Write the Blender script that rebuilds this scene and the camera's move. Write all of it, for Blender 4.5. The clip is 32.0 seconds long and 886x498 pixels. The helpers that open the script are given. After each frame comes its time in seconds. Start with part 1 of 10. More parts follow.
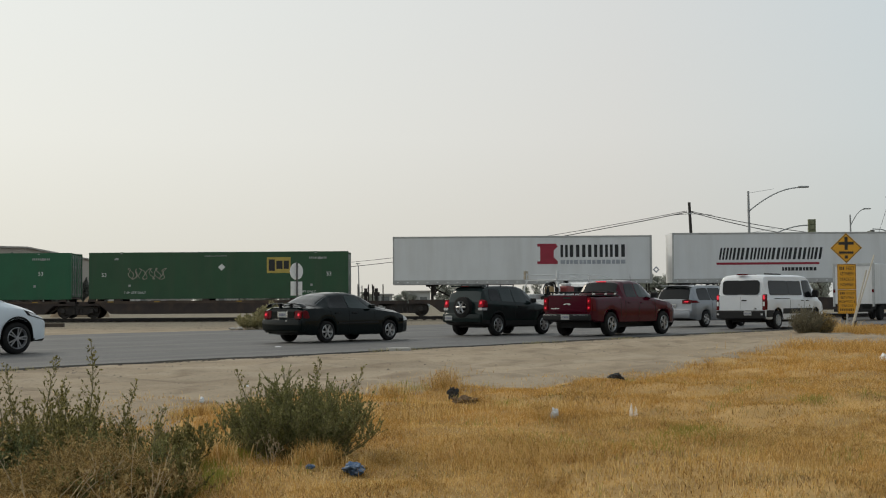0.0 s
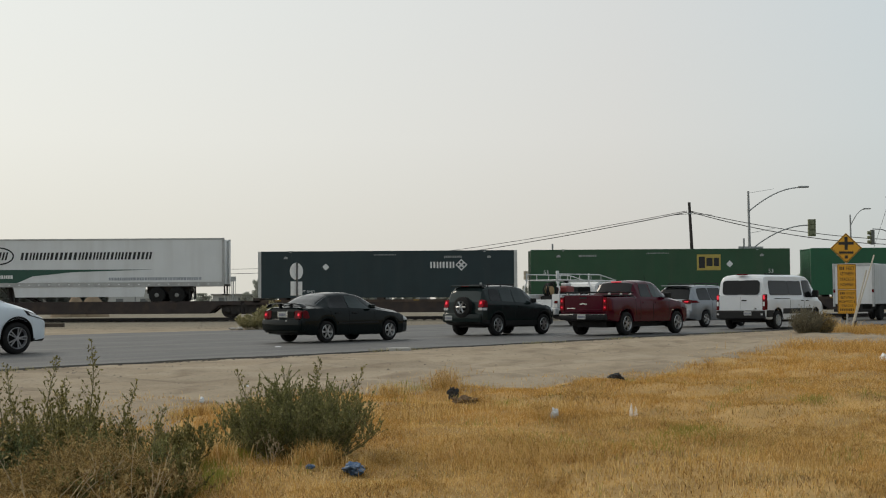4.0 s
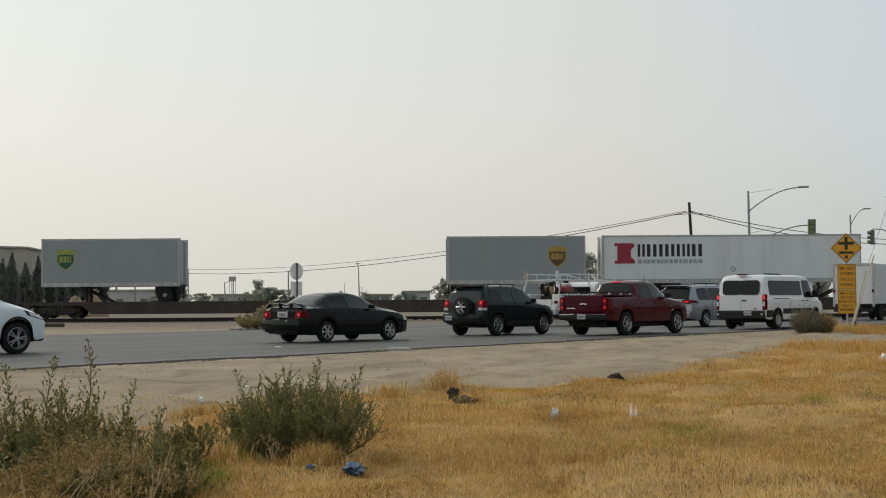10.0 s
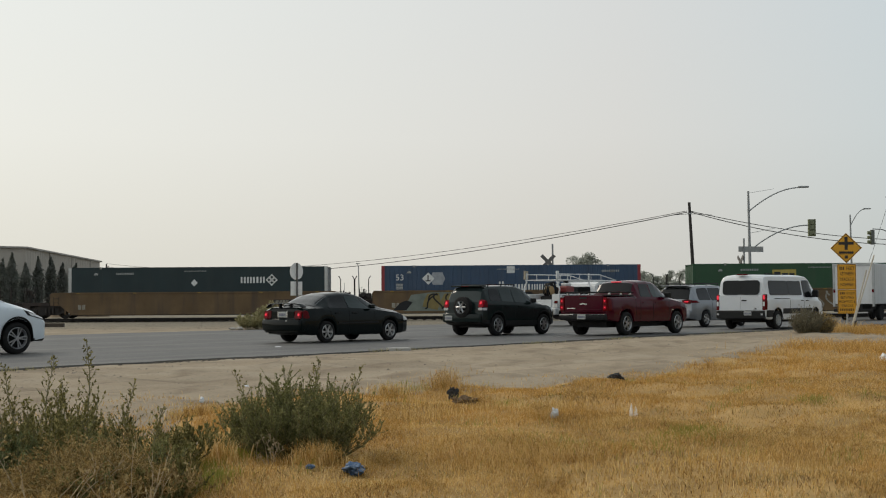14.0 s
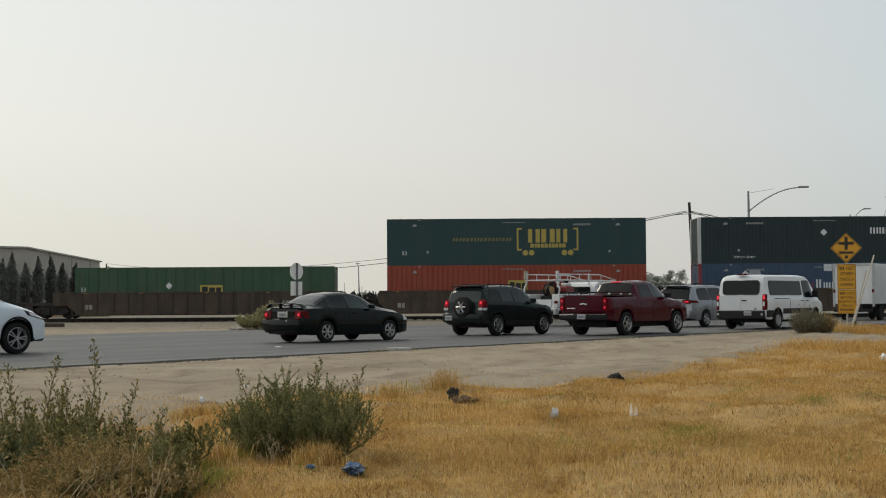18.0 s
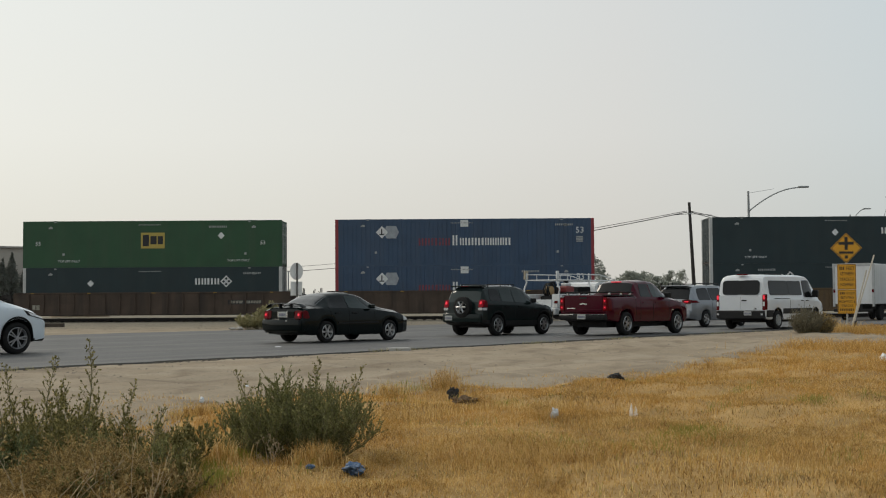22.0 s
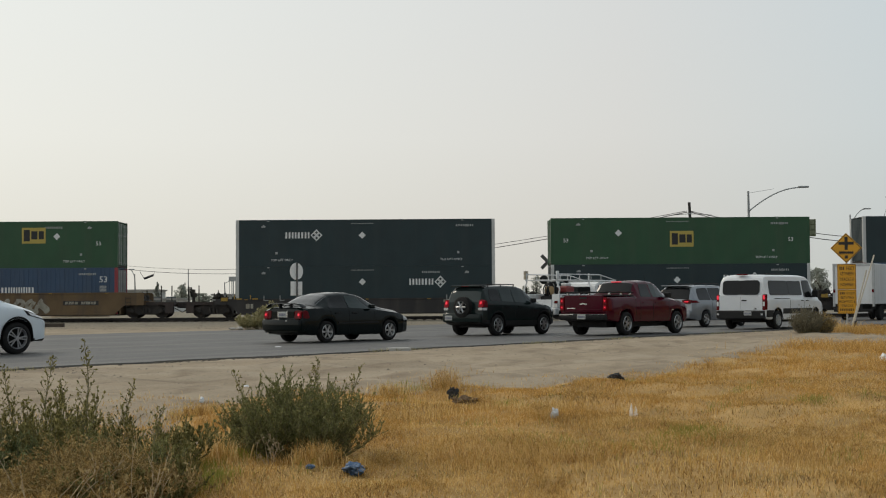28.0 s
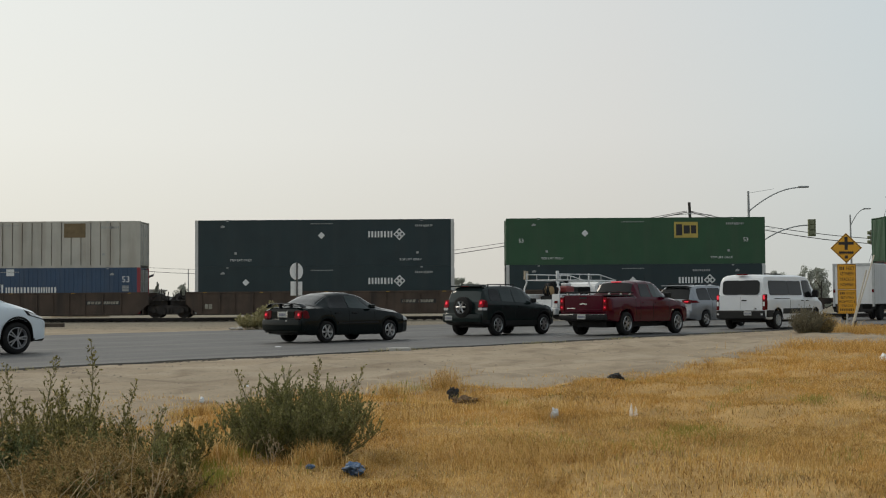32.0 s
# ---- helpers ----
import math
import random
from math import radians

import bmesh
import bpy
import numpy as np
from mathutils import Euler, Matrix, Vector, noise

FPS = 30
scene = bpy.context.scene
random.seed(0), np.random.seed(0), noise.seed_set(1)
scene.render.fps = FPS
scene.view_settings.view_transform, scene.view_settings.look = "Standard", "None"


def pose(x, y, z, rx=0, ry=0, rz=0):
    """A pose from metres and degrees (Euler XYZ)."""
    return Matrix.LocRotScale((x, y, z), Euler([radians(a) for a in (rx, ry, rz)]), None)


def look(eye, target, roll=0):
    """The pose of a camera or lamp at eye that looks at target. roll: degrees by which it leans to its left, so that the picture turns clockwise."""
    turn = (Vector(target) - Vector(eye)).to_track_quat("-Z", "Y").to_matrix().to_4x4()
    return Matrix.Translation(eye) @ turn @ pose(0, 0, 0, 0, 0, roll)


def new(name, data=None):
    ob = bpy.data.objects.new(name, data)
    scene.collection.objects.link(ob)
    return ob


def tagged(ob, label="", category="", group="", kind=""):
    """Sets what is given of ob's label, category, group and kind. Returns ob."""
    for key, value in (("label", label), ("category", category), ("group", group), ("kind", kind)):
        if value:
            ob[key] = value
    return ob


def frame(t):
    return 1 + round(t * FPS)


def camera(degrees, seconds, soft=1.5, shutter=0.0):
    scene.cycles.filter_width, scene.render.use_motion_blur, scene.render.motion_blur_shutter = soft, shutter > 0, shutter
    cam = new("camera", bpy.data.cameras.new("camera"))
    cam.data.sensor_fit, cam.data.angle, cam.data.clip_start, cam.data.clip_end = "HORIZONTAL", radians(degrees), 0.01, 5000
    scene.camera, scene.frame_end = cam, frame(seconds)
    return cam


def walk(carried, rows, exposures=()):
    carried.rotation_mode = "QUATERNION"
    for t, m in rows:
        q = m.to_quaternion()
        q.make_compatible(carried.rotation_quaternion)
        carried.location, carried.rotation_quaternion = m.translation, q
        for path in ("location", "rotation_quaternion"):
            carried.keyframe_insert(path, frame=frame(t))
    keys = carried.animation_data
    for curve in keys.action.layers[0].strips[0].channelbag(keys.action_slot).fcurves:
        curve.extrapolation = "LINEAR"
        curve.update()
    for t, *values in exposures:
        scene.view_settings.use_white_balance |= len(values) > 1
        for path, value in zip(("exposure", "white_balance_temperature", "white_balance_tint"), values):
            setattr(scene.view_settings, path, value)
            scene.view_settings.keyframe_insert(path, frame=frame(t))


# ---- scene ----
# One fixed camera on a low tripod; x runs along the railway, y away from the camera, road level is z = 0.
cam = camera(36.18, 32.0, 1.1)
EYE = (0.0, 0.0, 1.12)
VIEW = look(EYE, (0.0, 100.0, 4.995), -0.37)
walk(cam, [(0.0, VIEW), (32.0, VIEW)], exposures=[(0.0, 0.0), (32.0, 0.0)])

# ---- world, sun ----
SUN_EL, SUN_AZ = 38.0, -60.0          # hazy sun, ahead and to the left of the view
world = bpy.data.worlds.new("smoky_sky")
scene.world = world
world.use_nodes = True
wn, wl = world.node_tree.nodes, world.node_tree.links
wn.clear()
w_out = wn.new("ShaderNodeOutputWorld")
w_sky = wn.new("ShaderNodeTexSky")
w_sky.sky_type = "NISHITA"
w_sky.sun_disc = False
w_sky.sun_elevation, w_sky.sun_rotation = radians(SUN_EL), radians(SUN_AZ)
w_sky.air_density, w_sky.dust_density, w_sky.ozone_density = 1.0, 6.0, 1.5
w_b1 = wn.new("ShaderNodeBackground")
w_b1.inputs["Strength"].default_value = 0.05
wl.new(w_sky.outputs["Color"], w_b1.inputs["Color"])
# the smoke layer: an even pale veil over the sky, warmer towards the sun, bluer away from it
w_tc = wn.new("ShaderNodeTexCoord")
w_dot = wn.new("ShaderNodeVectorMath")
w_dot.operation = "DOT_PRODUCT"
w_dot.inputs[1].default_value = (-0.75, 0.45, 0.10)
wl.new(w_tc.outputs["Generated"], w_dot.inputs[0])
w_map = wn.new("ShaderNodeMapRange")
w_map.inputs["From Min"].default_value, w_map.inputs["From Max"].default_value = -0.90, 0.90
wl.new(w_dot.outputs["Value"], w_map.inputs["Value"])
w_ramp = wn.new("ShaderNodeValToRGB")
w_el = w_ramp.color_ramp.elements
w_el[0].position, w_el[0].color = 0.0, (0.41, 0.435, 0.445, 1)
w_el[1].position, w_el[1].color = 0.589, (0.705, 0.768, 0.775, 1)
w_e = w_el.new(0.70)
w_e.color = (0.845, 0.83, 0.785, 1)
w_e = w_el.new(0.889)
w_e.color = (1.01, 1.0, 0.92, 1)
wl.new(w_map.outputs["Result"], w_ramp.inputs["Fac"])
w_b2 = wn.new("ShaderNodeBackground")
w_b2.inputs["Strength"].default_value = 1.0
# the smoke thickens and browns a little towards the horizon
w_sep = wn.new("ShaderNodeSeparateXYZ")
wl.new(w_tc.outputs["Generated"], w_sep.inputs["Vector"])
w_low = wn.new("ShaderNodeMapRange")
w_low.inputs["From Min"].default_value, w_low.inputs["From Max"].default_value = 0.0, 0.24
wl.new(w_sep.outputs["Z"], w_low.inputs["Value"])
w_haze = wn.new("ShaderNodeValToRGB")
w_haze.color_ramp.elements[0].color = (0.90, 0.885, 0.845, 1)
w_haze.color_ramp.elements[1].color = (0.962, 1.0, 1.038, 1)
w_mid = w_haze.color_ramp.elements.new(0.5)
w_mid.color = (0.985, 0.995, 1.0, 1)
wl.new(w_low.outputs["Result"], w_haze.inputs["Fac"])
w_mul = wn.new("ShaderNodeMix")
w_mul.data_type, w_mul.blend_type = "RGBA", "MULTIPLY"
w_mul.inputs["Factor"].default_value = 1.0
wl.new(w_ramp.outputs["Color"], w_mul.inputs["A"])
wl.new(w_haze.outputs["Color"], w_mul.inputs["B"])
wl.new(w_mul.outputs["Result"], w_b2.inputs["Color"])
w_add = wn.new("ShaderNodeMixShader")
w_add.inputs["Fac"].default_value = 0.8
wl.new(w_b1.outputs["Background"], w_add.inputs[1])
wl.new(w_b2.outputs["Background"], w_add.inputs[2])
wl.new(w_add.outputs["Shader"], w_out.inputs["Surface"])

sun = new("sun", bpy.data.lights.new("sun", "SUN"))
sun.data.energy, sun.data.angle, sun.data.color = 0.97, radians(14), (1.0, 0.90, 0.745)
_az, _el = radians(SUN_AZ), radians(SUN_EL)
sun.matrix_world = look((math.sin(_az) * math.cos(_el) * 50, math.cos(_az) * math.cos(_el) * 50, math.sin(_el) * 50), (0, 0, 0))

# ---- materials ----
MATS = {}


def mat(name, col, rough=0.6, metal=0.0, vary=0.12, scale=3.0, fine=40.0, bump=0.0, dirt=None, dirt_amount=0.0,
        streak=0.0, rand=0.0, coat=0.0, emit=None, spec=0.5, glass=0.0, lane=None):
    """Node material: base colour with two scales of variation, an optional dirt colour in patches or vertical streaks, fine relief."""
    if name in MATS:
        return MATS[name]
    m = bpy.data.materials.new(name)
    m.use_nodes = True
    n, l = m.node_tree.nodes, m.node_tree.links
    b = n["Principled BSDF"]
    b.inputs["Roughness"].default_value = rough
    b.inputs["Metallic"].default_value = metal
    b.inputs["Specular IOR Level"].default_value = spec
    b.inputs["Coat Weight"].default_value = coat
    b.inputs["Coat Roughness"].default_value = 0.08
    b.inputs["Transmission Weight"].default_value = glass
    tc = n.new("ShaderNodeTexCoord")
    big = n.new("ShaderNodeTexNoise")
    big.inputs["Scale"].default_value, big.inputs["Detail"].default_value = scale, 4
    small = n.new("ShaderNodeTexNoise")
    small.inputs["Scale"].default_value, small.inputs["Detail"].default_value = fine, 3
    for t in (big, small):
        l.new(tc.outputs["Object"], t.inputs["Vector"])
    add = n.new("ShaderNodeMath")
    add.operation = "MULTIPLY_ADD"
    l.new(small.outputs["Fac"], add.inputs[0])
    add.inputs[1].default_value = 0.5
    l.new(big.outputs["Fac"], add.inputs[2])
    rng = n.new("ShaderNodeMapRange")
    rng.inputs["From Min"].default_value, rng.inputs["From Max"].default_value = 0.45, 1.05
    rng.inputs["To Min"].default_value, rng.inputs["To Max"].default_value = 1 - vary, 1 + vary
    l.new(add.outputs["Value"], rng.inputs["Value"])
    hsv = n.new("ShaderNodeHueSaturation")
    hsv.inputs["Color"].default_value = (*col, 1)
    if rand:
        oi = n.new("ShaderNodeObjectInfo")
        rr = n.new("ShaderNodeMapRange")
        rr.inputs["To Min"].default_value, rr.inputs["To Max"].default_value = 1 - rand, 1 + rand
        l.new(oi.outputs["Random"], rr.inputs["Value"])
        mul = n.new("ShaderNodeMath")
        mul.operation = "MULTIPLY"
        l.new(rr.outputs["Result"], mul.inputs[0])
        l.new(rng.outputs["Result"], mul.inputs[1])
        l.new(mul.outputs["Value"], hsv.inputs["Value"])
    else:
        l.new(rng.outputs["Result"], hsv.inputs["Value"])
    colour = hsv.outputs["Color"]
    if dirt:
        dn = n.new("ShaderNodeTexNoise")
        dn.inputs["Scale"].default_value, dn.inputs["Detail"].default_value = scale * 1.7, 6
        mp = n.new("ShaderNodeMapping")
        mp.inputs["Scale"].default_value = (1, 1, 0.12 if streak else 1)
        if lane is not None:      # wear drawn out along the road
            mp.vector_type = "TEXTURE"
            mp.inputs["Rotation"].default_value = (0, 0, lane)
            mp.inputs["Scale"].default_value = (16, 1, 1)
        l.new(tc.outputs["Object"], mp.inputs["Vector"])
        l.new(mp.outputs["Vector"], dn.inputs["Vector"])
        dr = n.new("ShaderNodeMapRange")
        dr.inputs["From Min"].default_value, dr.inputs["From Max"].default_value = 0.48, 0.72
        dr.inputs["To Max"].default_value = dirt_amount
        l.new(dn.outputs["Fac"], dr.inputs["Value"])
        mx = n.new("ShaderNodeMix")
        mx.data_type = "RGBA"
        mx.inputs["B"].default_value = (*dirt, 1)
        l.new(dr.outputs["Result"], mx.inputs["Factor"])
        l.new(colour, mx.inputs["A"])
        colour = mx.outputs["Result"]
    l.new(colour, b.inputs["Base Color"])
    if bump:
        bp = n.new("ShaderNodeBump")
        bp.inputs["Strength"].default_value, bp.inputs["Distance"].default_value = bump, 0.02
        l.new(small.outputs["Fac"], bp.inputs["Height"])
        l.new(bp.outputs["Normal"], b.inputs["Normal"])
    if emit:
        b.inputs["Emission Color"].default_value = (*emit[:3], 1)
        b.inputs["Emission Strength"].default_value = emit[3]
    MATS[name] = m
    return m


STEEL_DARK = mat("sooty_steel", (0.035, 0.030, 0.027), 0.7, 0.2, 0.3, 2, 30, 0.2, (0.10, 0.07, 0.05), 0.5)
RUBBER = mat("tyre_rubber", (0.013, 0.013, 0.013), 0.85, 0, 0.2, 8, 60, 0.2, (0.055, 0.047, 0.038), 0.3, spec=0.25)
GREY_METAL = mat("galvanised_metal", (0.42, 0.43, 0.43), 0.5, 0.6, 0.15, 4, 50)
MARK_DIM = mat("dull_white_marking", (0.36, 0.37, 0.36), 0.6, 0, 0.2, 6, 40, 0, (0.16, 0.16, 0.15), 0.5)
WHITE_MARK = mat("white_marking", (0.72, 0.73, 0.72), 0.6, 0, 0.1, 6, 40, 0, (0.4, 0.38, 0.34), 0.3)


# ---- mesh helpers ----
def box(bm, x0, x1, y0, y1, z0, z1, bevel=0.0):
    vs = [bm.verts.new((x, y, z)) for x in (x0, x1) for y in (y0, y1) for z in (z0, z1)]
    fs = []
    for q in ((0, 1, 3, 2), (4, 6, 7, 5), (0, 4, 5, 1), (2, 3, 7, 6), (0, 2, 6, 4), (1, 5, 7, 3)):
        fs.append(bm.faces.new([vs[i] for i in q]))
    if bevel:
        es = {e for f in fs for e in f.edges}
        bmesh.ops.bevel(bm, geom=list(es), offset=bevel, segments=2, affect="EDGES", profile=0.5)


def prism(bm, pts, y0, y1):
    """A polygon in x, z drawn out along y."""
    a = [bm.verts.new((x, y0, z)) for x, z in pts]
    b = [bm.verts.new((x, y1, z)) for x, z in pts]
    bm.faces.new(a)
    bm.faces.new(b[::-1])
    for i in range(len(pts)):
        j = (i + 1) % len(pts)
        bm.faces.new((a[j], a[i], b[i], b[j]))


def rod(bm, a, b, r, seg=8, r2=None):
    """A round bar from a to b."""
    a, b = Vector(a), Vector(b)
    q = (b - a).to_track_quat("Z", "Y")
    r2 = r if r2 is None else r2
    ra, rb = [], []
    for i in range(seg):
        c, s = math.cos(2 * math.pi * i / seg), math.sin(2 * math.pi * i / seg)
        ra.append(bm.verts.new(a + q @ Vector((c * r, s * r, 0))))
        rb.append(bm.verts.new(b + q @ Vector((c * r2, s * r2, 0))))
    for i in range(seg):
        j = (i + 1) % seg
        bm.faces.new((ra[i], ra[j], rb[j], rb[i]))
    bm.faces.new(ra[::-1])
    bm.faces.new(rb)


def lathe(bm, prof, axis="Y", seg=24, at=(0, 0, 0), caps=True):
    """Turn a profile of (distance along the axis, radius)."""
    rings = []
    for d, r in prof:
        ring = []
        for i in range(seg):
            c, s = math.cos(2 * math.pi * i / seg) * r, math.sin(2 * math.pi * i / seg) * r
            p = {"X": (d, c, s), "Y": (c, d, s), "Z": (c, s, d)}[axis]
            ring.append(bm.verts.new((p[0] + at[0], p[1] + at[1], p[2] + at[2])))
        rings.append(ring)
    for a, b in zip(rings, rings[1:]):
        for i in range(seg):
            j = (i + 1) % seg
            bm.faces.new((a[i], a[j], b[j], b[i]))
    if caps:
        bm.faces.new(rings[0][::-1])
        bm.faces.new(rings[-1])


def mesh_of(name, bm, material, smooth=False):
    bmesh.ops.recalc_face_normals(bm, faces=bm.faces)
    me = bpy.data.meshes.new(name)
    bm.to_mesh(me)
    bm.free()
    me.materials.append(material)
    if smooth:
        me.shade_smooth()
        try:
            me.set_sharp_from_angle(angle=radians(38))
        except AttributeError:
            pass
    return me


def part(name, bm, material, parent=None, label="", smooth=False, at=None):
    """Links a bmesh (or a ready mesh) as one mesh object under its thing."""
    me = bm if isinstance(bm, bpy.types.Mesh) else mesh_of(name, bm, material, smooth)
    ob = new(name, me)
    if parent is not None:
        ob.parent = parent
    if at is not None:
        ob.matrix_basis = at
    if label:
        ob["label"] = label
    return ob


def thing(name, label, category, group="", kind="", at=None):
    ob = new(name)
    tagged(ob, label, category, group, kind)
    ob.empty_display_size = 0.3
    if at is not None:
        ob.matrix_basis = at
    return ob


def nb():
    return bmesh.new()


def boxes(name, material, parent, *dims, bevel=0.0, label="", at=None):
    bm = nb()
    for d in dims:
        box(bm, *d, bevel=bevel)
    return part(name, bm, material, parent, label, at=at)


def raw_mesh(name, verts, faces, material, smooth=False):
    """A mesh from numpy arrays, for what is too much for a bmesh."""
    me = bpy.data.meshes.new(name)
    verts = np.asarray(verts, np.float32)
    faces = np.asarray(faces, np.int32)
    k = faces.shape[1]
    me.vertices.add(len(verts))
    me.vertices.foreach_set("co", verts.ravel())
    me.loops.add(faces.size)
    me.loops.foreach_set("vertex_index", faces.ravel())
    me.polygons.add(len(faces))
    me.polygons.foreach_set("loop_start", np.arange(0, faces.size, k, dtype=np.int32))
    me.materials.append(material)
    me.update(calc_edges=True)
    me.validate()
    if smooth:
        me.shade_smooth()
    return me


# ---- ground, road ----
ROAD_A = radians(53.5)                       # the road's heading against the railway
RDIR = Vector((math.cos(ROAD_A), math.sin(ROAD_A), 0))
RLEFT = Vector((-RDIR.y, RDIR.x, 0))
REDGE = Vector((-0.92, 32.42, 0))             # a point on the near edge of the asphalt
TRACK_Y = 85.75
RAIL_Z = 0.20
PXM = 28.42


def on_road(along, across, z=0.0):
    """A place on the road: metres along it and metres in from its near edge."""
    p = REDGE + RDIR * along + RLEFT * across
    return (p.x, p.y, z)


def dirt_material():
    m = bpy.data.materials.new("bare_ground")
    m.use_nodes = True
    n, l = m.node_tree.nodes, m.node_tree.links
    b = n["Principled BSDF"]
    b.inputs["Roughness"].default_value = 0.95
    b.inputs["Specular IOR Level"].default_value = 0.15
    tc = n.new("ShaderNodeTexCoord")

    def noise_tex(scale, detail=5, stretch=None):
        t = n.new("ShaderNodeTexNoise")
        t.inputs["Scale"].default_value, t.inputs["Detail"].default_value = scale, detail
        if stretch:
            mp = n.new("ShaderNodeMapping")
            mp.inputs["Rotation"].default_value = (0, 0, -ROAD_A)
            mp.inputs["Scale"].default_value = stretch
            l.new(tc.outputs["Object"], mp.inputs["Vector"])
            l.new(mp.outputs["Vector"], t.inputs["Vector"])
        else:
            l.new(tc.outputs["Object"], t.inputs["Vector"])
        return t

    def mix(fac, a, c):
        x = n.new("ShaderNodeMix")
        x.data_type = "RGBA"
        for key, v in (("Factor", fac), ("A", a), ("B", c)):
            if isinstance(v, tuple):
                x.inputs[key].default_value = (*v, 1)
            else:
                l.new(v, x.inputs[key])
        return x.outputs["Result"]

    def band(t, lo, hi, top=1.0):
        r = n.new("ShaderNodeMapRange")
        r.inputs["From Min"].default_value, r.inputs["From Max"].default_value = lo, hi
        r.inputs["To Max"].default_value = top
        l.new(t.outputs["Fac"], r.inputs["Value"])
        return r.outputs["Result"]

    tracks = noise_tex(1.3, 5, (0.10, 1.0, 1.0))
    patch = noise_tex(0.35, 6)
    stain = noise_tex(1.1, 8)
    grit = noise_tex(14, 8)
    c = mix(band(patch, 0.35, 0.65), (0.285, 0.228, 0.160), (0.39, 0.318, 0.228))
    c = mix(band(tracks, 0.45, 0.75, 0.55), c, (0.41, 0.352, 0.27))
    c = mix(band(stain, 0.50, 0.68, 0.75), c, (0.215, 0.168, 0.118))
    c = mix(band(grit, 0.55, 0.75, 0.6), c, (0.18, 0.145, 0.105))
    # grey-brown ballast between the road and the rails
    sep = n.new("ShaderNodeSeparateXYZ")
    l.new(tc.outputs["Object"], sep.inputs["Vector"])
    wob = n.new("ShaderNodeMath")
    wob.operation = "MULTIPLY_ADD"
    l.new(patch.outputs["Fac"], wob.inputs[0])
    wob.inputs[1].default_value = 14.0
    l.new(sep.outputs["Y"], wob.inputs[2])
    bal = n.new("ShaderNodeMapRange")
    bal.inputs["From Min"].default_value, bal.inputs["From Max"].default_value = 64.0, 78.0
    bal.inputs["To Max"].default_value = 0.8
    l.new(wob.outputs["Value"], bal.inputs["Value"])
    stones_c = mix(band(grit, 0.35, 0.65), (0.135, 0.122, 0.092), (0.285, 0.260, 0.205))
    c = mix(bal.outputs["Result"], c, stones_c)
    l.new(c, b.inputs["Base Color"])
    bp = n.new("ShaderNodeBump")
    bp.inputs["Strength"].default_value, bp.inputs["Distance"].default_value = 0.6, 0.05
    l.new(grit.outputs["Fac"], bp.inputs["Height"])
    l.new(bp.outputs["Normal"], b.inputs["Normal"])
    return m


DIRT = dirt_material()


def ground_height(x, y):
    """Gentle unevenness; flat under the road and along the rails."""
    across = (x - REDGE.x) * RLEFT.x + (y - REDGE.y) * RLEFT.y
    rough = 0.05 * np.sin(x * 0.9 + 1.3) * np.sin(y * 0.7) + 0.035 * np.sin(x * 2.3 + y * 1.9) + 0.02 * np.sin(x * 5.1 - y * 4.3)
    near = np.clip((-across - 0.2) / 3.0, 0, 1)
    far = np.clip((across - 22) / 6.0, 0, 1) * np.clip((TRACK_Y - 4 - y) / 6.0, 0, 1)
    return -0.03 + rough * (near + 0.5 * far) + 0.02 * near


GRID_X = np.concatenate([[-3000, -1200, -500, -220, -120, -80], np.arange(-56, -16, 2.0), np.arange(-16, 30.1, 0.25), np.arange(32, 57, 2.0), [80, 120, 220, 500, 1200, 3000]])
GRID_Y = np.concatenate([[-40, -10, 0], np.arange(3, 46, 0.25), np.arange(46, 96, 1.0), [120, 160, 220, 320, 500, 900, 1800, 4000]])


def build_ground():
    xs, ys = GRID_X, GRID_Y
    gx, gy = np.meshgrid(xs, ys)
    gz = ground_height(gx, gy)
    v = np.stack([gx, gy, gz], -1).reshape(-1, 3)
    nx, ny = len(xs), len(ys)
    i = (np.arange(ny - 1)[:, None] * nx + np.arange(nx - 1)[None, :]).ravel()
    f = np.stack([i, i + 1, i + nx + 1, i + nx], -1)
    ob = new("ground", raw_mesh("ground", v, f, DIRT, True))
    tagged(ob, "bare tan dirt ground with grit and tyre marks", "ground", kind="structure")


build_ground()

ASPHALT = mat("worn_asphalt", (0.088, 0.086, 0.083), 0.62, 0, 0.26, 0.45, 60, 0.30, (0.165, 0.153, 0.133), 0.8, lane=ROAD_A, spec=0.4)


def edge_wave(a):
    """How far the broken asphalt edge strays from its line."""
    return 0.13 * np.sin(a * 0.55 + 0.4) + 0.08 * np.sin(a * 1.7) + 0.05 * np.sin(a * 4.3 + 1.0)


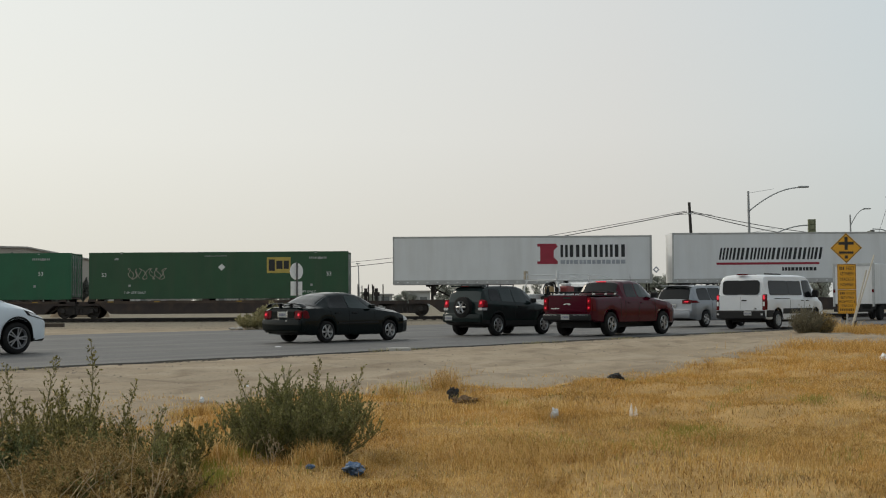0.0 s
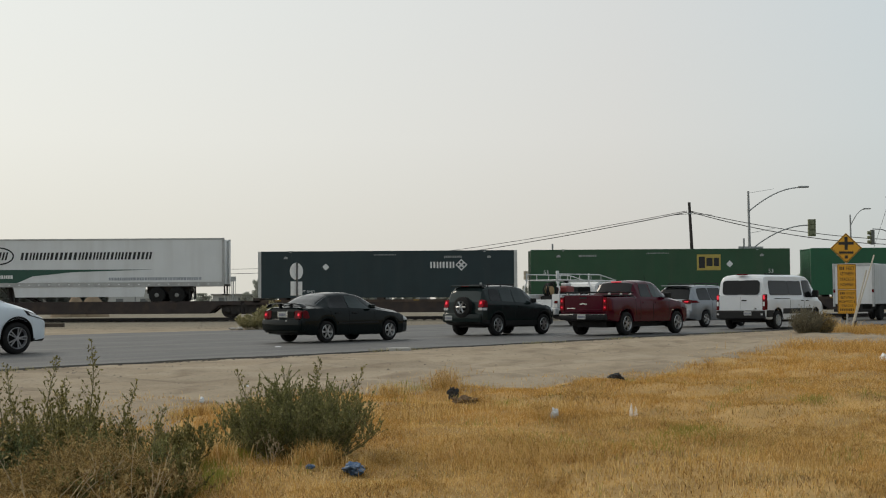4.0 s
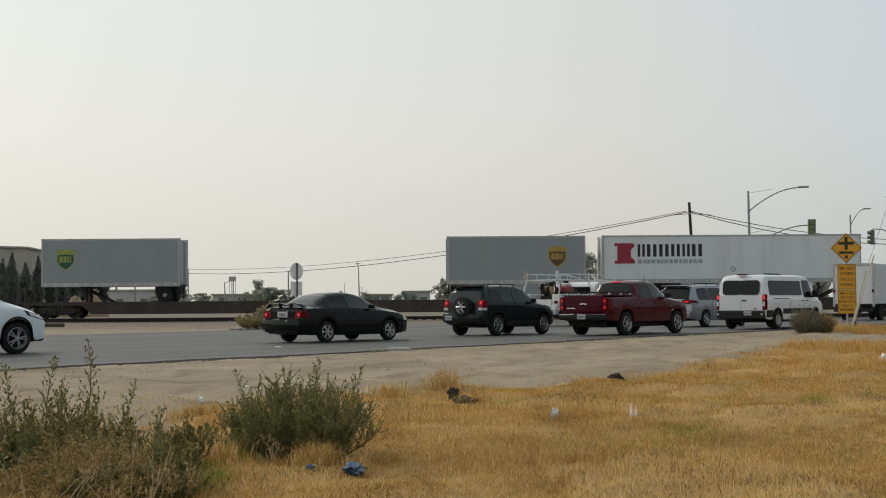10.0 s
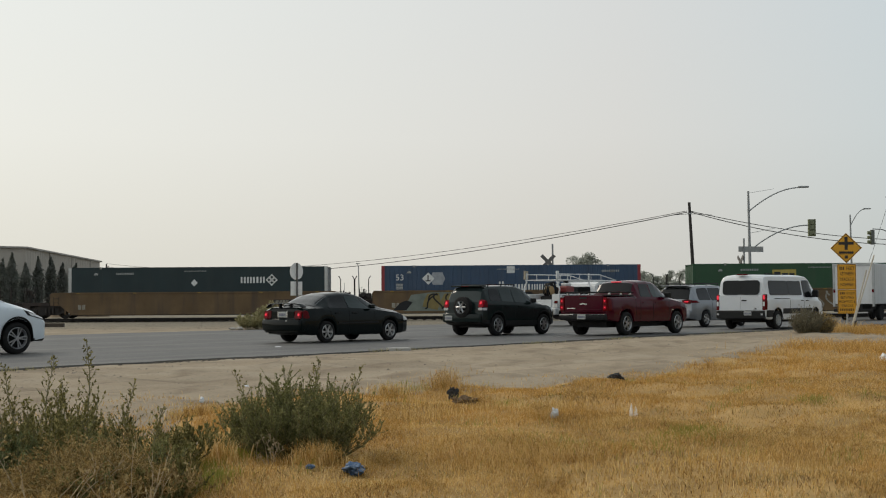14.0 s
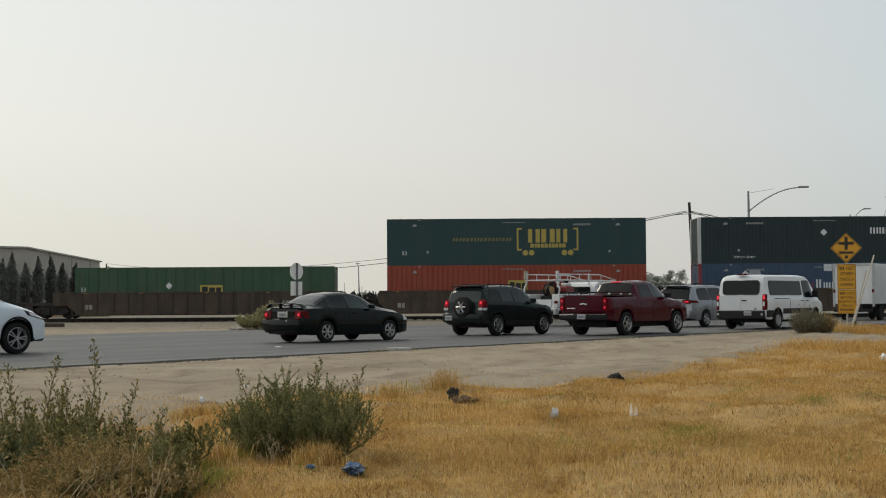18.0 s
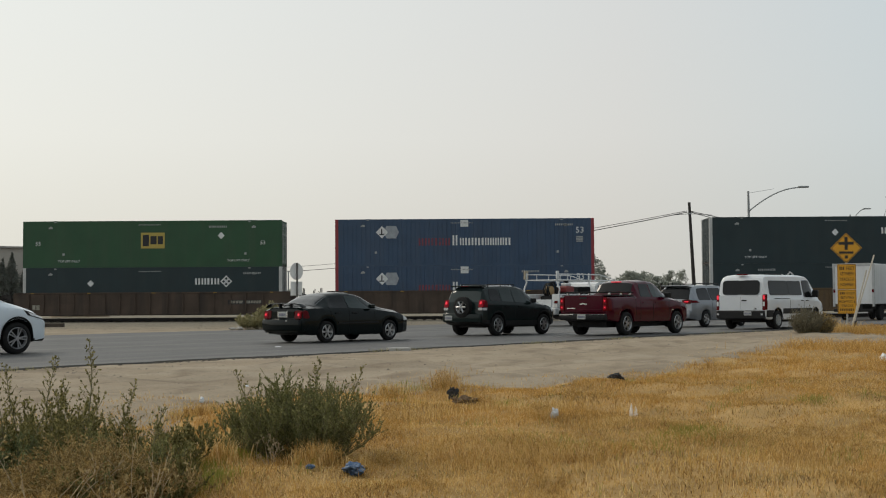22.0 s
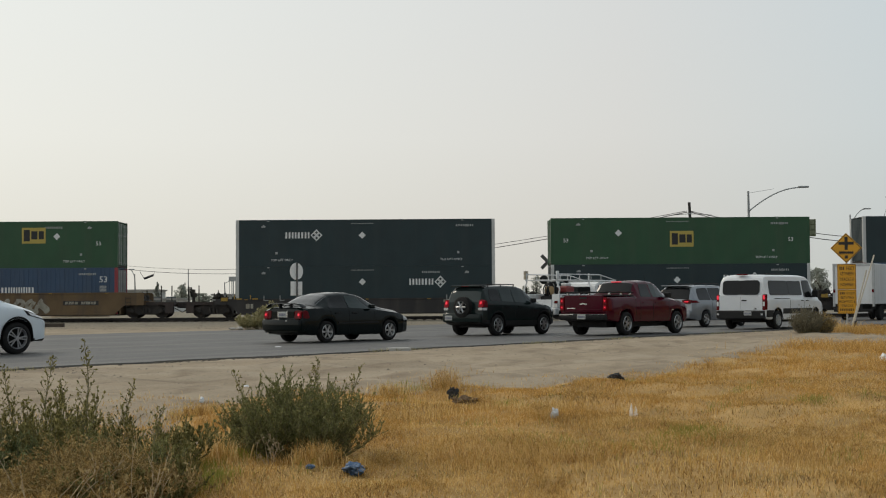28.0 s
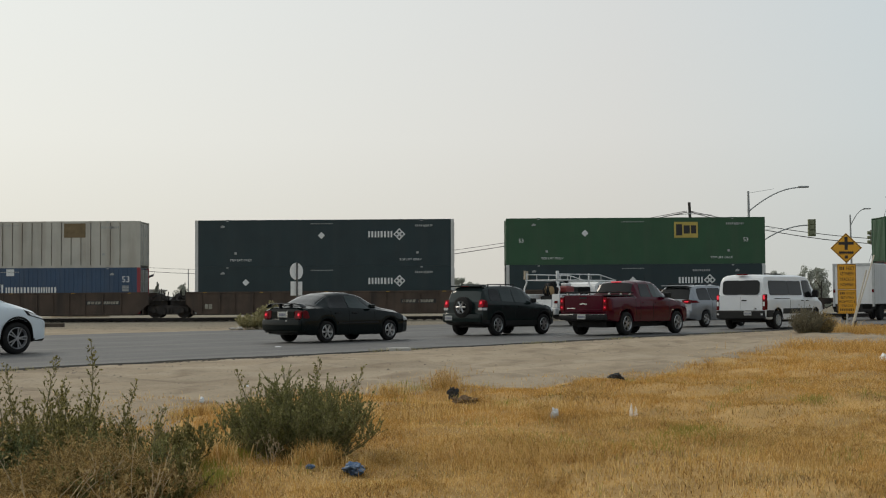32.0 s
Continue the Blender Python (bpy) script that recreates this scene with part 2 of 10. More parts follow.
def build_road():
    """Asphalt slab with a broken near edge and a dusty far edge."""
    bm = nb()
    n = 260
    rng = random.Random(5)
    near, far = [], []
    off = 0.0
    for i in range(n + 1):
        a = -60 + 150 * i / n
        off = 0.75 * off + rng.uniform(-0.09, 0.09)
        near.append((a, off + float(edge_wave(a))))
        far.append((a, 20.5 + rng.uniform(-0.15, 0.15) + 0.5 * math.sin(a * 0.21)))
    top_n = [bm.verts.new(on_road(a, o, 0.0)) for a, o in near]
    low_n = [bm.verts.new(on_road(a, o - 0.02, -0.12)) for a, o in near]
    top_f = [bm.verts.new(on_road(a, o, -0.012)) for a, o in far]
    low_f = [bm.verts.new(on_road(a, o + 0.05, -0.12)) for a, o in far]
    for i in range(n):
        bm.faces.new((top_n[i], top_n[i + 1], top_f[i + 1], top_f[i]))
        bm.faces.new((low_n[i], low_n[i + 1], top_n[i + 1], top_n[i]))
        bm.faces.new((top_f[i], top_f[i + 1], low_f[i + 1], low_f[i]))
    ob = part("road", bm, ASPHALT)
    tagged(ob, "worn grey asphalt road with a broken edge", "road", kind="structure")


build_road()


def asphalt_crumbs():
    """Broken dark lumps along the near edge of the asphalt."""
    rng = np.random.default_rng(17)
    a = rng.uniform(-24, 34, 5200)
    wave = np.sin(a * 0.9 + 1.0) + np.sin(a * 2.3) + 0.8 * np.sin(a * 5.1 + 2.0)
    a = a[wave > rng.normal(0.35, 0.8, len(a))]      # the edge breaks up in stretches
    n = len(a)
    q = -np.abs(rng.normal(0.0, 0.16, n)) + 0.05 + edge_wave(a)
    x, y = REDGE.x + RDIR.x * a + RLEFT.x * q, REDGE.y + RDIR.y * a + RLEFT.y * q
    r = rng.uniform(0.008, 0.034, n)
    base = np.array([(1, 0, 0), (-0.5, 0.87, 0), (-0.5, -0.87, 0), (0.3, 0.4, 0.8), (-0.4, 0.0, 0.9)])
    tri = np.array([(0, 1, 3), (1, 4, 3), (1, 2, 4), (2, 0, 3), (2, 3, 4)])
    t = rng.uniform(0, 6.28, n)
    jit = rng.uniform(0.7, 1.3, (n, 5))
    v = np.empty((n, 5, 3))
    v[:, :, 0] = x[:, None] + r[:, None] * jit * (base[:, 0] * np.cos(t)[:, None] - base[:, 1] * np.sin(t)[:, None])
    v[:, :, 1] = y[:, None] + r[:, None] * jit * (base[:, 0] * np.sin(t)[:, None] + base[:, 1] * np.cos(t)[:, None])
    v[:, :, 2] = -0.03 + r[:, None] * base[:, 2] * 0.9 * jit
    f = (np.arange(n) * 5)[:, None, None] + tri[None]
    ob = new("asphalt_rubble", raw_mesh("asphalt_rubble", v.reshape(-1, 3), f.reshape(-1, 3), mat("dark_asphalt_lumps", (0.075, 0.066, 0.052), 0.95, 0, 0.3, 3, 40, 0.4, (0.15, 0.12, 0.085), 0.6)))
    tagged(ob, "dark crumbled asphalt along the road edge", "rubble", kind="stuff")


asphalt_crumbs()

RAIL = mat("rail_steel", (0.045, 0.038, 0.034), 0.55, 0.6, 0.2, 3, 40)
TIE = mat("old_timber", (0.07, 0.055, 0.042), 0.9, 0, 0.3, 4, 30, 0.5)


def build_track():
    track = thing("railway_track", "rusty steel rails on old timber ties in gravel", "railway track", kind="structure", at=pose(0, TRACK_Y, 0))
    for y in (-0.7525, 0.7525):
        bm = nb()
        prism_pts = [(-0.036, 0.0), (0.036, 0.0), (0.036, -0.04), (0.01, -0.05), (0.01, -0.135), (0.07, -0.155), (0.07, -0.17), (-0.07, -0.17), (-0.07, -0.155), (-0.01, -0.135), (-0.01, -0.05), (-0.036, -0.04)]
        a = [bm.verts.new((-640, y + p, RAIL_Z + q)) for p, q in prism_pts]
        b = [bm.verts.new((640, y + p, RAIL_Z + q)) for p, q in prism_pts]
        for i in range(len(a)):
            j = (i + 1) % len(a)
            bm.faces.new((a[i], a[j], b[j], b[i]))
        part("rail", bm, RAIL, track)
    bm = nb()
    box(bm, -0.115, 0.115, -1.3, 1.3, -0.12, 0.03, 0.012)
    tie = mesh_of("tie", bm, TIE)
    for i in range(140):
        part("tie", tie, None, track, at=pose(-42 + i * 0.6, random.uniform(-0.05, 0.05), random.uniform(-0.005, 0.005), 0, 0, random.uniform(-1.5, 1.5)))


build_track()


# ---- the train ----
def run(t):
    """Metres that the train has gone by t seconds."""
    return (442.0 * t + 0.0046 * t ** 3) / PXM


MOVING = []      # (object, x at 0 s, y, z)


def tx(u):
    return (u - 784.0) / PXM


CON = {
    "green": mat("green_container_paint", (0.020, 0.075, 0.030), 0.5, 0, 0.15, 0.8, 20, 0, (0.07, 0.08, 0.05), 0.25, 1),
    "hub": mat("bright_green_container_paint", (0.012, 0.105, 0.045), 0.5, 0, 0.12, 0.8, 20, 0, (0.05, 0.09, 0.05), 0.2, 1),
    "navy": mat("navy_container_paint", (0.0090, 0.0250, 0.029), 0.5, 0, 0.2, 0.8, 20, 0, (0.036, 0.043, 0.044), 0.3, 1),
    "blue": mat("blue_container_paint", (0.035, 0.069, 0.128), 0.5, 0, 0.18, 0.8, 20, 0, (0.075, 0.09, 0.115), 0.35, 1),
    "sage": mat("faded_green_container_paint", (0.036, 0.085, 0.043), 0.6, 0, 0.15, 0.8, 20, 0, (0.12, 0.13, 0.09), 0.35, 1),
    "teal": mat("dark_teal_container_paint", (0.012, 0.045, 0.048), 0.5, 0, 0.15, 0.8, 20, 0, (0.05, 0.06, 0.05), 0.25, 1),
    "orange": mat("orange_red_container_paint", (0.30, 0.050, 0.022), 0.55, 0, 0.15, 0.8, 20, 0, (0.20, 0.07, 0.04), 0.35, 1),
    "white": mat("dirty_white_container_paint", (0.46, 0.44, 0.385), 0.6, 0, 0.15, 0.8, 20, 0, (0.26, 0.21, 0.16), 0.6, 1),
}
POST_WHITE = mat("white_post_paint", (0.55, 0.55, 0.53), 0.6, 0, 0.1, 3, 30, 0, (0.3, 0.27, 0.22), 0.4, 1)
POST_RED = mat("red_post_paint", (0.29, 0.036, 0.042), 0.55, 0, 0.1, 3, 30, 0, (0.2, 0.06, 0.05), 0.3, 1)
DOOR_GREY = mat("grey_door_paint", (0.20, 0.20, 0.19), 0.6, 0, 0.15, 2, 30, 0, (0.1, 0.09, 0.08), 0.4, 1)
LOGO_YELLOW = mat("yellow_logo_film", (0.46, 0.35, 0.075), 0.5, 0, 0.08, 3, 30)
LOGO_BLACK = mat("black_logo_film", (0.015, 0.015, 0.017), 0.5, 0, 0.1, 3, 30)
LOGO_RED = mat("red_logo_film", (0.30, 0.020, 0.040), 0.5, 0, 0.1, 3, 30)
LOGO_FADED_RED = mat("faded_red_logo_film", (0.20, 0.045, 0.06), 0.6, 0, 0.25, 3, 30, 0, (0.05, 0.06, 0.11), 0.9)
LOGO_BROWN = mat("brown_logo_film", (0.10, 0.055, 0.02), 0.5, 0, 0.1, 3, 30)
LOGO_GOLD = mat("gold_logo_film", (0.40, 0.26, 0.05), 0.45, 0, 0.1, 3, 30)
LOGO_LIME = mat("lime_logo_film", (0.28, 0.33, 0.06), 0.45, 0, 0.1, 3, 30)
LOGO_GREEN = mat("dark_green_logo_film", (0.02, 0.075, 0.05), 0.5, 0, 0.1, 3, 30)
LOGO_GREY = mat("grey_logo_film", (0.33, 0.35, 0.38), 0.6, 0, 0.25, 3, 30)
LOGO_RUST = mat("faded_brown_logo_film", (0.17, 0.12, 0.06), 0.7, 0, 0.3, 3, 30)
TRAILER_WHITE = mat("white_trailer_skin", (0.70, 0.71, 0.71), 0.45, 0, 0.05, 0.7, 20, 0, (0.45, 0.43, 0.40), 0.3, 1)
TRAILER_GREY = mat("grey_trailer_skin", (0.28, 0.305, 0.32), 0.45, 0.1, 0.06, 0.7, 20, 0, (0.24, 0.24, 0.23), 0.35, 1)
TRAILER_RAIL = mat("scuffed_aluminium", (0.42, 0.42, 0.41), 0.5, 0.3, 0.12, 2, 30, 0, (0.25, 0.24, 0.22), 0.4)
SPINE = mat("dark_brown_car_steel", (0.042, 0.030, 0.026), 0.75, 0, 0.3, 1.2, 25, 0.1, (0.09, 0.055, 0.035), 0.5)
WELL_YELLOW = mat("dirty_yellow_car_paint", (0.148, 0.093, 0.044), 0.75, 0, 0.35, 0.9, 25, 0.1, (0.075, 0.055, 0.040), 0.9, 1)
WELL_BROWN = mat("rusty_brown_car_paint", (0.082, 0.056, 0.040), 0.8, 0, 0.4, 0.9, 25, 0.1, (0.036, 0.028, 0.023), 0.9, 1)
WELL_BLACK = mat("black_car_paint", (0.030, 0.027, 0.026), 0.7, 0, 0.3, 0.9, 25, 0.1, (0.075, 0.06, 0.05), 0.5, 1)
MARK_YELLOW = mat("yellow_reflector", (0.36, 0.22, 0.03), 0.5, 0, 0.1, 3, 30)
GRAFFITI_PALE = mat("pale_spray_paint", (0.33, 0.31, 0.25), 0.8, 0, 0.3, 2, 20, 0, (0.16, 0.12, 0.08), 0.8)
GRAFFITI_DARK = mat("dark_spray_paint", (0.018, 0.018, 0.02), 0.8, 0, 0.2, 2, 20)
GRAFFITI_FADED = mat("faded_spray_paint", (0.20, 0.175, 0.135), 0.8, 0, 0.35, 2, 20, 0, (0.09, 0.065, 0.045), 0.9)
GRAFFITI_OCHRE = mat("ochre_spray_paint", (0.25, 0.195, 0.075), 0.8, 0, 0.25, 2, 20)
GRAFFITI_TEAL = mat("pale_teal_spray_paint", (0.19, 0.215, 0.185), 0.8, 0, 0.25, 2, 20)

FACE_Y = -1.30            # outermost plane of a container's near side
P = 1.0 / PXM             # lettering is laid out in this unit


def blocks(bm, x, z, w, h, n, y, seed=1, slant=0.0, gap=0.22):
    """A row of n plain upright blocks, standing for a word that is not lettered."""
    rng = random.Random(seed)
    ws = [rng.uniform(0.75, 1.25) for _ in range(n)]
    k = w / sum(ws)
    for a in ws:
        c = a * k * (1 - gap)
        s = slant * h
        if c > 0.22 and h > 0.3:      # wide blocks are split into two slim bars
            for q in (x, x + c * 0.64):
                prism(bm, [(q, z), (q + c * 0.36, z), (q + c * 0.36 + s, z + h), (q + s, z + h)], y, y + 0.006)
        else:
            prism(bm, [(x, z), (x + c, z), (x + c + s, z + h), (x + s, z + h)], y, y + 0.006)
        x += a * k


TEXT = {}


def words(text, size, material):
    """A flat raised mesh of a text, standing in the x, z plane and read from -y."""
    key = (text, size, material.name)
    if key not in TEXT:
        cu = bpy.data.curves.new("lettering", "FONT")
        cu.body, cu.size, cu.extrude, cu.resolution_u = text, size, 0.003, 2
        ob = bpy.data.objects.new("lettering", cu)
        me = bpy.data.meshes.new_from_object(ob)
        bpy.data.objects.remove(ob)
        me.transform(pose(0, 0, 0, 90))
        me.materials.clear()
        me.materials.append(material)
        TEXT[key] = me
    return TEXT[key]


def tagged_stuff(ob):
    tagged(ob, kind="stuff")
    return ob


def letter(text, size, material, parent, x, y, z, name="lettering"):
    return tagged_stuff(part(name, words(text, size, material), None, parent, at=pose(x, y, z)))


def diamond(bm, x, z, r, y, inner=0.0):
    if not inner:
        prism(bm, [(x - r, z), (x, z - r), (x + r, z), (x, z + r)], y, y + 0.006)
        return
    pts = [(x - r, z), (x, z - r), (x + r, z), (x, z + r)]
    ins = [(x - inner, z), (x, z - inner), (x + inner, z), (x, z + inner)]
    for i in range(4):
        j = (i + 1) % 4
        prism(bm, [pts[i], pts[j], ins[j], ins[i]], y, y + 0.006)


CACHE = {}


def shared(key, make, material, smooth=False):
    if key not in CACHE:
        bm = nb()
        make(bm)
        CACHE[key] = mesh_of(key.split("|")[0], bm, material, smooth)
    return CACHE[key]


CL, CH, CW = 16.15, 2.90, 1.295


def skin(bm, pitch, depth, groove):
    """Near and far side of a container; grooves run upright. pitch 0: flat sheets with faint seams."""
    for side in (-1, 1):
        xs = [(0.0, 0.0)]
        if pitch:
            x = 0.22
            while x + pitch < CL - 0.22:
                xs += [(x, 0), (x + 0.02, depth), (x + groove - 0.02, depth), (x + groove, 0)]
                x += pitch
        else:
            for s in (2.03, CL - 2.03):
                xs += [(s - 0.03, 0), (s - 0.02, depth), (s + 0.02, depth), (s + 0.03, 0)]
        xs.append((CL, 0))
        lo = [bm.verts.new((x, side * (CW - d), 0.14)) for x, d in xs]
        hi = [bm.verts.new((x, side * (CW - d), CH - 0.10)) for x, d in xs]
        for i in range(len(xs) - 1):
            bm.faces.new((lo[i], lo[i + 1], hi[i + 1], hi[i]))


def emp_logo(c, x, ytop, faded=False, w=42, h=28):
    z = CH + ytop * P
    boxes("logo_panel", LOGO_RUST if faded else LOGO_YELLOW, c, (x * P, (x + w) * P, FACE_Y - 0.008, FACE_Y, z - h * P, z), label="yellow logo panel")
    bm = nb()
    y = FACE_Y - 0.013
    x0, w1 = x * P, w * P
    for q in ((0.08, 0.34, 0.14, 0.86), (0.40, 0.66, 0.26, 0.78), (0.71, 0.93, 0.26, 0.78)):
        box(bm, x0 + q[0] * w1, x0 + q[1] * w1, y, y + 0.006, z - h * P + q[2] * h * P, z - h * P + q[3] * h * P)
    part("block_logo", bm, LOGO_BLACK, c)


def lattice_logo(c, x, ytop):
    """Five plain blocks and a woven diamond in pale grey."""
    z = CH + ytop * P
    bm = nb()
    blocks(bm, x * P, z - 15 * P, 45 * P, 11 * P, 4, FACE_Y - 0.006, 4)
    cx, cz = (x + 55) * P, z - 9.5 * P
    for dx, dz in ((-5, 0), (5, 0), (0, 5), (0, -5)):
        diamond(bm, cx + dx * P, cz + dz * P, 5.6 * P, FACE_Y - 0.006, 2.7 * P)
    part("block_logo", bm, WHITE_MARK, c, "pale grey woven diamond and blocks")


def small_marks(c, seed, plain_top=True):
    """Rows of unreadable small print, lift symbols and number bars."""
    rng = random.Random(seed)
    bm = nb()
    y = FACE_Y - 0.006
    for x in (45, 405):
        prism(bm, [((x) * P, CH - 13.5 * P), ((x + 7) * P, CH - 13.5 * P), ((x + 8) * P, CH - 11 * P), ((x + 4) * P, CH - 9 * P), ((x + 1) * P, CH - 11 * P)], y, y + 0.006)
    blocks(bm, rng.choice((330, 85, 390)) * P, CH - 13 * P, 32 * P, 3.6 * P, 10, y, seed + 1, 0, 0.4)
    blocks(bm, 205 * P, CH - 8 * P, 40 * P, 1.6 * P, 16, y, seed + 2, 0, 0.4)
    for x in (70, 392):
        box(bm, x * P, (x + 4) * P, y, y + 0.006, CH - 61 * P, CH - 57 * P)
    tagged(part("marking", bm, MARK_DIM, c), kind="stuff")


def container(paint, u, z, label, pitch=0.0, groove=0.0, depth=0.02, post=None, doors="right", decals=()):
    c = thing("shipping_container", label, "container", "containers on the train")
    pm = CON[paint]
    me = shared(f"side_sheet|{paint}{pitch}", lambda bm: skin(bm, pitch, depth, groove), pm)
    part("side_sheet", me, None, c)

    def roof_floor(bm):
        box(bm, 0.05, CL - 0.05, -CW + 0.03, CW - 0.03, CH - 0.06, CH - 0.012)
        for i in range(26):
            box(bm, 0.4 + i * 0.6, 0.52 + i * 0.6, -CW + 0.05, CW - 0.05, CH - 0.012, CH - 0.004)
    part("roof", shared(f"roof|{paint}", roof_floor, pm), None, c)
    part("floor", shared("floor|box", lambda bm: box(bm, 0.06, CL - 0.06, -CW + 0.05, CW - 0.05, 0.02, 0.13), STEEL_DARK), None, c)

    def rails(bm, z0, z1):
        box(bm, 0.2, CL - 0.2, -CW - 0.004, -CW + 0.08, z0, z1)
        box(bm, 0.2, CL - 0.2, CW - 0.08, CW + 0.004, z0, z1)
    part("top_rail", shared(f"top_rail|{paint}", lambda bm: rails(bm, CH - 0.11, CH), pm), None, c)
    part("bottom_rail", shared(f"bottom_rail|{paint}", lambda bm: rails(bm, 0.0, 0.15), pm), None, c)
    pmat = post or pm
    for x0 in (0.0, CL - 0.20):
        for y0 in (-CW - 0.005, CW - 0.155):
            part("corner_post", shared(f"corner_post|{pmat.name}", lambda bm: box(bm, 0, 0.20, 0, 0.16, 0, CH, 0.012), pmat), None, c, at=pose(x0, y0, 0))
    # lifting posts inset from the ends, with their castings
    for x0 in (1.93, CL - 2.13):
        part("lifting_post", shared(f"lifting_post|{paint}", lambda bm: box(bm, 0.03, 0.17, -CW - 0.006, -CW + 0.05, 0.16, CH - 0.1), pm), None, c, at=pose(x0, 0, 0))
        for yc in (-CW + 0.094, CW - 0.094):
            part("corner_casting", shared(f"corner_casting|{paint}", lambda bm: box(bm, 0, 0.2, -0.106, 0.106, CH - 0.10, CH + 0.015, 0.01), pm), None, c, at=pose(x0, yc, 0))
        part("casting_mark", shared("casting_mark|w", lambda bm: box(bm, 0.03, 0.17, -CW - 0.018, -CW - 0.012, 0.03, 0.09), MARK_DIM), None, c, at=pose(x0, 0, CH - 0.13))

    def doorset(bm, y0, y1):
        for _ in (0,):
            box(bm, CL - 0.10, CL - 0.03, y0, y1, 0.16, CH - 0.12)
            for i in range(4):
                box(bm, CL - 0.03, CL - 0.01, y0 + 0.08, y1 - 0.08, 0.35 + i * 0.6, 0.75 + i * 0.6)
    dm = DOOR_GREY if pmat is not pm else pm
    turn = pose(0, 0, 0) if doors == "right" else pose(CL, 0, 0, 0, 0, 180)
    for k, (y0, y1) in enumerate(((-CW + 0.16, -0.01), (0.01, CW - 0.16))):
        part("door", shared(f"door|{dm.name}{k}", lambda bm: doorset(bm, y0, y1), dm), None, c, at=turn)

    def bars(bm):
        for y in (-0.85, -0.35, 0.35, 0.85):
            rod(bm, (CL + 0.0, y, 0.2), (CL + 0.0, y, CH - 0.15), 0.018, 6)
            for zz in (0.3, 1.2, 2.0, CH - 0.3):
                box(bm, CL - 0.03, CL + 0.025, y - 0.05, y + 0.05, zz, zz + 0.06)
    part("locking_bar", shared("locking_bar|g", bars, GREY_METAL), None, c, at=turn)

    def blind(bm):
        pts, y = [(-CW + 0.16, 0.03)], -CW + 0.18
        while y < CW - 0.3:
            pts += [(y, 0.03), (y + 0.02, 0.005), (y + 0.12, 0.005), (y + 0.14, 0.03)]
            y += 0.24
        pts += [(CW - 0.16, 0.03), (CW - 0.16, 0.07), (-CW + 0.16, 0.07)]
        lo = [bm.verts.new((x, q, 0.15)) for q, x in pts]
        hi = [bm.verts.new((x, q, CH - 0.11)) for q, x in pts]
        for i in range(len(pts)):
            j = (i + 1) % len(pts)
            bm.faces.new((lo[i], lo[j], hi[j], hi[i]))
    part("end_wall", shared(f"end_wall|{paint}", blind, pm), None, c, at=turn)
    for d in decals:
        d(c)
    MOVING.append((c, tx(u), TRACK_Y, z))
    return c


def D(*kinds):
    """Decals by short names."""
    out = []
    for k in kinds:
        name, args = k[0], k[1:]
        if name == "emp":
            out.append(lambda c, a=args: emp_logo(c, *a))
        elif name == "lat":
            out.append(lambda c, a=args: lattice_logo(c, *a))
        elif name == "marks":
            out.append(lambda c, a=args: small_marks(c, *a))
        elif name == "dia":
            def f(c, a=args):
                bm = nb()
                diamond(bm, a[0] * P, CH + a[1] * P, 6.2 * P, FACE_Y - 0.006)
                part("placard", bm, WHITE_MARK, c, "white diamond placard")
            out.append(f)
        elif name == "txt":
            out.append(lambda c, a=args: letter(a[0], a[1] * P * 1.4, WHITE_MARK if a[1] > 3 else MARK_DIM, c, a[2] * P, FACE_Y - 0.006, CH + a[3] * P))
        elif name == "box53":
            def b53(c, a=args):
                bm = nb()
                for i in range(4):
                    box(bm, a[0] * P, (a[0] + 12) * P, FACE_Y - 0.006, FACE_Y, CH + (a[1] - 11 + i * 2.7) * P, CH + (a[1] - 9 + i * 2.7) * P)
                part("data_panel", bm, MARK_DIM, c, "pale panel of unreadable data")
            out.append(b53)
        elif name == "pacer":
            def g(c, a=args):
                x, zt, red = a
                z = CH + zt * P
                for k2, (mx, x0, w, n, hh) in enumerate(((LOGO_FADED_RED if red else WHITE_MARK, 0, 58, 5, 13), (WHITE_MARK, 60, 11, 1, 18), (WHITE_MARK, 73, 92, 9, 13))):
                    bm = nb()
                    blocks(bm, (x + x0) * P, z - 17 * P, w * P, hh * P, n, FACE_Y - 0.006, 11 + k2)
                    part("block_logo", bm, mx, c)
            out.append(g)
        elif name == "anchor":
            def h(c, a=args):
                x, zt = a
                z = CH + zt * P
                bm = nb()
                prism(bm, [((x + 14) * P, z - 11 * P), ((x + 19) * P, z), ((x + 36) * P, z), ((x + 41) * P, z - 11 * P), ((x + 36) * P, z - 22 * P), ((x + 19) * P, z - 22 * P)], FACE_Y - 0.005, FACE_Y)
                part("logo_panel", bm, LOGO_GREY, c, "faded grey hexagonal emblem")
                bm = nb()
                diamond(bm, (x + 11) * P, z - 11 * P, 11 * P, FACE_Y - 0.010)
                part("logo_panel", bm, WHITE_MARK, c, "white diamond emblem")
                bm = nb()
                box(bm, (x + 9.5) * P, (x + 11.5) * P, FACE_Y - 0.016, FACE_Y - 0.010, z - 16 * P, z - 5 * P)
                box(bm, (x + 6) * P, (x + 15) * P, FACE_Y - 0.016, FACE_Y - 0.010, z - 16 * P, z - 14 * P)
                part("block_logo", bm, LOGO_BLACK, c)
                bm = nb()
                box(bm, (x + 150) * P, (x + 164) * P, FACE_Y - 0.006, FACE_Y, z - 12 * P + 10 * P, z + 10 * P)
                part("notice", bm, WHITE_MARK, c, "white notice sticker")
            out.append(h)
    return D_list(out)


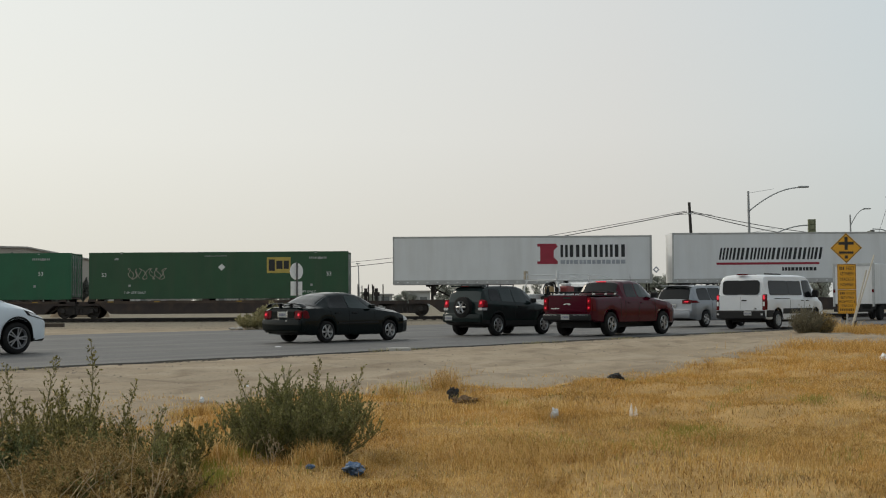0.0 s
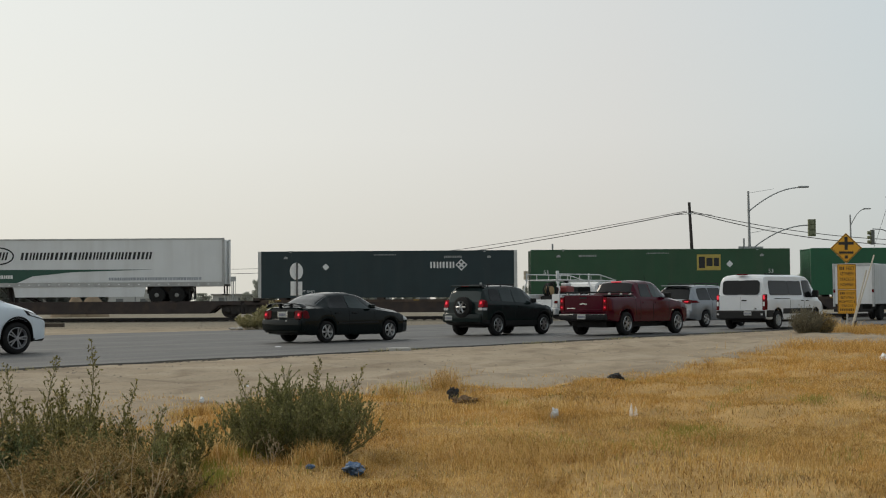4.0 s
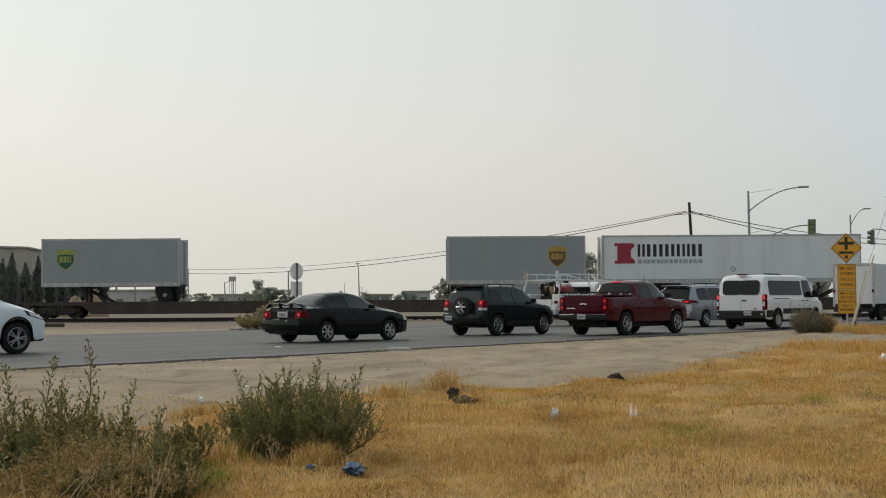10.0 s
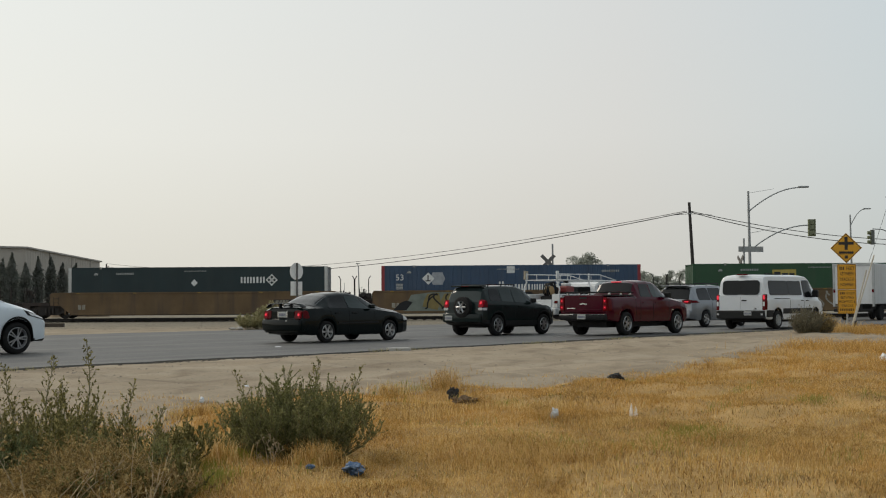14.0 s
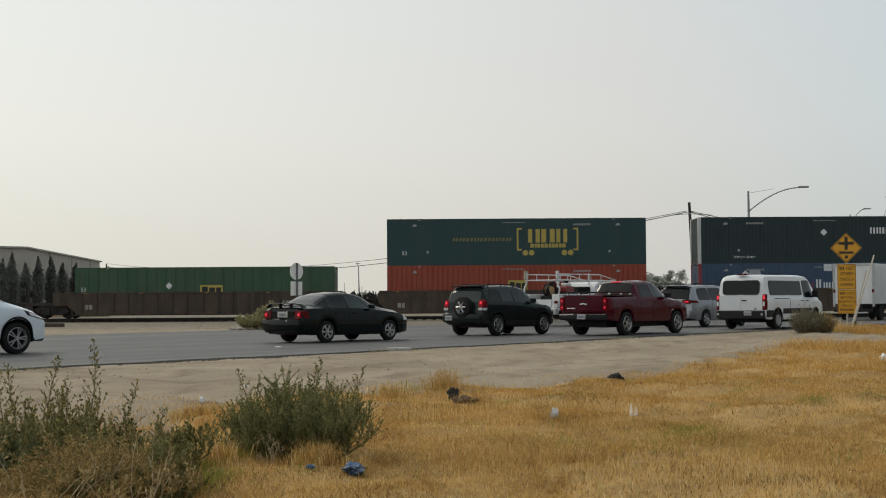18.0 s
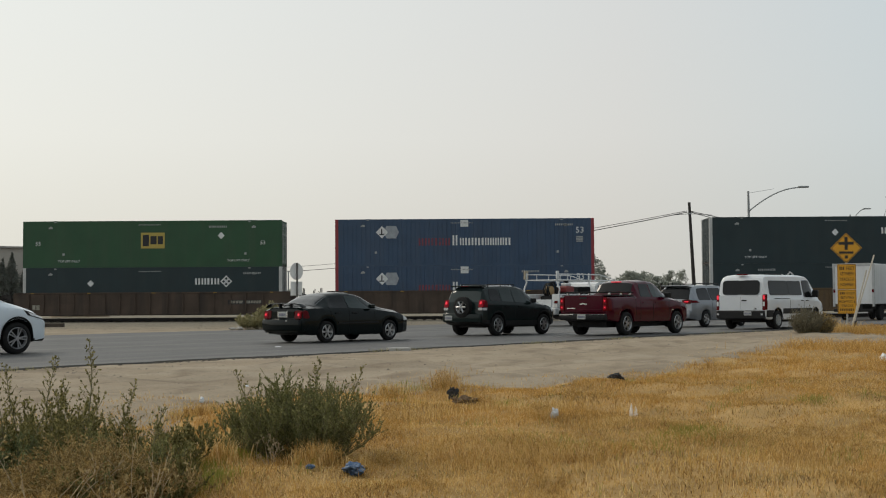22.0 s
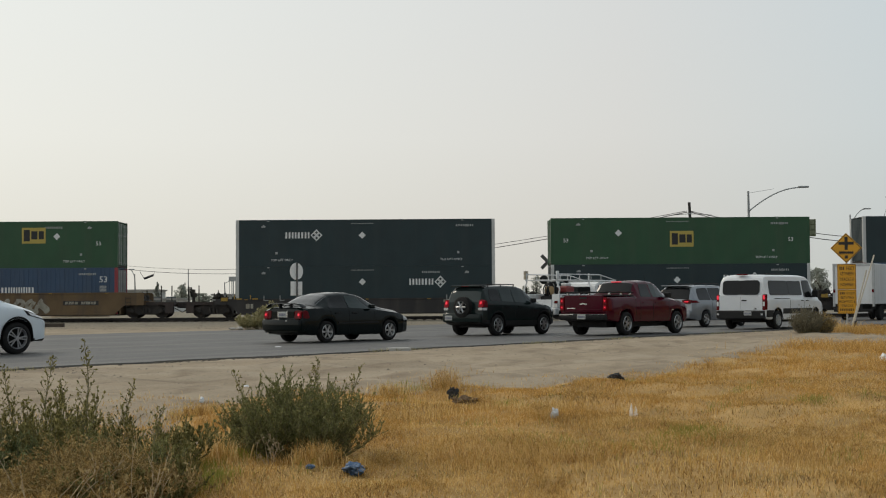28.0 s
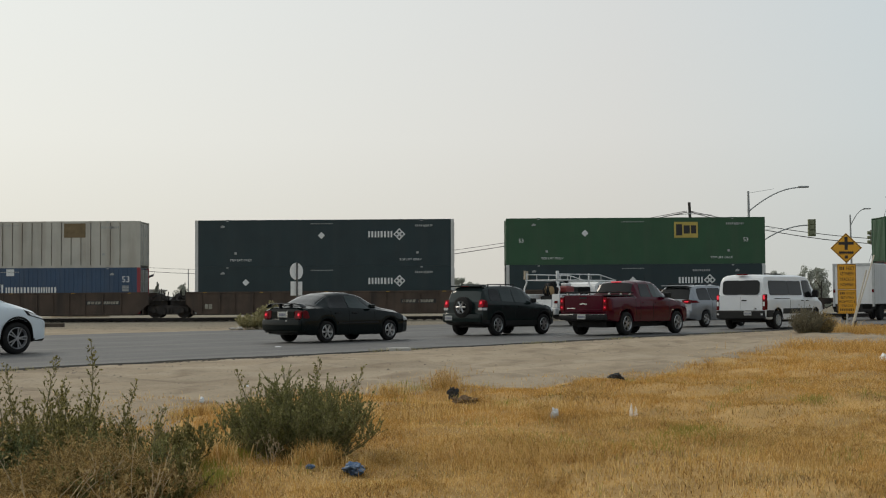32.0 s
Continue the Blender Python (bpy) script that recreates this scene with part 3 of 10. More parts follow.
def D_list(out):
    return tuple(out)


EMP_L = "green steel shipping container with a yellow logo panel"
LIM_L = "navy blue shipping container with white corner posts"
PAC_L = "blue ribbed shipping container with red corner posts"


def emp(u, z, x, zt=-21, dia=346, seed=1, paint="green", extra=(), **k):
    return container(paint, u, z, EMP_L, decals=D(("emp", x, zt), ("marks", seed), ("dia", dia, -27), ("txt", "53", 7, 22, -43), ("txt", "53", 7, 420, -43),
                                                  ("txt", "TOP LIFT ONLY", 4, 62, -73), ("txt", "TOP LIFT ONLY", 4, 362, -73)) + tuple(extra), **k)


def lim(u, z, x, zt=-16, dia=224, seed=2, **k):
    return container("navy", u, z, LIM_L, post=POST_WHITE,
                     decals=D(("lat", x, zt), ("marks", seed), ("dia", dia, -28), ("txt", "TOP LIFT ONLY", 4, 62, -73), ("txt", "TOP LIFT ONLY", 4, 362, -73)), **k)


def pac(u, z, seed=3, zt=-30, red=True, n53=426, **k):
    return container("blue", u, z, PAC_L, pitch=0.28, groove=0.08, depth=0.018, post=POST_RED,
                     decals=D(("pacer", 148, zt, red), ("anchor", 72, -12), ("marks", seed), ("txt", "53", 11, n53, -26), ("box53", n53 + 1, -31)), **k)


# ---- road trailers riding on the train ----
def trailer(u, length, label, paint=None, ribs=1.2, tail="left", skirt=True, top=0.0, decals=None, reefer=False, shade_sheet_paint=None):
    """A box trailer; x runs from its left end. tail: the end with the wheels."""
    c = thing("semi_trailer", label, "trailer", "trailers on the train")
    pm = paint or TRAILER_WHITE
    zb, zt = 1.06, 4.05 + top      # box bottom and top over the tyres
    L = length
    y0 = -1.295
    bm = nb()
    box(bm, 0.02, L - 0.02, y0, 1.295, zb + 0.25, zt - 0.08, 0.03)
    part("box_body", bm, pm, c)
    bm = nb()
    x = 0.35
    while x < L - 0.3 and ribs:
        box(bm, x, x + 0.035, y0 - 0.004, y0 + 0.01, zb + 0.26, zt - 0.1)
        x += ribs
    part("side_seams", bm, pm, c)
    boxes("top_rail", TRAILER_RAIL, c, (0, L, y0 - 0.012, y0 + 0.1, zt - 0.11, zt), (0, L, 1.195, 1.307, zt - 0.11, zt))
    boxes("bottom_rail", TRAILER_RAIL, c, (0, L, y0 - 0.012, y0 + 0.1, zb, zb + 0.26), (0, L, 1.195, 1.307, zb, zb + 0.26))
    boxes("floor", STEEL_DARK, c, (0.05, L - 0.05, y0 + 0.1, 1.195, zb + 0.02, zb + 0.22))
    bm = nb()
    x = 0.25
    while x < L - 0.3:
        box(bm, x, x + 0.10, y0 - 0.018, y0 - 0.012, zb + 0.10, zb + 0.16)
        x += 0.62
    tagged(part("reflector_strip", bm, WHITE_MARK, c), kind="stuff")
    xr = 0 if tail == "left" else L
    sg = 1 if tail == "left" else -1
    for ya, yb in ((y0 - 0.02, y0 + 0.14), (1.155, 1.315)):
        boxes("door_post", TRAILER_RAIL, c, (min(xr, xr + sg * 0.14), max(xr, xr + sg * 0.14), ya, yb, zb, zt + 0.01))
    for yy in (-0.62, 0.62):
        boxes("door", pm, c, (min(xr - sg * 0.02, xr + sg * 0.05), max(xr - sg * 0.02, xr + sg * 0.05), yy - 0.57, yy + 0.57, zb + 0.12, zt - 0.12), bevel=0.008)
        bm = nb()
        rod(bm, (xr - sg * 0.04, yy * 0.5, zb + 0.1), (xr - sg * 0.04, yy * 0.5, zt - 0.12), 0.018, 6)
        part("locking_bar", bm, GREY_METAL, c)
    xn = L - xr
    boxes("nose_corner", TRAILER_RAIL, c, (min(xn, xn - sg * 0.10), max(xn, xn - sg * 0.10), y0 - 0.008, y0 + 0.10, zb + 0.2, zt - 0.05), bevel=0.03)
    boxes("nose_wall", pm, c, (min(xn - sg * 0.06, xn - sg * 0.004), max(xn - sg * 0.06, xn - sg * 0.004), y0 + 0.10, 1.195, zb + 0.02, zt - 0.006), bevel=0.01)
    axles = (2.95, 4.2) if L > 10 else (0.95,)
    for ax in axles:
        xa = xr + sg * ax
        for yy in (-1.15, -0.80, 0.80, 1.15):
            w = part("wheel", shared("trailer_tyre|t", lambda bm: lathe(bm, [(-0.13, 0.33), (-0.13, 0.47), (-0.10, 0.51), (0.10, 0.51), (0.13, 0.47), (0.13, 0.33)], "Y", 20), RUBBER), None, c, at=pose(xa, yy, 0.51))
            if yy == -1.15:
                part("hub", shared("trailer_hub|t", lambda bm: lathe(bm, [(-0.10, 0.27), (-0.09, 0.30), (-0.05, 0.20), (-0.15, 0.12), (-0.16, 0.05)], "Y", 16), mat("trailer_rim", (0.24, 0.24, 0.23), 0.5, 0.5, 0.15, 6, 40)), None, w)
        boxes("axle", STEEL_DARK, c, (xa - 0.07, xa + 0.07, -1.0, 1.0, 0.44, 0.58))
    sub0, sub1 = sorted((xr + sg * (axles[0] - 0.7), xr + sg * (axles[-1] + 0.7)))
    boxes("suspension", STEEL_DARK, c, (sub0, sub1, -0.75, -0.6, 0.6, zb + 0.02), (sub0, sub1, 0.6, 0.75, 0.6, zb + 0.02), (sub0, sub1, -0.6, 0.6, 0.8, zb + 0.02))
    for q in [(min(xr + sg * (axles[0] - 0.75), xr + sg * (axles[0] - 0.73)), max(xr + sg * (axles[0] - 0.75), xr + sg * (axles[0] - 0.73)), yy - 0.3, yy + 0.3, 0.25, zb) for yy in (-0.95, 0.95)]:
        boxes("mud_flap", RUBBER, c, q)
    bm = nb()
    xu = xr + sg * 0.1
    for yy in (-0.55, 0.55):
        box(bm, xu - 0.04, xu + 0.04, yy - 0.04, yy + 0.04, 0.5, zb)
    box(bm, xu - 0.05, xu + 0.05, -1.15, 1.15, 0.48, 0.58)
    part("bumper_bar", bm, STEEL_DARK, c)
    if skirt:
        s0, s1 = sorted((xr + sg * (axles[-1] + 0.65), xn - sg * (3.0 if L > 10 else 2.9)))
        pts = [(s0 + 0.15, 0.42), (s1 - 0.15, 0.42), (s1, zb), (s0, zb)]
        bm = nb()
        prism(bm, pts, y0 + 0.02, y0 + 0.05)
        part("side_skirt", bm, shade_sheet_paint or pm, c)
    # landing legs
    xl = xn - sg * 2.6
    for yy in (-0.85, 0.85):
        bm = nb()
        box(bm, xl - 0.07, xl + 0.07, yy - 0.07, yy + 0.07, 0.42, zb, 0.01)
        rod(bm, (xl, yy, 0.55), (xl + sg * 0.5, yy, zb), 0.03, 6)
        rod(bm, (xl, yy, 0.55), (xl - sg * 0.5, yy, zb), 0.03, 6)
        box(bm, xl - 0.12, xl + 0.12, yy - 0.1, yy + 0.1, 0.38, 0.43)
        part("landing_leg", bm, STEEL_DARK, c)
    if reefer:
        bm = nb()
        prism(bm, [(xn + sg * q, z) for q, z in ((0.0, zb + 0.72), (0.28, zb + 0.76), (0.52, zb + 1.05), (0.56, zt - 0.75), (0.44, zt - 0.16), (0.0, zt - 0.16))], -0.98, 0.98)
        bmesh.ops.bevel(bm, geom=list(bm.edges), offset=0.035, segments=2, affect="EDGES")
        unit = part("cooling_unit", bm, TRAILER_RAIL, c, "pale grey cooling unit", smooth=True)
        boxes("cooling_cap", STEEL_DARK, unit, (min(xn, xn + sg * 0.66), max(xn, xn + sg * 0.66), -1.0, 1.0, zt - 0.16, zt - 0.09), bevel=0.015)
        boxes("cooling_grille", STEEL_DARK, unit, (min(xn + sg * 0.08, xn + sg * 0.34), max(xn + sg * 0.08, xn + sg * 0.34), -0.987, -0.975, zt - 0.62, zt - 0.30))
        for q in (0.14, 0.30):
            boxes("cooling_latch", STEEL_DARK, unit, (min(xn + sg * q, xn + sg * (q + 0.07)), max(xn + sg * q, xn + sg * (q + 0.07)), -0.99, -0.975, zb + 1.05, zb + 1.13))
    if decals:
        decals(c, y0 - 0.008, zt)
    MOVING.append((c, tx(u), TRACK_Y, 1.12))
    return c


def knight(x):
    def put(c, y, zt):
        bm = nb()
        z = zt - 50 * P
        prism(bm, [((x + px) * P, z + pz * P) for px, pz in ((0, 0), (36, 0), (36, 5), (29, 12), (29, 24), (36, 31), (33, 36), (0, 36), (0, 31), (5, 31), (5, 5), (0, 5))], y, y + 0.006)
        part("block_logo", bm, LOGO_RED, c, "dark red emblem")
        bm = nb()
        blocks(bm, (x + 41) * P, zt - 38 * P, 119 * P, 22 * P, 6, y, 21)
        part("block_logo", bm, LOGO_BLACK, c, "black block logo")
        bm = nb()
        blocks(bm, (x + 41) * P, zt - 50 * P, 117 * P, 7 * P, 14, y, 22)
        part("block_logo", bm, LOGO_GREY, c, "grey block logo")
        bm = nb()
        diamond(bm, (x + 210) * P, zt - 61 * P, 6 * P, y, 3 * P)
        part("placard", bm, LOGO_GREY, c, "grey diamond placard")
    return put


def shield(x, lime=False):
    def put(c, y, zt):
        def outline(m, z0):
            return [((x + 16 + s * (16 - m)) * P, z) for s, z in ((-1, z0 - m * P), (0, z0 - m * P + 1.5 * P), (1, z0 - m * P))] + \
                   [((x + 32 - m) * P, z0 - 20 * P), ((x + 25) * P, z0 - (30 - m) * P), ((x + 16) * P, z0 - (36 - m) * P), ((x + 7) * P, z0 - (30 - m) * P), ((x + m) * P, z0 - 20 * P)]
        z0 = zt - 20 * P
        bm = nb()
        prism(bm, outline(0, z0), y, y + 0.006)
        part("logo_panel", bm, LOGO_LIME if lime else LOGO_GOLD, c, "shield emblem rim")
        bm = nb()
        prism(bm, outline(2, z0 - 7 * P)[:3] + outline(2, z0)[3:], y - 0.005, y)
        part("logo_panel", bm, LOGO_GREEN if lime else LOGO_BROWN, c, "dark shield emblem")
        bm = nb()
        blocks(bm, (x + 5) * P, z0 - 22 * P, 23 * P, 11 * P, 3, y - 0.010, 7)
        part("block_logo", bm, LOGO_LIME if lime else LOGO_GOLD, c)
    return put


def market(c, y, zt):
    bm = nb()
    blocks(bm, 82 * P, zt - 48 * P, 184 * P, 21 * P, 13, y, 31, 0.18)
    part("block_logo", bm, LOGO_BLACK, c, "black slanted block logo")
    bm = nb()
    blocks(bm, 194 * P, zt - 68 * P, 62 * P, 6 * P, 10, y, 32)
    part("block_logo", bm, LOGO_BLACK, c)
    boxes("logo_stripe", LOGO_RED, c, (78 * P, 260 * P, y, y + 0.006, zt - 57 * P, zt - 53 * P), label="red stripe")


def frozen(c, y, zt):
    bm = nb()
    ring, ins = [], []
    for i in range(28):
        a = 2 * math.pi * i / 28
        ring.append(((58 + 29 * math.cos(a)) * P, zt - (30 - 16 * math.sin(a)) * P))
        ins.append(((58 + 26.5 * math.cos(a)) * P, zt - (30 - 13.5 * math.sin(a)) * P))
    for i in range(28):
        j = (i + 1) % 28
        prism(bm, [ring[i], ring[j], ins[j], ins[i]], y, y + 0.006)
    part("logo_ring", bm, LOGO_BLACK, c, "black oval ring")
    bm = nb()
    blocks(bm, 40 * P, zt - 37 * P, 36 * P, 14 * P, 3, y, 41, 0.25)
    part("block_logo", bm, LOGO_BLACK, c)
    bm = nb()
    blocks(bm, 98 * P, zt - 37 * P, 234 * P, 13 * P, 17, y, 42, 0.2)
    part("block_logo", bm, LOGO_BLACK, c, "black slanted block logo")
    bm = nb()
    prism(bm, [(2 * P, zt - 54 * P), (333 * P, zt - 55 * P), (190 * P, zt - 59 * P), (120 * P, zt - 66 * P), (90 * P, zt - 79 * P), (2 * P, zt - 79 * P)], y, y + 0.006)
    part("logo_panel", bm, LOGO_GREEN, c, "dark green wedge")
    bm = nb()
    blocks(bm, 34 * P, zt - 70 * P, 52 * P, 6 * P, 12, y - 0.006, 43)
    part("block_logo", bm, WHITE_MARK, c)
    bm = nb()
    blocks(bm, 255 * P, zt - 74 * P, 165 * P, 5 * P, 36, y, 44)
    tagged(part("marking", bm, LOGO_GREY, c), kind="stuff")


# ---- railway cars ----
WHEELSETS = []


def bogie(parent, x, u):
    """A two-axle bogie: side frames, bolster and two wheelsets that turn."""
    bm = nb()
    for s in (-1, 1):
        yy = s * 1.0
        prism(bm, [(-1.25, 0.42), (-1.25, 0.62), (-0.62, 0.80), (0.62, 0.80), (1.25, 0.62), (1.25, 0.42), (0.98, 0.40), (0.50, 0.22), (-0.50, 0.22), (-0.98, 0.40)], yy - 0.07, yy + 0.07)
        for k in (-0.22, 0.0, 0.22):
            rod(bm, (k, yy - 0.12, 0.26), (k, yy - 0.12, 0.62), 0.075, 8)
        for k in (-0.89, 0.89):
            lathe(bm, [(-0.16 * 1, 0.13), (0.02, 0.15)], "Y", 12, (k, yy - 0.07, 0.47))
    box(bm, -0.25, 0.25, -0.95, 0.95, 0.55, 0.82, 0.02)
    if "bogie|b" not in CACHE:
        CACHE["bogie|b"] = mesh_of("bogie", bm, STEEL_DARK)
    else:
        bm.free()
    b = part("bogie", CACHE["bogie|b"], None, parent, at=pose(x, 0, RAIL_Z))
    for k in (-0.89, 0.89):
        def ws(bm):
            rod(bm, (0, -0.95, 0), (0, 0.95, 0), 0.08, 8)
            for s in (-1, 1):
                lathe(bm, [(s * 0.69, 0.47), (s * 0.72, 0.478), (s * 0.83, 0.470), (s * 0.832, 0.40), (s * 0.80, 0.36), (s * 0.82, 0.15), (s * 0.84, 0.12)], "Y", 28)
                for i in range(6):
                    a = i * math.pi / 3
                    rod(bm, (0.27 * math.cos(a), s * 0.79, 0.27 * math.sin(a)), (0.27 * math.cos(a), s * 0.815, 0.27 * math.sin(a)), 0.035, 5)
        w = part("wheelset", shared("wheelset|w", ws, STEEL_DARK, True), None, b, at=pose(k, 0, 0.478))
        WHEELSETS.append((w, k, u + k * PXM))
    return b


def coupler(parent, x, sg):
    bm = nb()
    box(bm, min(x, x + sg * 1.5), max(x, x + sg * 1.5), -0.12, 0.12, 0.90, 1.12, 0.02)
    box(bm, min(x + sg * 1.35, x + sg * 1.75), max(x + sg * 1.35, x + sg * 1.75), -0.2, 0.2, 0.82, 1.2, 0.04)
    rod(bm, (x + sg * 0.6, -0.5, 1.0), (x + sg * 1.4, -0.35, 0.55), 0.03, 6)
    part("coupler", bm, STEEL_DARK, parent)


def end_gear(parent, x, sg, reach=2.25, brake=True):
    """End platform beyond the bogie with a hand brake on its post."""
    x1 = x + sg * reach
    boxes("end_platform", SPINE, parent, (min(x, x1), max(x, x1), -1.2, 1.2, 1.0, 1.2))
    boxes("end_step", SPINE, parent, (min(x1, x1 - sg * 0.5), max(x1, x1 - sg * 0.5), -1.3, -1.2, 0.5, 1.0))
    for k in (0.12, 0.78):
        bm = nb()
        rod(bm, (x1 - sg * k, -1.1, 1.2), (x1 - sg * k, -1.1, 2.22), 0.035, 6)
        part("corner_stanchion", bm, STEEL_DARK, parent)
    if not brake:
        return
    bm = nb()
    xp = x + sg * (reach - 0.33)
    box(bm, xp - 0.10, xp + 0.10, -0.55, -0.35, 1.2, 1.98, 0.02)
    rod(bm, (xp - 0.22, -0.75, 1.2), (xp - 0.22, -0.75, 2.15), 0.03, 6)
    lathe(bm, [(-0.03, 0.27), (0.03, 0.27)], "X", 18, (xp + sg * 0.16, -0.45, 1.86))
    box(bm, xp - 0.16, xp + 0.2, -0.5, -0.2, 1.5, 1.75, 0.03)
    part("hand_brake", bm, STEEL_DARK, parent)


def spine_car(ul, ur, left_end, right_end, load):
    """One platform of an articulated spine car between the bogies at ul and ur."""
    c = thing("spine_car", "dark brown steel spine car loaded with a trailer or container", "railway car", "railway cars of the train")
    L = (ur - ul) * P
    bm = nb()
    prism(bm, [(0.1, 0.98), (1.4, 0.98), (2.2, 0.46), (L - 2.2, 0.46), (L - 1.4, 0.98), (L - 0.1, 0.98), (L - 0.1, 1.11), (0.1, 1.11)], -0.45, 0.45)
    part("centre_beam", bm, SPINE, c)
    bm = nb()
    prism(bm, [(0.12, 1.0), (1.45, 1.0), (2.1, 0.48), (L - 2.1, 0.48), (L - 1.45, 1.0), (L - 0.12, 1.0), (L - 0.12, 1.24), (0.12, 1.24)], -1.28, -1.2)
    prism(bm, [(0.12, 1.0), (1.45, 1.0), (2.1, 0.48), (L - 2.1, 0.48), (L - 1.45, 1.0), (L - 0.12, 1.0), (L - 0.12, 1.24), (0.12, 1.24)], 1.2, 1.28)
    part("side_sill", bm, SPINE, c)
    for x in (0.75, L * 0.25, L * 0.5, L * 0.75, L - 0.75):
        boxes("crossbearer", SPINE, c, (x - 0.35, x + 0.35, -1.3, 1.3, 1.0, 1.112))
    boxes("deck", SPINE, c, (1.5, L - 1.5, -1.2, 1.2, 1.07, 1.115))
    if load == "box":
        for x in (0.9, 2.5, L * 0.5, L - 2.5, L - 0.9):
            boxes("container_pedestal", SPINE, c, (x - 0.22, x + 0.22, -1.28, -1.0, 1.11, 1.40), bevel=0.01)
            boxes("container_pedestal", SPINE, c, (x - 0.22, x + 0.22, 1.0, 1.28, 1.11, 1.40), bevel=0.01)
        boxes("edge_plate", WELL_BROWN, c, (1.2, L - 1.2, -1.31, -1.285, 1.12, 1.28))
        for x in (L * 0.12, L * 0.30, L * 0.62, L * 0.84):
            boxes("yellow_plate", MARK_YELLOW, c, (x, x + 0.35, -1.32, -1.312, 1.2, 1.26))
    else:
        xk = (L - 1.6) if load == "nose_right" else 1.6
        sg = 1 if load == "nose_right" else -1
        bm = nb()
        for yy in (-0.5, 0.5):
            box(bm, xk - 0.09, xk + 0.09, yy - 0.09, yy + 0.09, 1.11, 2.16)
            rod(bm, (xk, yy, 2.0), (xk - sg * 1.7, yy, 1.16), 0.06, 6)
        box(bm, xk - 0.4, xk + 0.4, -0.6, 0.6, 2.06, 2.18, 0.02)
        part("trailer_hitch", bm, STEEL_DARK, c)
    if right_end:
        coupler(c, L + 1.6, 1)
        end_gear(c, L, 1)
    bogie(c, L, ur)
    if left_end:
        coupler(c, -1.6, -1)
        end_gear(c, 0, -1)
        bogie(c, 0, ul)
    MOVING.append((c, tx(ul), TRACK_Y, 0))
    return c


def squiggle(bm, x, z, w, h, n, seed, y, r=0.045):
    """Looping sprayed strokes with no legible letters."""
    rng = random.Random(seed)
    for i in range(n):
        cx = x + (i + 0.5) * w / n
        pts = []
        a0, turn = rng.uniform(0, 6), rng.choice((-1, 1)) * rng.uniform(3.5, 6)
        ph = rng.uniform(0, 6)
        for k in range(25):
            t = k / 24
            a = a0 + turn * t
            pts.append((cx + math.cos(a) * w / n * 0.42 + 0.1 * math.sin(3 * a + ph), z + h * (0.5 + 0.48 * math.sin(a * 1.1 + ph))))
        for k, ((xa, za), (xb, zb)) in enumerate(zip(pts, pts[1:])):
            dx, dz = xb - xa, zb - za
            q = math.hypot(dx, dz) or 1
            nx, nz = -dz / q * r, dx / q * r
            ex, ez = dx / q * r * 0.4, dz / q * r * 0.4
            yy = y - 0.0006 * (k + 25 * (i % 2))
            prism(bm, [(xa + nx - ex, za + nz - ez), (xa - nx - ex, za - nz - ez), (xb - nx + ex, zb - nz + ez), (xb + nx + ex, zb + nz + ez)], yy, yy + 0.005)


def spray_word(parent, text, x, w, z, h, y, material, fat):
    """A sprayed word, drawn out to its width and height with thick strokes."""
    cu = bpy.data.curves.new("graffiti", "FONT")
    cu.body, cu.size, cu.extrude, cu.offset, cu.resolution_u = text, 1.0, 0.003, fat, 2
    ob = bpy.data.objects.new("graffiti", cu)
    me = bpy.data.meshes.new_from_object(ob)
    bpy.data.objects.remove(ob)
    me.transform(pose(0, 0, 0, 90))
    xs, zs = [v.co.x for v in me.vertices], [v.co.z for v in me.vertices]
    me.transform(Matrix.Diagonal((w / (max(xs) - min(xs)), 1, h / (max(zs) - min(zs)), 1)) @ Matrix.Translation((-min(xs), 0, -min(zs))))
    me.materials.clear()
    me.materials.append(material)
    return tagged_stuff(part("graffiti", me, None, parent, "sprayed word in uneven paint", at=pose(x, y, z)))


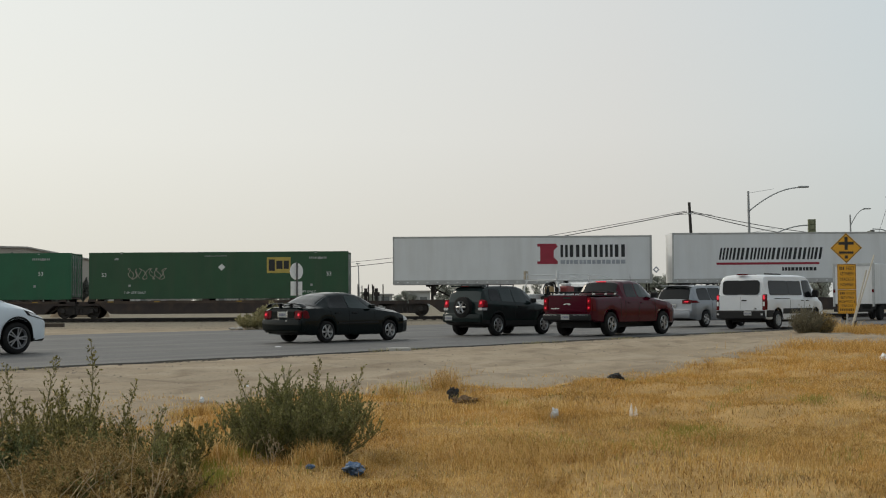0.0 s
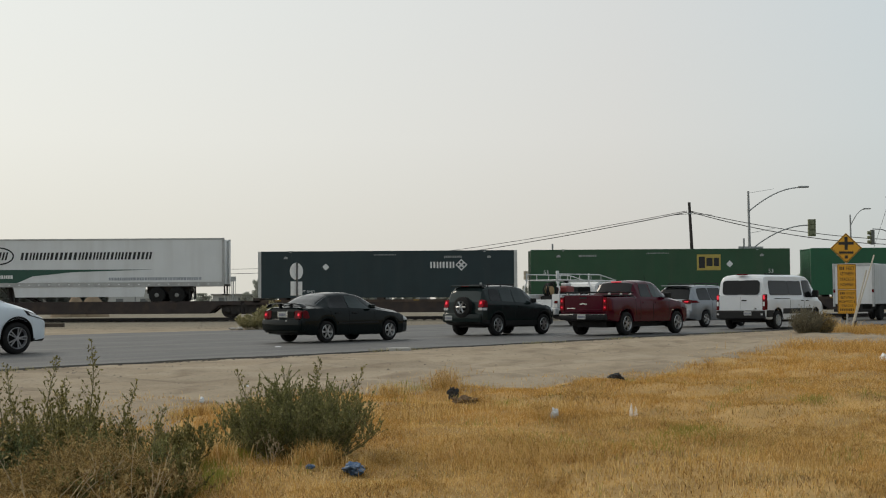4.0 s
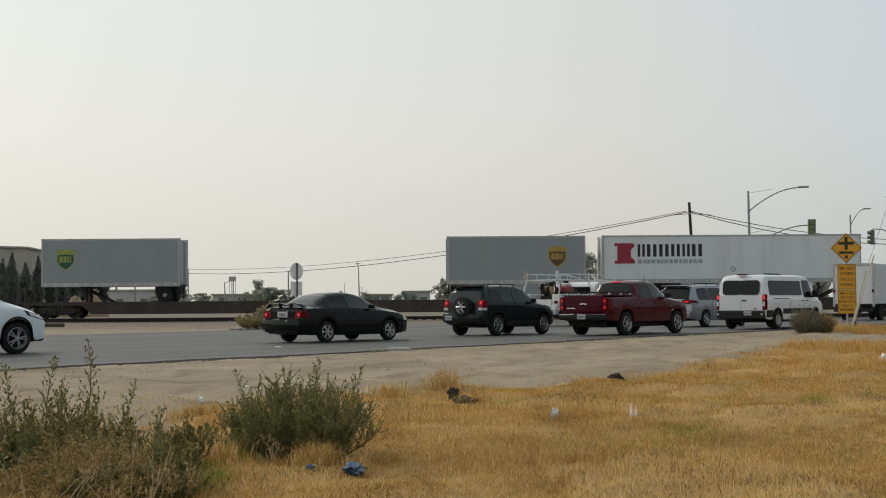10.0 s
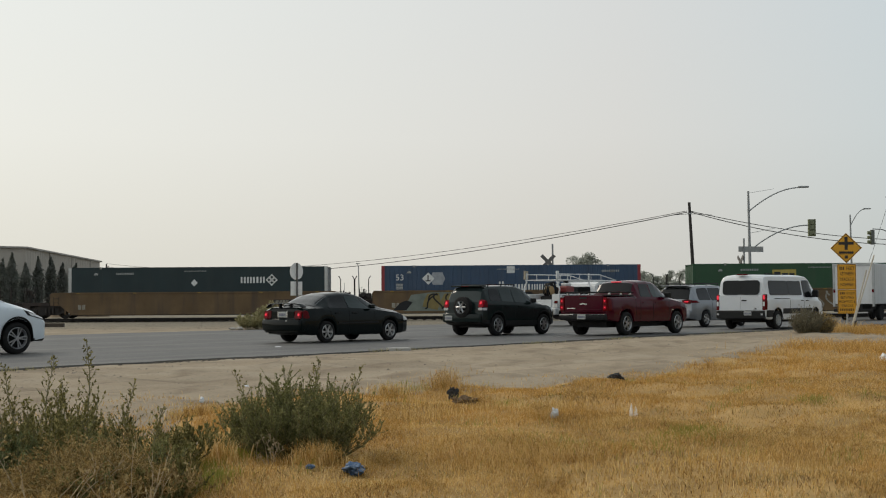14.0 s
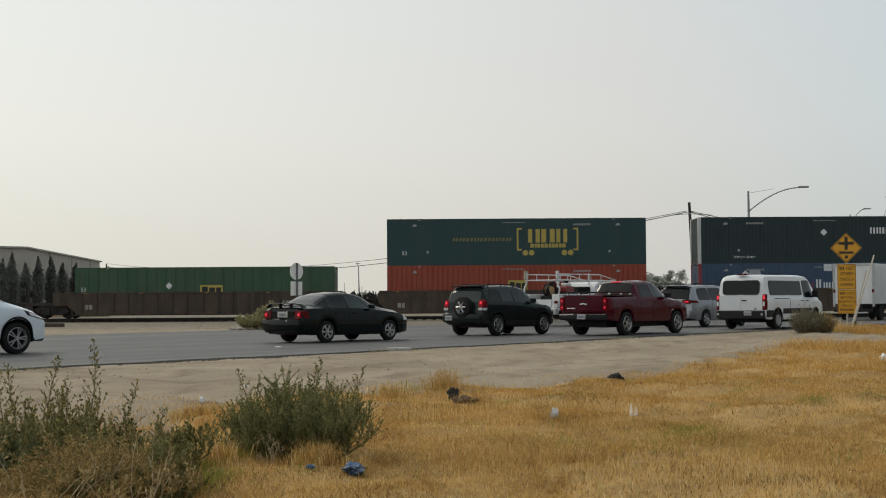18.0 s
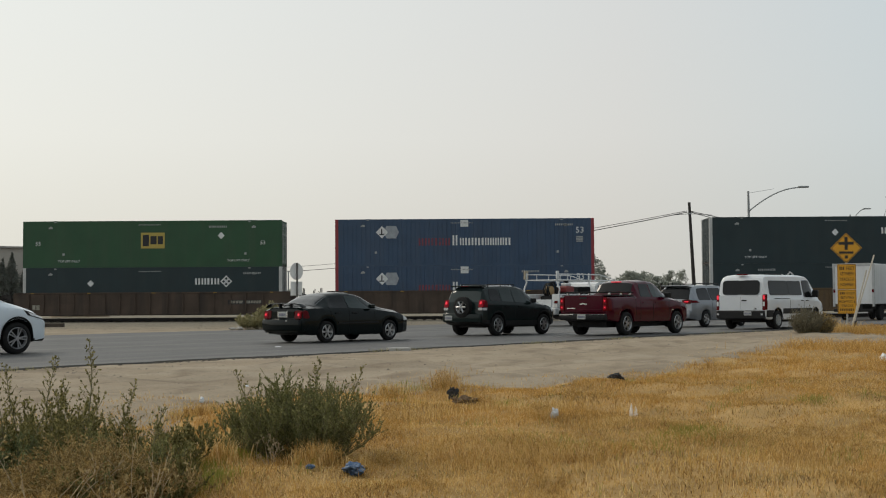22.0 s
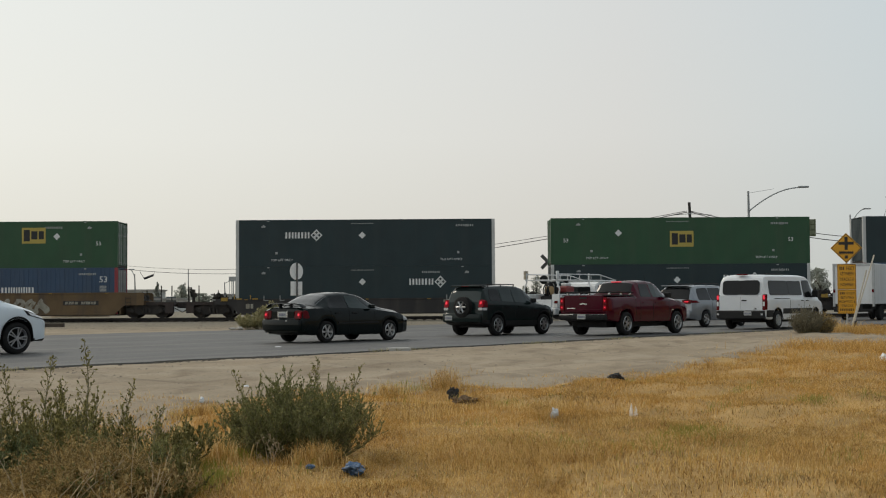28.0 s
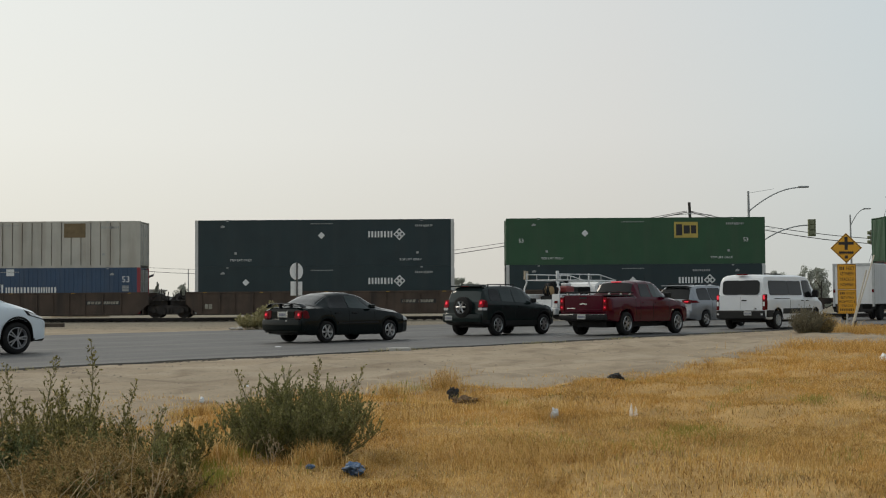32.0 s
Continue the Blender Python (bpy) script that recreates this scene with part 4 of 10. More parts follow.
def well_car(ul, ur, a, b, paint, label, left_end, right_end, ribs=0.95, low=False, graffiti=None, seed=0):
    """One well of an articulated stack car between the bogies at ul and ur; the well spans a to b."""
    c = thing("well_car", label, "railway car", "railway cars of the train")
    L, xa, xb = (ur - ul) * P, (a - ul) * P - 0.15, (b - ul) * P + 0.15
    zt = 1.34 if low else 1.80
    y0 = -1.44
    el, er = (0.1 if left_end else xa - 0.42), (L - 0.1 if right_end else xb + 0.42)
    for s in (-1, 1):
        bm = nb()
        prism(bm, [(el, 1.02), (xa - 0.3, 1.0), (xa + 0.35, 0.44), (xb - 0.35, 0.44), (xb + 0.3, 1.0), (er, 1.02), (er, zt - 0.12), (er - 0.1, zt), (el + 0.1, zt), (el, zt - 0.12)], s * 1.44, s * 1.36)
        part("side_wall", bm, paint, c)
    bm = nb()
    box(bm, xa - 0.35, xb + 0.35, y0 - 0.03, y0 + 0.1, zt - 0.08, zt + 0.02, 0.01)
    box(bm, xa + 0.3, xb - 0.3, y0 - 0.03, y0 + 0.1, 0.42, 0.52, 0.01)
    part("side_chord", bm, paint, c)
    rng = random.Random(seed + 50)
    x = xa + 0.6
    if ribs:
        while x < xb - 0.4:
            part("stiffener_rib", shared(f"rib|{paint.name}{zt}", lambda bm: box(bm, -0.035, 0.035, -0.085, 0.02, 0.52, zt - 0.08), paint), None, c, at=pose(x, y0, 0))
            x += ribs * rng.uniform(0.9, 1.1)
    boxes("well_floor", STEEL_DARK, c, (xa, xb, -1.36, 1.36, 0.38, 0.46))
    for x0, x1 in ((0.0, xa - 0.02), (xb + 0.02, L)):
        end = left_end if x0 == 0 else right_end
        boxes("end_platform", paint if end else STEEL_DARK, c, (x0 - 0.1, x1 + 0.1, -0.9, 0.9, 1.02, 1.28))
        boxes("walkway", STEEL_DARK, c, (x0 + 0.2, x1 - 0.2, -1.34, 1.34, 1.29, 1.36))
        part("bulkhead", shared(f"bulkhead|{paint.name}", lambda bm: box(bm, -0.05, 0.05, -1.36, 1.36, 0.46, 1.5), paint), None, c, at=pose(x1 if x0 == 0 else x0, 0, 0))
    # grab irons, brake gear and hoses on the end platforms
    for x, sg in ((xa - 0.55, -1), (xb + 0.55, 1)):
        bm = nb()
        for k in range(3):
            rod(bm, (x - 0.16, y0 - 0.04, 0.95 + k * 0.25), (x + 0.16, y0 - 0.04, 0.95 + k * 0.25), 0.014, 5)
        rod(bm, (x - 0.16, y0 - 0.04, 0.85), (x - 0.16, y0 - 0.04, 1.55), 0.012, 5)
        rod(bm, (x + 0.16, y0 - 0.04, 0.85), (x + 0.16, y0 - 0.04, 1.55), 0.012, 5)
        part("ladder", bm, STEEL_DARK, c)
        bm = nb()
        if paint is WELL_YELLOW and not (left_end and right_end):      # tall bent posts on the end platforms
            for q in range(2):
                xx = x + sg * (0.10 + 0.85 * q)
                rod(bm, (xx, -1.25, 1.34), (xx, -1.25, 2.55), 0.028, 6)
                rod(bm, (xx, -1.25, 2.55), (xx - sg * 0.12, -1.2, 2.75), 0.028, 6)
        for q in range(5):
            xx, yy = x + sg * rng.uniform(0.1, 0.8), rng.uniform(-1.0, 1.0)
            hh = rng.uniform(0.18, 0.55)
            box(bm, xx - 0.13, xx + 0.13, yy - 0.12, yy + 0.12, 1.34, 1.36 + hh * 0.6, 0.02)
            rod(bm, (xx, yy, 1.36), (xx + rng.uniform(-0.1, 0.1), yy, 1.50 + hh), 0.03, 6)
        # brake cylinder, valve and hoses
        xx = x + sg * 0.45
        lathe(bm, [(-0.55, 0.10), (-0.50, 0.17), (0.05, 0.17), (0.10, 0.10)], "Y", 12, (xx, -0.5, 1.56))
        for q in range(4):
            ya = rng.uniform(-1.2, -0.2)
            rod(bm, (x, ya, 1.45), (x + sg * 0.45, ya - 0.05, 1.62 + rng.uniform(0, 0.2)), 0.022, 5)
            rod(bm, (x + sg * 0.45, ya - 0.05, 1.62), (x + sg * 0.95, ya, 1.30), 0.022, 5)
        part("brake_gear", bm, STEEL_DARK, c)
    bm = nb()
    for x in (xa + 0.7, xa + 4.2, (xa + xb) / 2, xb - 4.4, xb - 0.9):
        box(bm, x, x + 0.22, y0 - 0.036, y0 - 0.03, zt - 0.05, zt - 0.01)
    part("reflector", bm, MARK_YELLOW, c)
    bm = nb()
    blocks(bm, xb - 3.4, 1.09, 0.85, 0.17, 4, y0 - 0.012, seed + 3, 0.2)
    blocks(bm, xb - 2.4, 1.09, 0.95, 0.17, 6, y0 - 0.012, seed + 5, 0.2)
    blocks(bm, xa + 0.8, 0.75, 0.5, 0.3, 2, y0 - 0.008, seed + 4)
    tagged(part("marking", bm, GRAFFITI_PALE, c, "faded white car number bars"), kind="stuff")
    boxes("number_panel", WELL_BLACK, c, (xb - 3.5, xb - 1.3, y0 - 0.010, y0 - 0.003, 1.03, 1.31), label="dark painted panel behind car number bars")
    if low:
        for x in (xa + 0.2, xa + 1.2, xb - 1.6, xb - 0.6):
            bm = nb()
            box(bm, x, x + 0.35, y0 - 0.04, y0 - 0.03, zt - 0.02, zt + 0.06)
            box(bm, x - 0.14, x - 0.09, y0 - 0.035, y0 + 0.06, zt, zt + 0.24)
            part("corner_guide", bm, MARK_YELLOW, c)
        for x in (xa - 0.75, xb + 0.45):
            boxes("end_reflector", MARK_YELLOW, c, (x, x + 0.42, y0 - 0.05, y0 - 0.03, 1.22, 1.46), bevel=0.01)
        for x in (xa + 1.9, xa + 2.9, xb - 3.2, xb - 2.2):
            bm = nb()
            box(bm, x, x + 0.05, y0 - 0.04, y0 - 0.03, zt - 0.06, zt + 0.22)
            box(bm, x, x + 0.30, y0 - 0.04, y0 - 0.03, zt - 0.10, zt - 0.06)
            part("corner_bracket", bm, MARK_DIM, c)
    if graffiti == "throw":
        bm = nb()
        squiggle(bm, xa + 1.9, 0.64, 8.2, 0.98, 9, seed, y0 - 0.012, 0.05)
        tagged(part("graffiti", bm, GRAFFITI_PALE, c, "looping pale sprayed strokes"), kind="stuff")
    elif graffiti == "mural":
        bm = nb()
        prism(bm, [(xa + 1.5, 0.55), (xa + 2.0, 1.55), (xa + 3.2, 1.70), (xa + 8.6, 1.70), (xa + 9.9, 1.25), (xa + 10.4, 0.55)], y0 - 0.010, y0 - 0.003)
        part("graffiti", bm, GRAFFITI_TEAL, c, "pale teal sprayed ground")
        bm = nb()
        rg = random.Random(8)
        x = xa + 2.7
        while x < xa + 8.2:
            w = rg.uniform(0.9, 1.5)
            prism(bm, [(x, 0.62 + rg.uniform(0, 0.2)), (x + w * 0.9, 0.60), (x + w * 1.1, 1.1), (x + w, 1.66), (x + w * 0.3, 1.6), (x + 0.1, 1.2)], y0 - 0.018, y0 - 0.011)
            x += w * 1.02
        tagged(part("graffiti", bm, GRAFFITI_OCHRE, c, "ochre sprayed shapes"), kind="stuff")
        bm = nb()
        squiggle(bm, xa + 2.7, 0.66, 6.4, 0.95, 9, 77, y0 - 0.024, 0.045)
        prism(bm, [(xa + 8.9, 1.7), (xa + 9.5, 1.7), (xa + 10.2, 0.6), (xa + 9.7, 0.6)], y0 - 0.018, y0 - 0.011)
        prism(bm, [(xa + 0.9, 0.6), (xa + 1.3, 1.05), (xa + 1.7, 1.2), (xa + 2.1, 1.1), (xa + 1.7, 0.6)], y0 - 0.018, y0 - 0.011)
        tagged(part("graffiti", bm, GRAFFITI_DARK, c, "black sprayed outlines"), kind="stuff")
        spray_word(c, "REVOLT", 11.5, 5.0, 0.62, 0.98, y0 - 0.030, GRAFFITI_DARK, 0.06)
        spray_word(c, "REVOLT", 11.5, 5.0, 0.62, 0.98, y0 - 0.040, GRAFFITI_PALE, 0.035)
    elif graffiti == "zig":
        for text, x in (("W", 7.5), ("A", 8.55), ("N", 9.7), ("A", 10.85)):
            spray_word(c, text, x, 0.62, 0.72, 0.66, y0 - 0.092, GRAFFITI_FADED, 0.03)
    elif graffiti == "tag":
        bm = nb()
        blocks(bm, xa + 7.0, 0.62, 2.0, 0.6, 3, y0 - 0.010, 61)
        squiggle(bm, xa + 9.4, 0.62, 2.6, 0.75, 5, 62, y0 - 0.012, 0.11)
        tagged(part("graffiti", bm, GRAFFITI_PALE, c, "pale sprayed strokes"), kind="stuff")
    elif graffiti == "loops":
        bm = nb()
        squiggle(bm, xa + 5.8, 0.66, 6.0, 0.62, 6, seed, y0 - 0.092, 0.035)
        tagged(part("graffiti", bm, GRAFFITI_PALE, c, "thin pale sprayed loops"), kind="stuff")
    bogie(c, L, ur)
    if right_end:
        coupler(c, L + 0.7, 1)
        end_gear(c, L, 1, 1.7, False)
    if left_end:
        coupler(c, -0.7, -1)
        end_gear(c, 0, -1, 1.7)
        bogie(c, 0, ul)
    MOVING.append((c, tx(ul), TRACK_Y, 0))
    return c


FLAT_Z, WELL_Z, STACK_Z = 1.40, 0.465, 0.465 + 2.905

# spine cars with trailers and single containers
for ul, ur, le, re, load in ((1170, 1660, 0, 0, "nose_left"), (719, 1170, 1, 0, "nose_left"), (136, 591, 0, 1, "box"), (-360, 136, 0, 0, "box"), (-851, -360, 0, 0, "box"), (-1340, -851, 0, 0, "box"),
                             (-1800, -1340, 1, 0, "nose_left"), (-2395, -1935, 0, 1, "nose_right"), (-2878, -2395, 0, 0, "nose_right"), (-3373, -2878, 0, 0, "nose_right"), (-3867, -3373, 0, 0, "nose_right"), (-4322, -3867, 1, 0, "nose_left")):
    spine_car(ul, ur, le, re, load)

trailer(1190, CL, "white box trailer with a black block logo and red stripe", tail="right", top=0.13, ribs=1.2, decals=market, skirt=False)
trailer(695, CL, "white box trailer with a red emblem and black logo", tail="right", decals=knight(256), skirt=False, ribs=1.26)
trailer(-1831, CL, "white refrigerated trailer with a black oval logo and green wedge", tail="right", decals=frozen, reefer=True, ribs=0)
trailer(-2162, 8.55, "short grey box trailer with a brown shield emblem", TRAILER_GREY, 0, "left", True, decals=shield(180))
# no skirt on this one: an added dark sheet stands for the shaded underside
trailer(-2650, 8.65, "short grey box trailer with a lime shield emblem", TRAILER_GREY, 0, "left", True, decals=shield(180, True), shade_sheet_paint=STEEL_DARK)
trailer(-3359, CL, "white box trailer with a red emblem and black logo", tail="left", decals=knight(22), ribs=1.26)
trailer(-3634, 8.65, "short grey box trailer with a brown shield emblem", TRAILER_GREY, 0, "left", True, decals=shield(180))
trailer(-4352, 8.65, "short grey box trailer with a lime shield emblem", TRAILER_GREY, 0, "right", False, decals=shield(27, True))


def hub_logo(c):
    z = CH - 38 * P
    bm = nb()
    prism(bm, [((204 + 20 * math.cos(a)) * P, z + 20 * math.sin(a) * P) for a in [math.pi / 6 + i * math.pi / 3 for i in range(6)]], FACE_Y - 0.006, FACE_Y)
    part("logo_panel", bm, WHITE_MARK, c, "white hexagon emblem")
    bm = nb()
    for q in (-9, -4, 2, 7):
        box(bm, (204 + q) * P, (206.5 + q) * P, FACE_Y - 0.012, FACE_Y - 0.006, z - 9 * P, z + 9 * P)
    box(bm, 200 * P, 208 * P, FACE_Y - 0.012, FACE_Y - 0.006, z - 2 * P, z + 2 * P)
    part("block_logo", bm, LOGO_RED, c)
    bm = nb()
    blocks(bm, 238 * P, z + 1.5 * P, 26 * P, 10 * P, 3, FACE_Y - 0.006, 51)
    blocks(bm, 229 * P, z - 11 * P, 41 * P, 10 * P, 5, FACE_Y - 0.006, 52)
    part("block_logo", bm, WHITE_MARK, c)


def scrawl(x, zt, w, seed):
    def put(c):
        bm = nb()
        squiggle(bm, x * P, CH + zt * P, w * P, 20 * P, 7, seed, FACE_Y - 0.010, 0.02)
        tagged(part("graffiti", bm, GRAFFITI_PALE, c, "thin pale sprayed loops"), kind="stuff")
    return put


def csx_logo(c):
    y = FACE_Y - 0.006
    bm = nb()
    for x, sg in ((230, 1), (339, -1)):
        box(bm, min(x, x + sg * 3) * P, max(x, x + sg * 3) * P, y, y + 0.006, CH - 57 * P, CH - 17 * P)
        for z in (-57, -20):
            box(bm, min(x, x + sg * 9) * P, max(x, x + sg * 9) * P, y - 0.002, y + 0.006, CH + z * P, CH + (z + 3) * P)
    blocks(bm, 250 * P, CH - 43 * P, 72 * P, 24 * P, 3, y, 53, 0, 0.12)
    blocks(bm, 254 * P, CH - 52 * P, 64 * P, 7 * P, 10, y, 54)
    for x in (245, 256, 314, 325):
        lathe(bm, [(y, 5 * P), (y + 0.006, 5 * P)], "Y", 14, (x * P, 0, CH - 61 * P))
    part("block_logo", bm, LOGO_YELLOW, c, "yellow bracket and block logo")
    bm = nb()
    blocks(bm, 116 * P, CH - 40 * P, 106 * P, 6 * P, 17, y, 55, 0.2, 0.35)
    part("block_logo", bm, mat("faded_yellow_logo_film", (0.17, 0.155, 0.06), 0.6, 0, 0.25, 3, 30), c, "faded yellow row of blocks")


def white_patches(c):
    boxes("logo_panel", LOGO_RUST, c, (324 * P, 362 * P, FACE_Y - 0.008, FACE_Y, CH - 29 * P, CH - 4 * P), label="peeling brown logo panel")


emp(157, FLAT_Z, 315, -10, 235, 5, extra=(scrawl(70, -48, 66, 93),))
container("hub", -333, FLAT_Z, "bright green shipping container with a white hexagon emblem", decals=(hub_logo,) + D(("marks", 6), ("txt", "53", 7, 400, -40)))
emp(-829, FLAT_Z, 294, -10, 352, 7)
lim(-1312, FLAT_Z, 305, -16, 120, 8)

# stack cars
YB, BB = "yellow well car with graffiti and rust", "rusty brown ribbed well car"
KB = "black well car with yellow corner guides"
well_car(-5020, -4450, -4975, -4516, WELL_YELLOW, YB, 0, 1, 0, graffiti="throw", seed=21)
well_car(-5575, -5020, -5526, -5067, WELL_YELLOW, YB, 0, 0, 0, graffiti="mural", seed=22)
well_car(-6114, -5575, -6080, -5621, WELL_YELLOW, YB, 1, 0, 0, seed=23)
well_car(-6797, -6228, -6747, -6288, WELL_BROWN, BB, 0, 1, seed=24)
well_car(-7344, -6797, -7298, -6839, WELL_BROWN, BB, 0, 0, 0.95, seed=25)
well_car(-7891, -7344, -7850, -7391, WELL_BROWN, BB, 1, 0, 0.95, seed=26)
well_car(-8556, -8009, -8517, -8058, WELL_YELLOW, "faded yellow-brown ribbed well car", 1, 1, 0.7, seed=27)
well_car(-9226, -8678, -9180, -8721, WELL_BROWN, BB, 0, 1, 0.98, seed=28)
well_car(-9779, -9226, -9733, -9274, WELL_BROWN, BB, 0, 0, 0.98, seed=29)
well_car(-10325, -9779, -10285, -9826, WELL_BROWN, "rusty brown ribbed well car with pale zigzag graffiti", 1, 0, 0.98, graffiti="zig", seed=30)
well_car(-10996, -10432, -10949, -10490, WELL_BLACK, KB, 0, 1, 0, True, seed=31)
well_car(-11551, -10996, -11502, -11043, WELL_BLACK, KB, 0, 0, 0, True, seed=32)
well_car(-12100, -11551, -12060, -11601, WELL_BLACK, KB, 1, 0, 0, True, seed=33)
well_car(-12767, -12219, -12728, -12269, WELL_YELLOW, YB, 1, 1, 0, graffiti="tag", seed=34)
well_car(-13445, -12885, -13399, -12940, WELL_BROWN, "rusty brown ribbed well car with thin graffiti loops", 0, 1, 1.05, graffiti="loops", seed=35)
well_car(-13998, -13445, -13950, -13491, WELL_BROWN, BB, 0, 0, 1.05, seed=36)
well_car(-14552, -13998, -14506, -14047, WELL_BROWN, BB, 0, 0, 1.05, seed=37)

emp(-4975, WELL_Z, 141, -11, 97, 9)
pac(-5526, WELL_Z, 10, -30, True, 25)
lim(-6080, WELL_Z, 305, -14, 223, 11)
pac(-6747, WELL_Z, 12)
lim(-6747, STACK_Z, 305, -16, 223, 13, pitch=0.24, groove=0.11, depth=0.024)
container("orange", -7298, WELL_Z, "orange-red corrugated shipping container with a yellow logo panel", 0.32, 0.12, 0.036, decals=D(("emp", 214, -27, False, 34, 22), ("marks", 14)))
container("teal", -7298, STACK_Z, "dark teal shipping container with a yellow bracket logo", decals=(csx_logo,) + D(("marks", 15), ("txt", "53", 7, 26, -64)))
container("sage", -7850, WELL_Z, "faded green ribbed shipping container with a yellow logo panel", 0.60, 0.10, 0.022, decals=D(("emp", 221, -32, False, 40, 20), ("dia", 166, -33), ("txt", "53", 7, 10, -42)))
lim(-8517, WELL_Z, 87, -15, 223, 16)
lim(-8517, STACK_Z, 305, -16, 223, 17)
pac(-9180, WELL_Z, 18)
pac(-9180, STACK_Z, 19)
lim(-9733, WELL_Z, 305, -16, 120, 20)
emp(-9733, STACK_Z, 209, -21, 351, 21)
pac(-10285, WELL_Z, 22)
lim(-10285, STACK_Z, 305, -16, 90, 23)
container("blue", -10949, WELL_Z, "blue ribbed shipping container with a yellow logo panel and red posts", 0.28, 0.08, 0.018, POST_RED, decals=D(("emp", 70, -11, False, 44, 27), ("marks", 24), ("txt", "53", 11, 426, -26)) + (scrawl(250, -45, 60, 91),))
lim(-10949, STACK_Z, 305, -16, 235, 25)
lim(-11502, WELL_Z, 305, -16, 223, 26)
emp(-11502, STACK_Z, 211, -24, 120, 27)
lim(-12060, WELL_Z, 307, -19, 224, 28)
lim(-12060, STACK_Z, 88, -18, 224, 29)
pac(-12728, WELL_Z, 30, -30, False)
emp(-12728, STACK_Z, 289, -11, 351, 31)
lim(-13399, WELL_Z, 305, -19, 224, 32)
emp(-13399, STACK_Z, 298, -8, 140, 33)
lim(-13950, WELL_Z, 307, -17, 90, 34)
lim(-13950, STACK_Z, 307, -17, 224, 35)
pac(-14506, WELL_Z, 36)
container("white", -14506, STACK_Z, "dirty white ribbed shipping container with a peeling logo", 0.61, 0.075, 0.10, decals=(white_patches,) + D(("marks", 37),))


# ---- vehicles ----
def paint(name, col, rough=0.09, metal=0.0):
    return mat(name, col, rough, metal, 0.06, 1.5, 30, 0, (col[0] * 0.9 + 0.010, col[1] * 0.9 + 0.009, col[2] * 0.9 + 0.007), 0.2, spec=0.21 if max(col) < 0.1 else 0.42, coat=0.0 if max(col) < 0.1 else 0.3)


TINT = mat("tinted_car_glass", (0.013, 0.014, 0.015), 0.04, 0, 0.05, 3, 20, spec=0.20)
SIDE_GLASS = mat("green_tinged_side_glass", (0.028, 0.040, 0.040), 0.04, 0, 0.05, 3, 20, spec=0.26)
GLASS_CAR = mat("grey_car_glass", (0.030, 0.036, 0.041), 0.04, 0, 0.05, 3, 20, spec=0.5)
PLASTIC = mat("black_plastic", (0.013, 0.013, 0.0135), 0.6, 0, 0.15, 5, 60, spec=0.25)
CHROME = mat("chrome", (0.62, 0.63, 0.64), 0.15, 1.0, 0.05, 5, 60)
ALLOY = mat("alloy_wheel", (0.42, 0.42, 0.42), 0.30, 0.75, 0.12, 8, 60)
LAMP_RED = mat("red_lamp_lens", (0.100, 0.0015, 0.004), 0.10, 0, 0.1, 20, 80, spec=0.14)
LAMP_DIM = mat("dim_lit_brake_lamp", (0.14, 0.002, 0.006), 0.15, 0, 0.1, 20, 80, spec=0.14, emit=(1.0, 0.015, 0.05, 0.06))
LAMP_LIT = mat("lit_brake_lamp", (0.45, 0.015, 0.015), 0.2, 0, 0.1, 20, 80, emit=(1.0, 0.02, 0.06, 0.55))
LAMP_CLEAR = mat("clear_lamp_lens", (0.55, 0.55, 0.55), 0.12, 0.2, 0.1, 20, 80, coat=0.6)
# near-black disc colour puts the dark of the spoke gaps into the paint
WHEEL_GAP = mat("sooty_brake_disc", (0.010, 0.010, 0.010), 0.9, 0, 0.2, 8, 60, spec=0.1)
DARK_ALLOY = mat("dark_alloy_wheel", (0.34, 0.34, 0.35), 0.35, 0.5, 0.1, 8, 60)
PLATE = mat("number_plate", (0.45, 0.45, 0.43), 0.5, 0, 0.05, 5, 60)
PLATE_INK = mat("plate_ink", (0.16, 0.17, 0.22), 0.6, 0, 0.1, 5, 60)


def tab(table, x):
    return float(np.interp(x, [p[0] for p in table], [p[1] for p in table]))


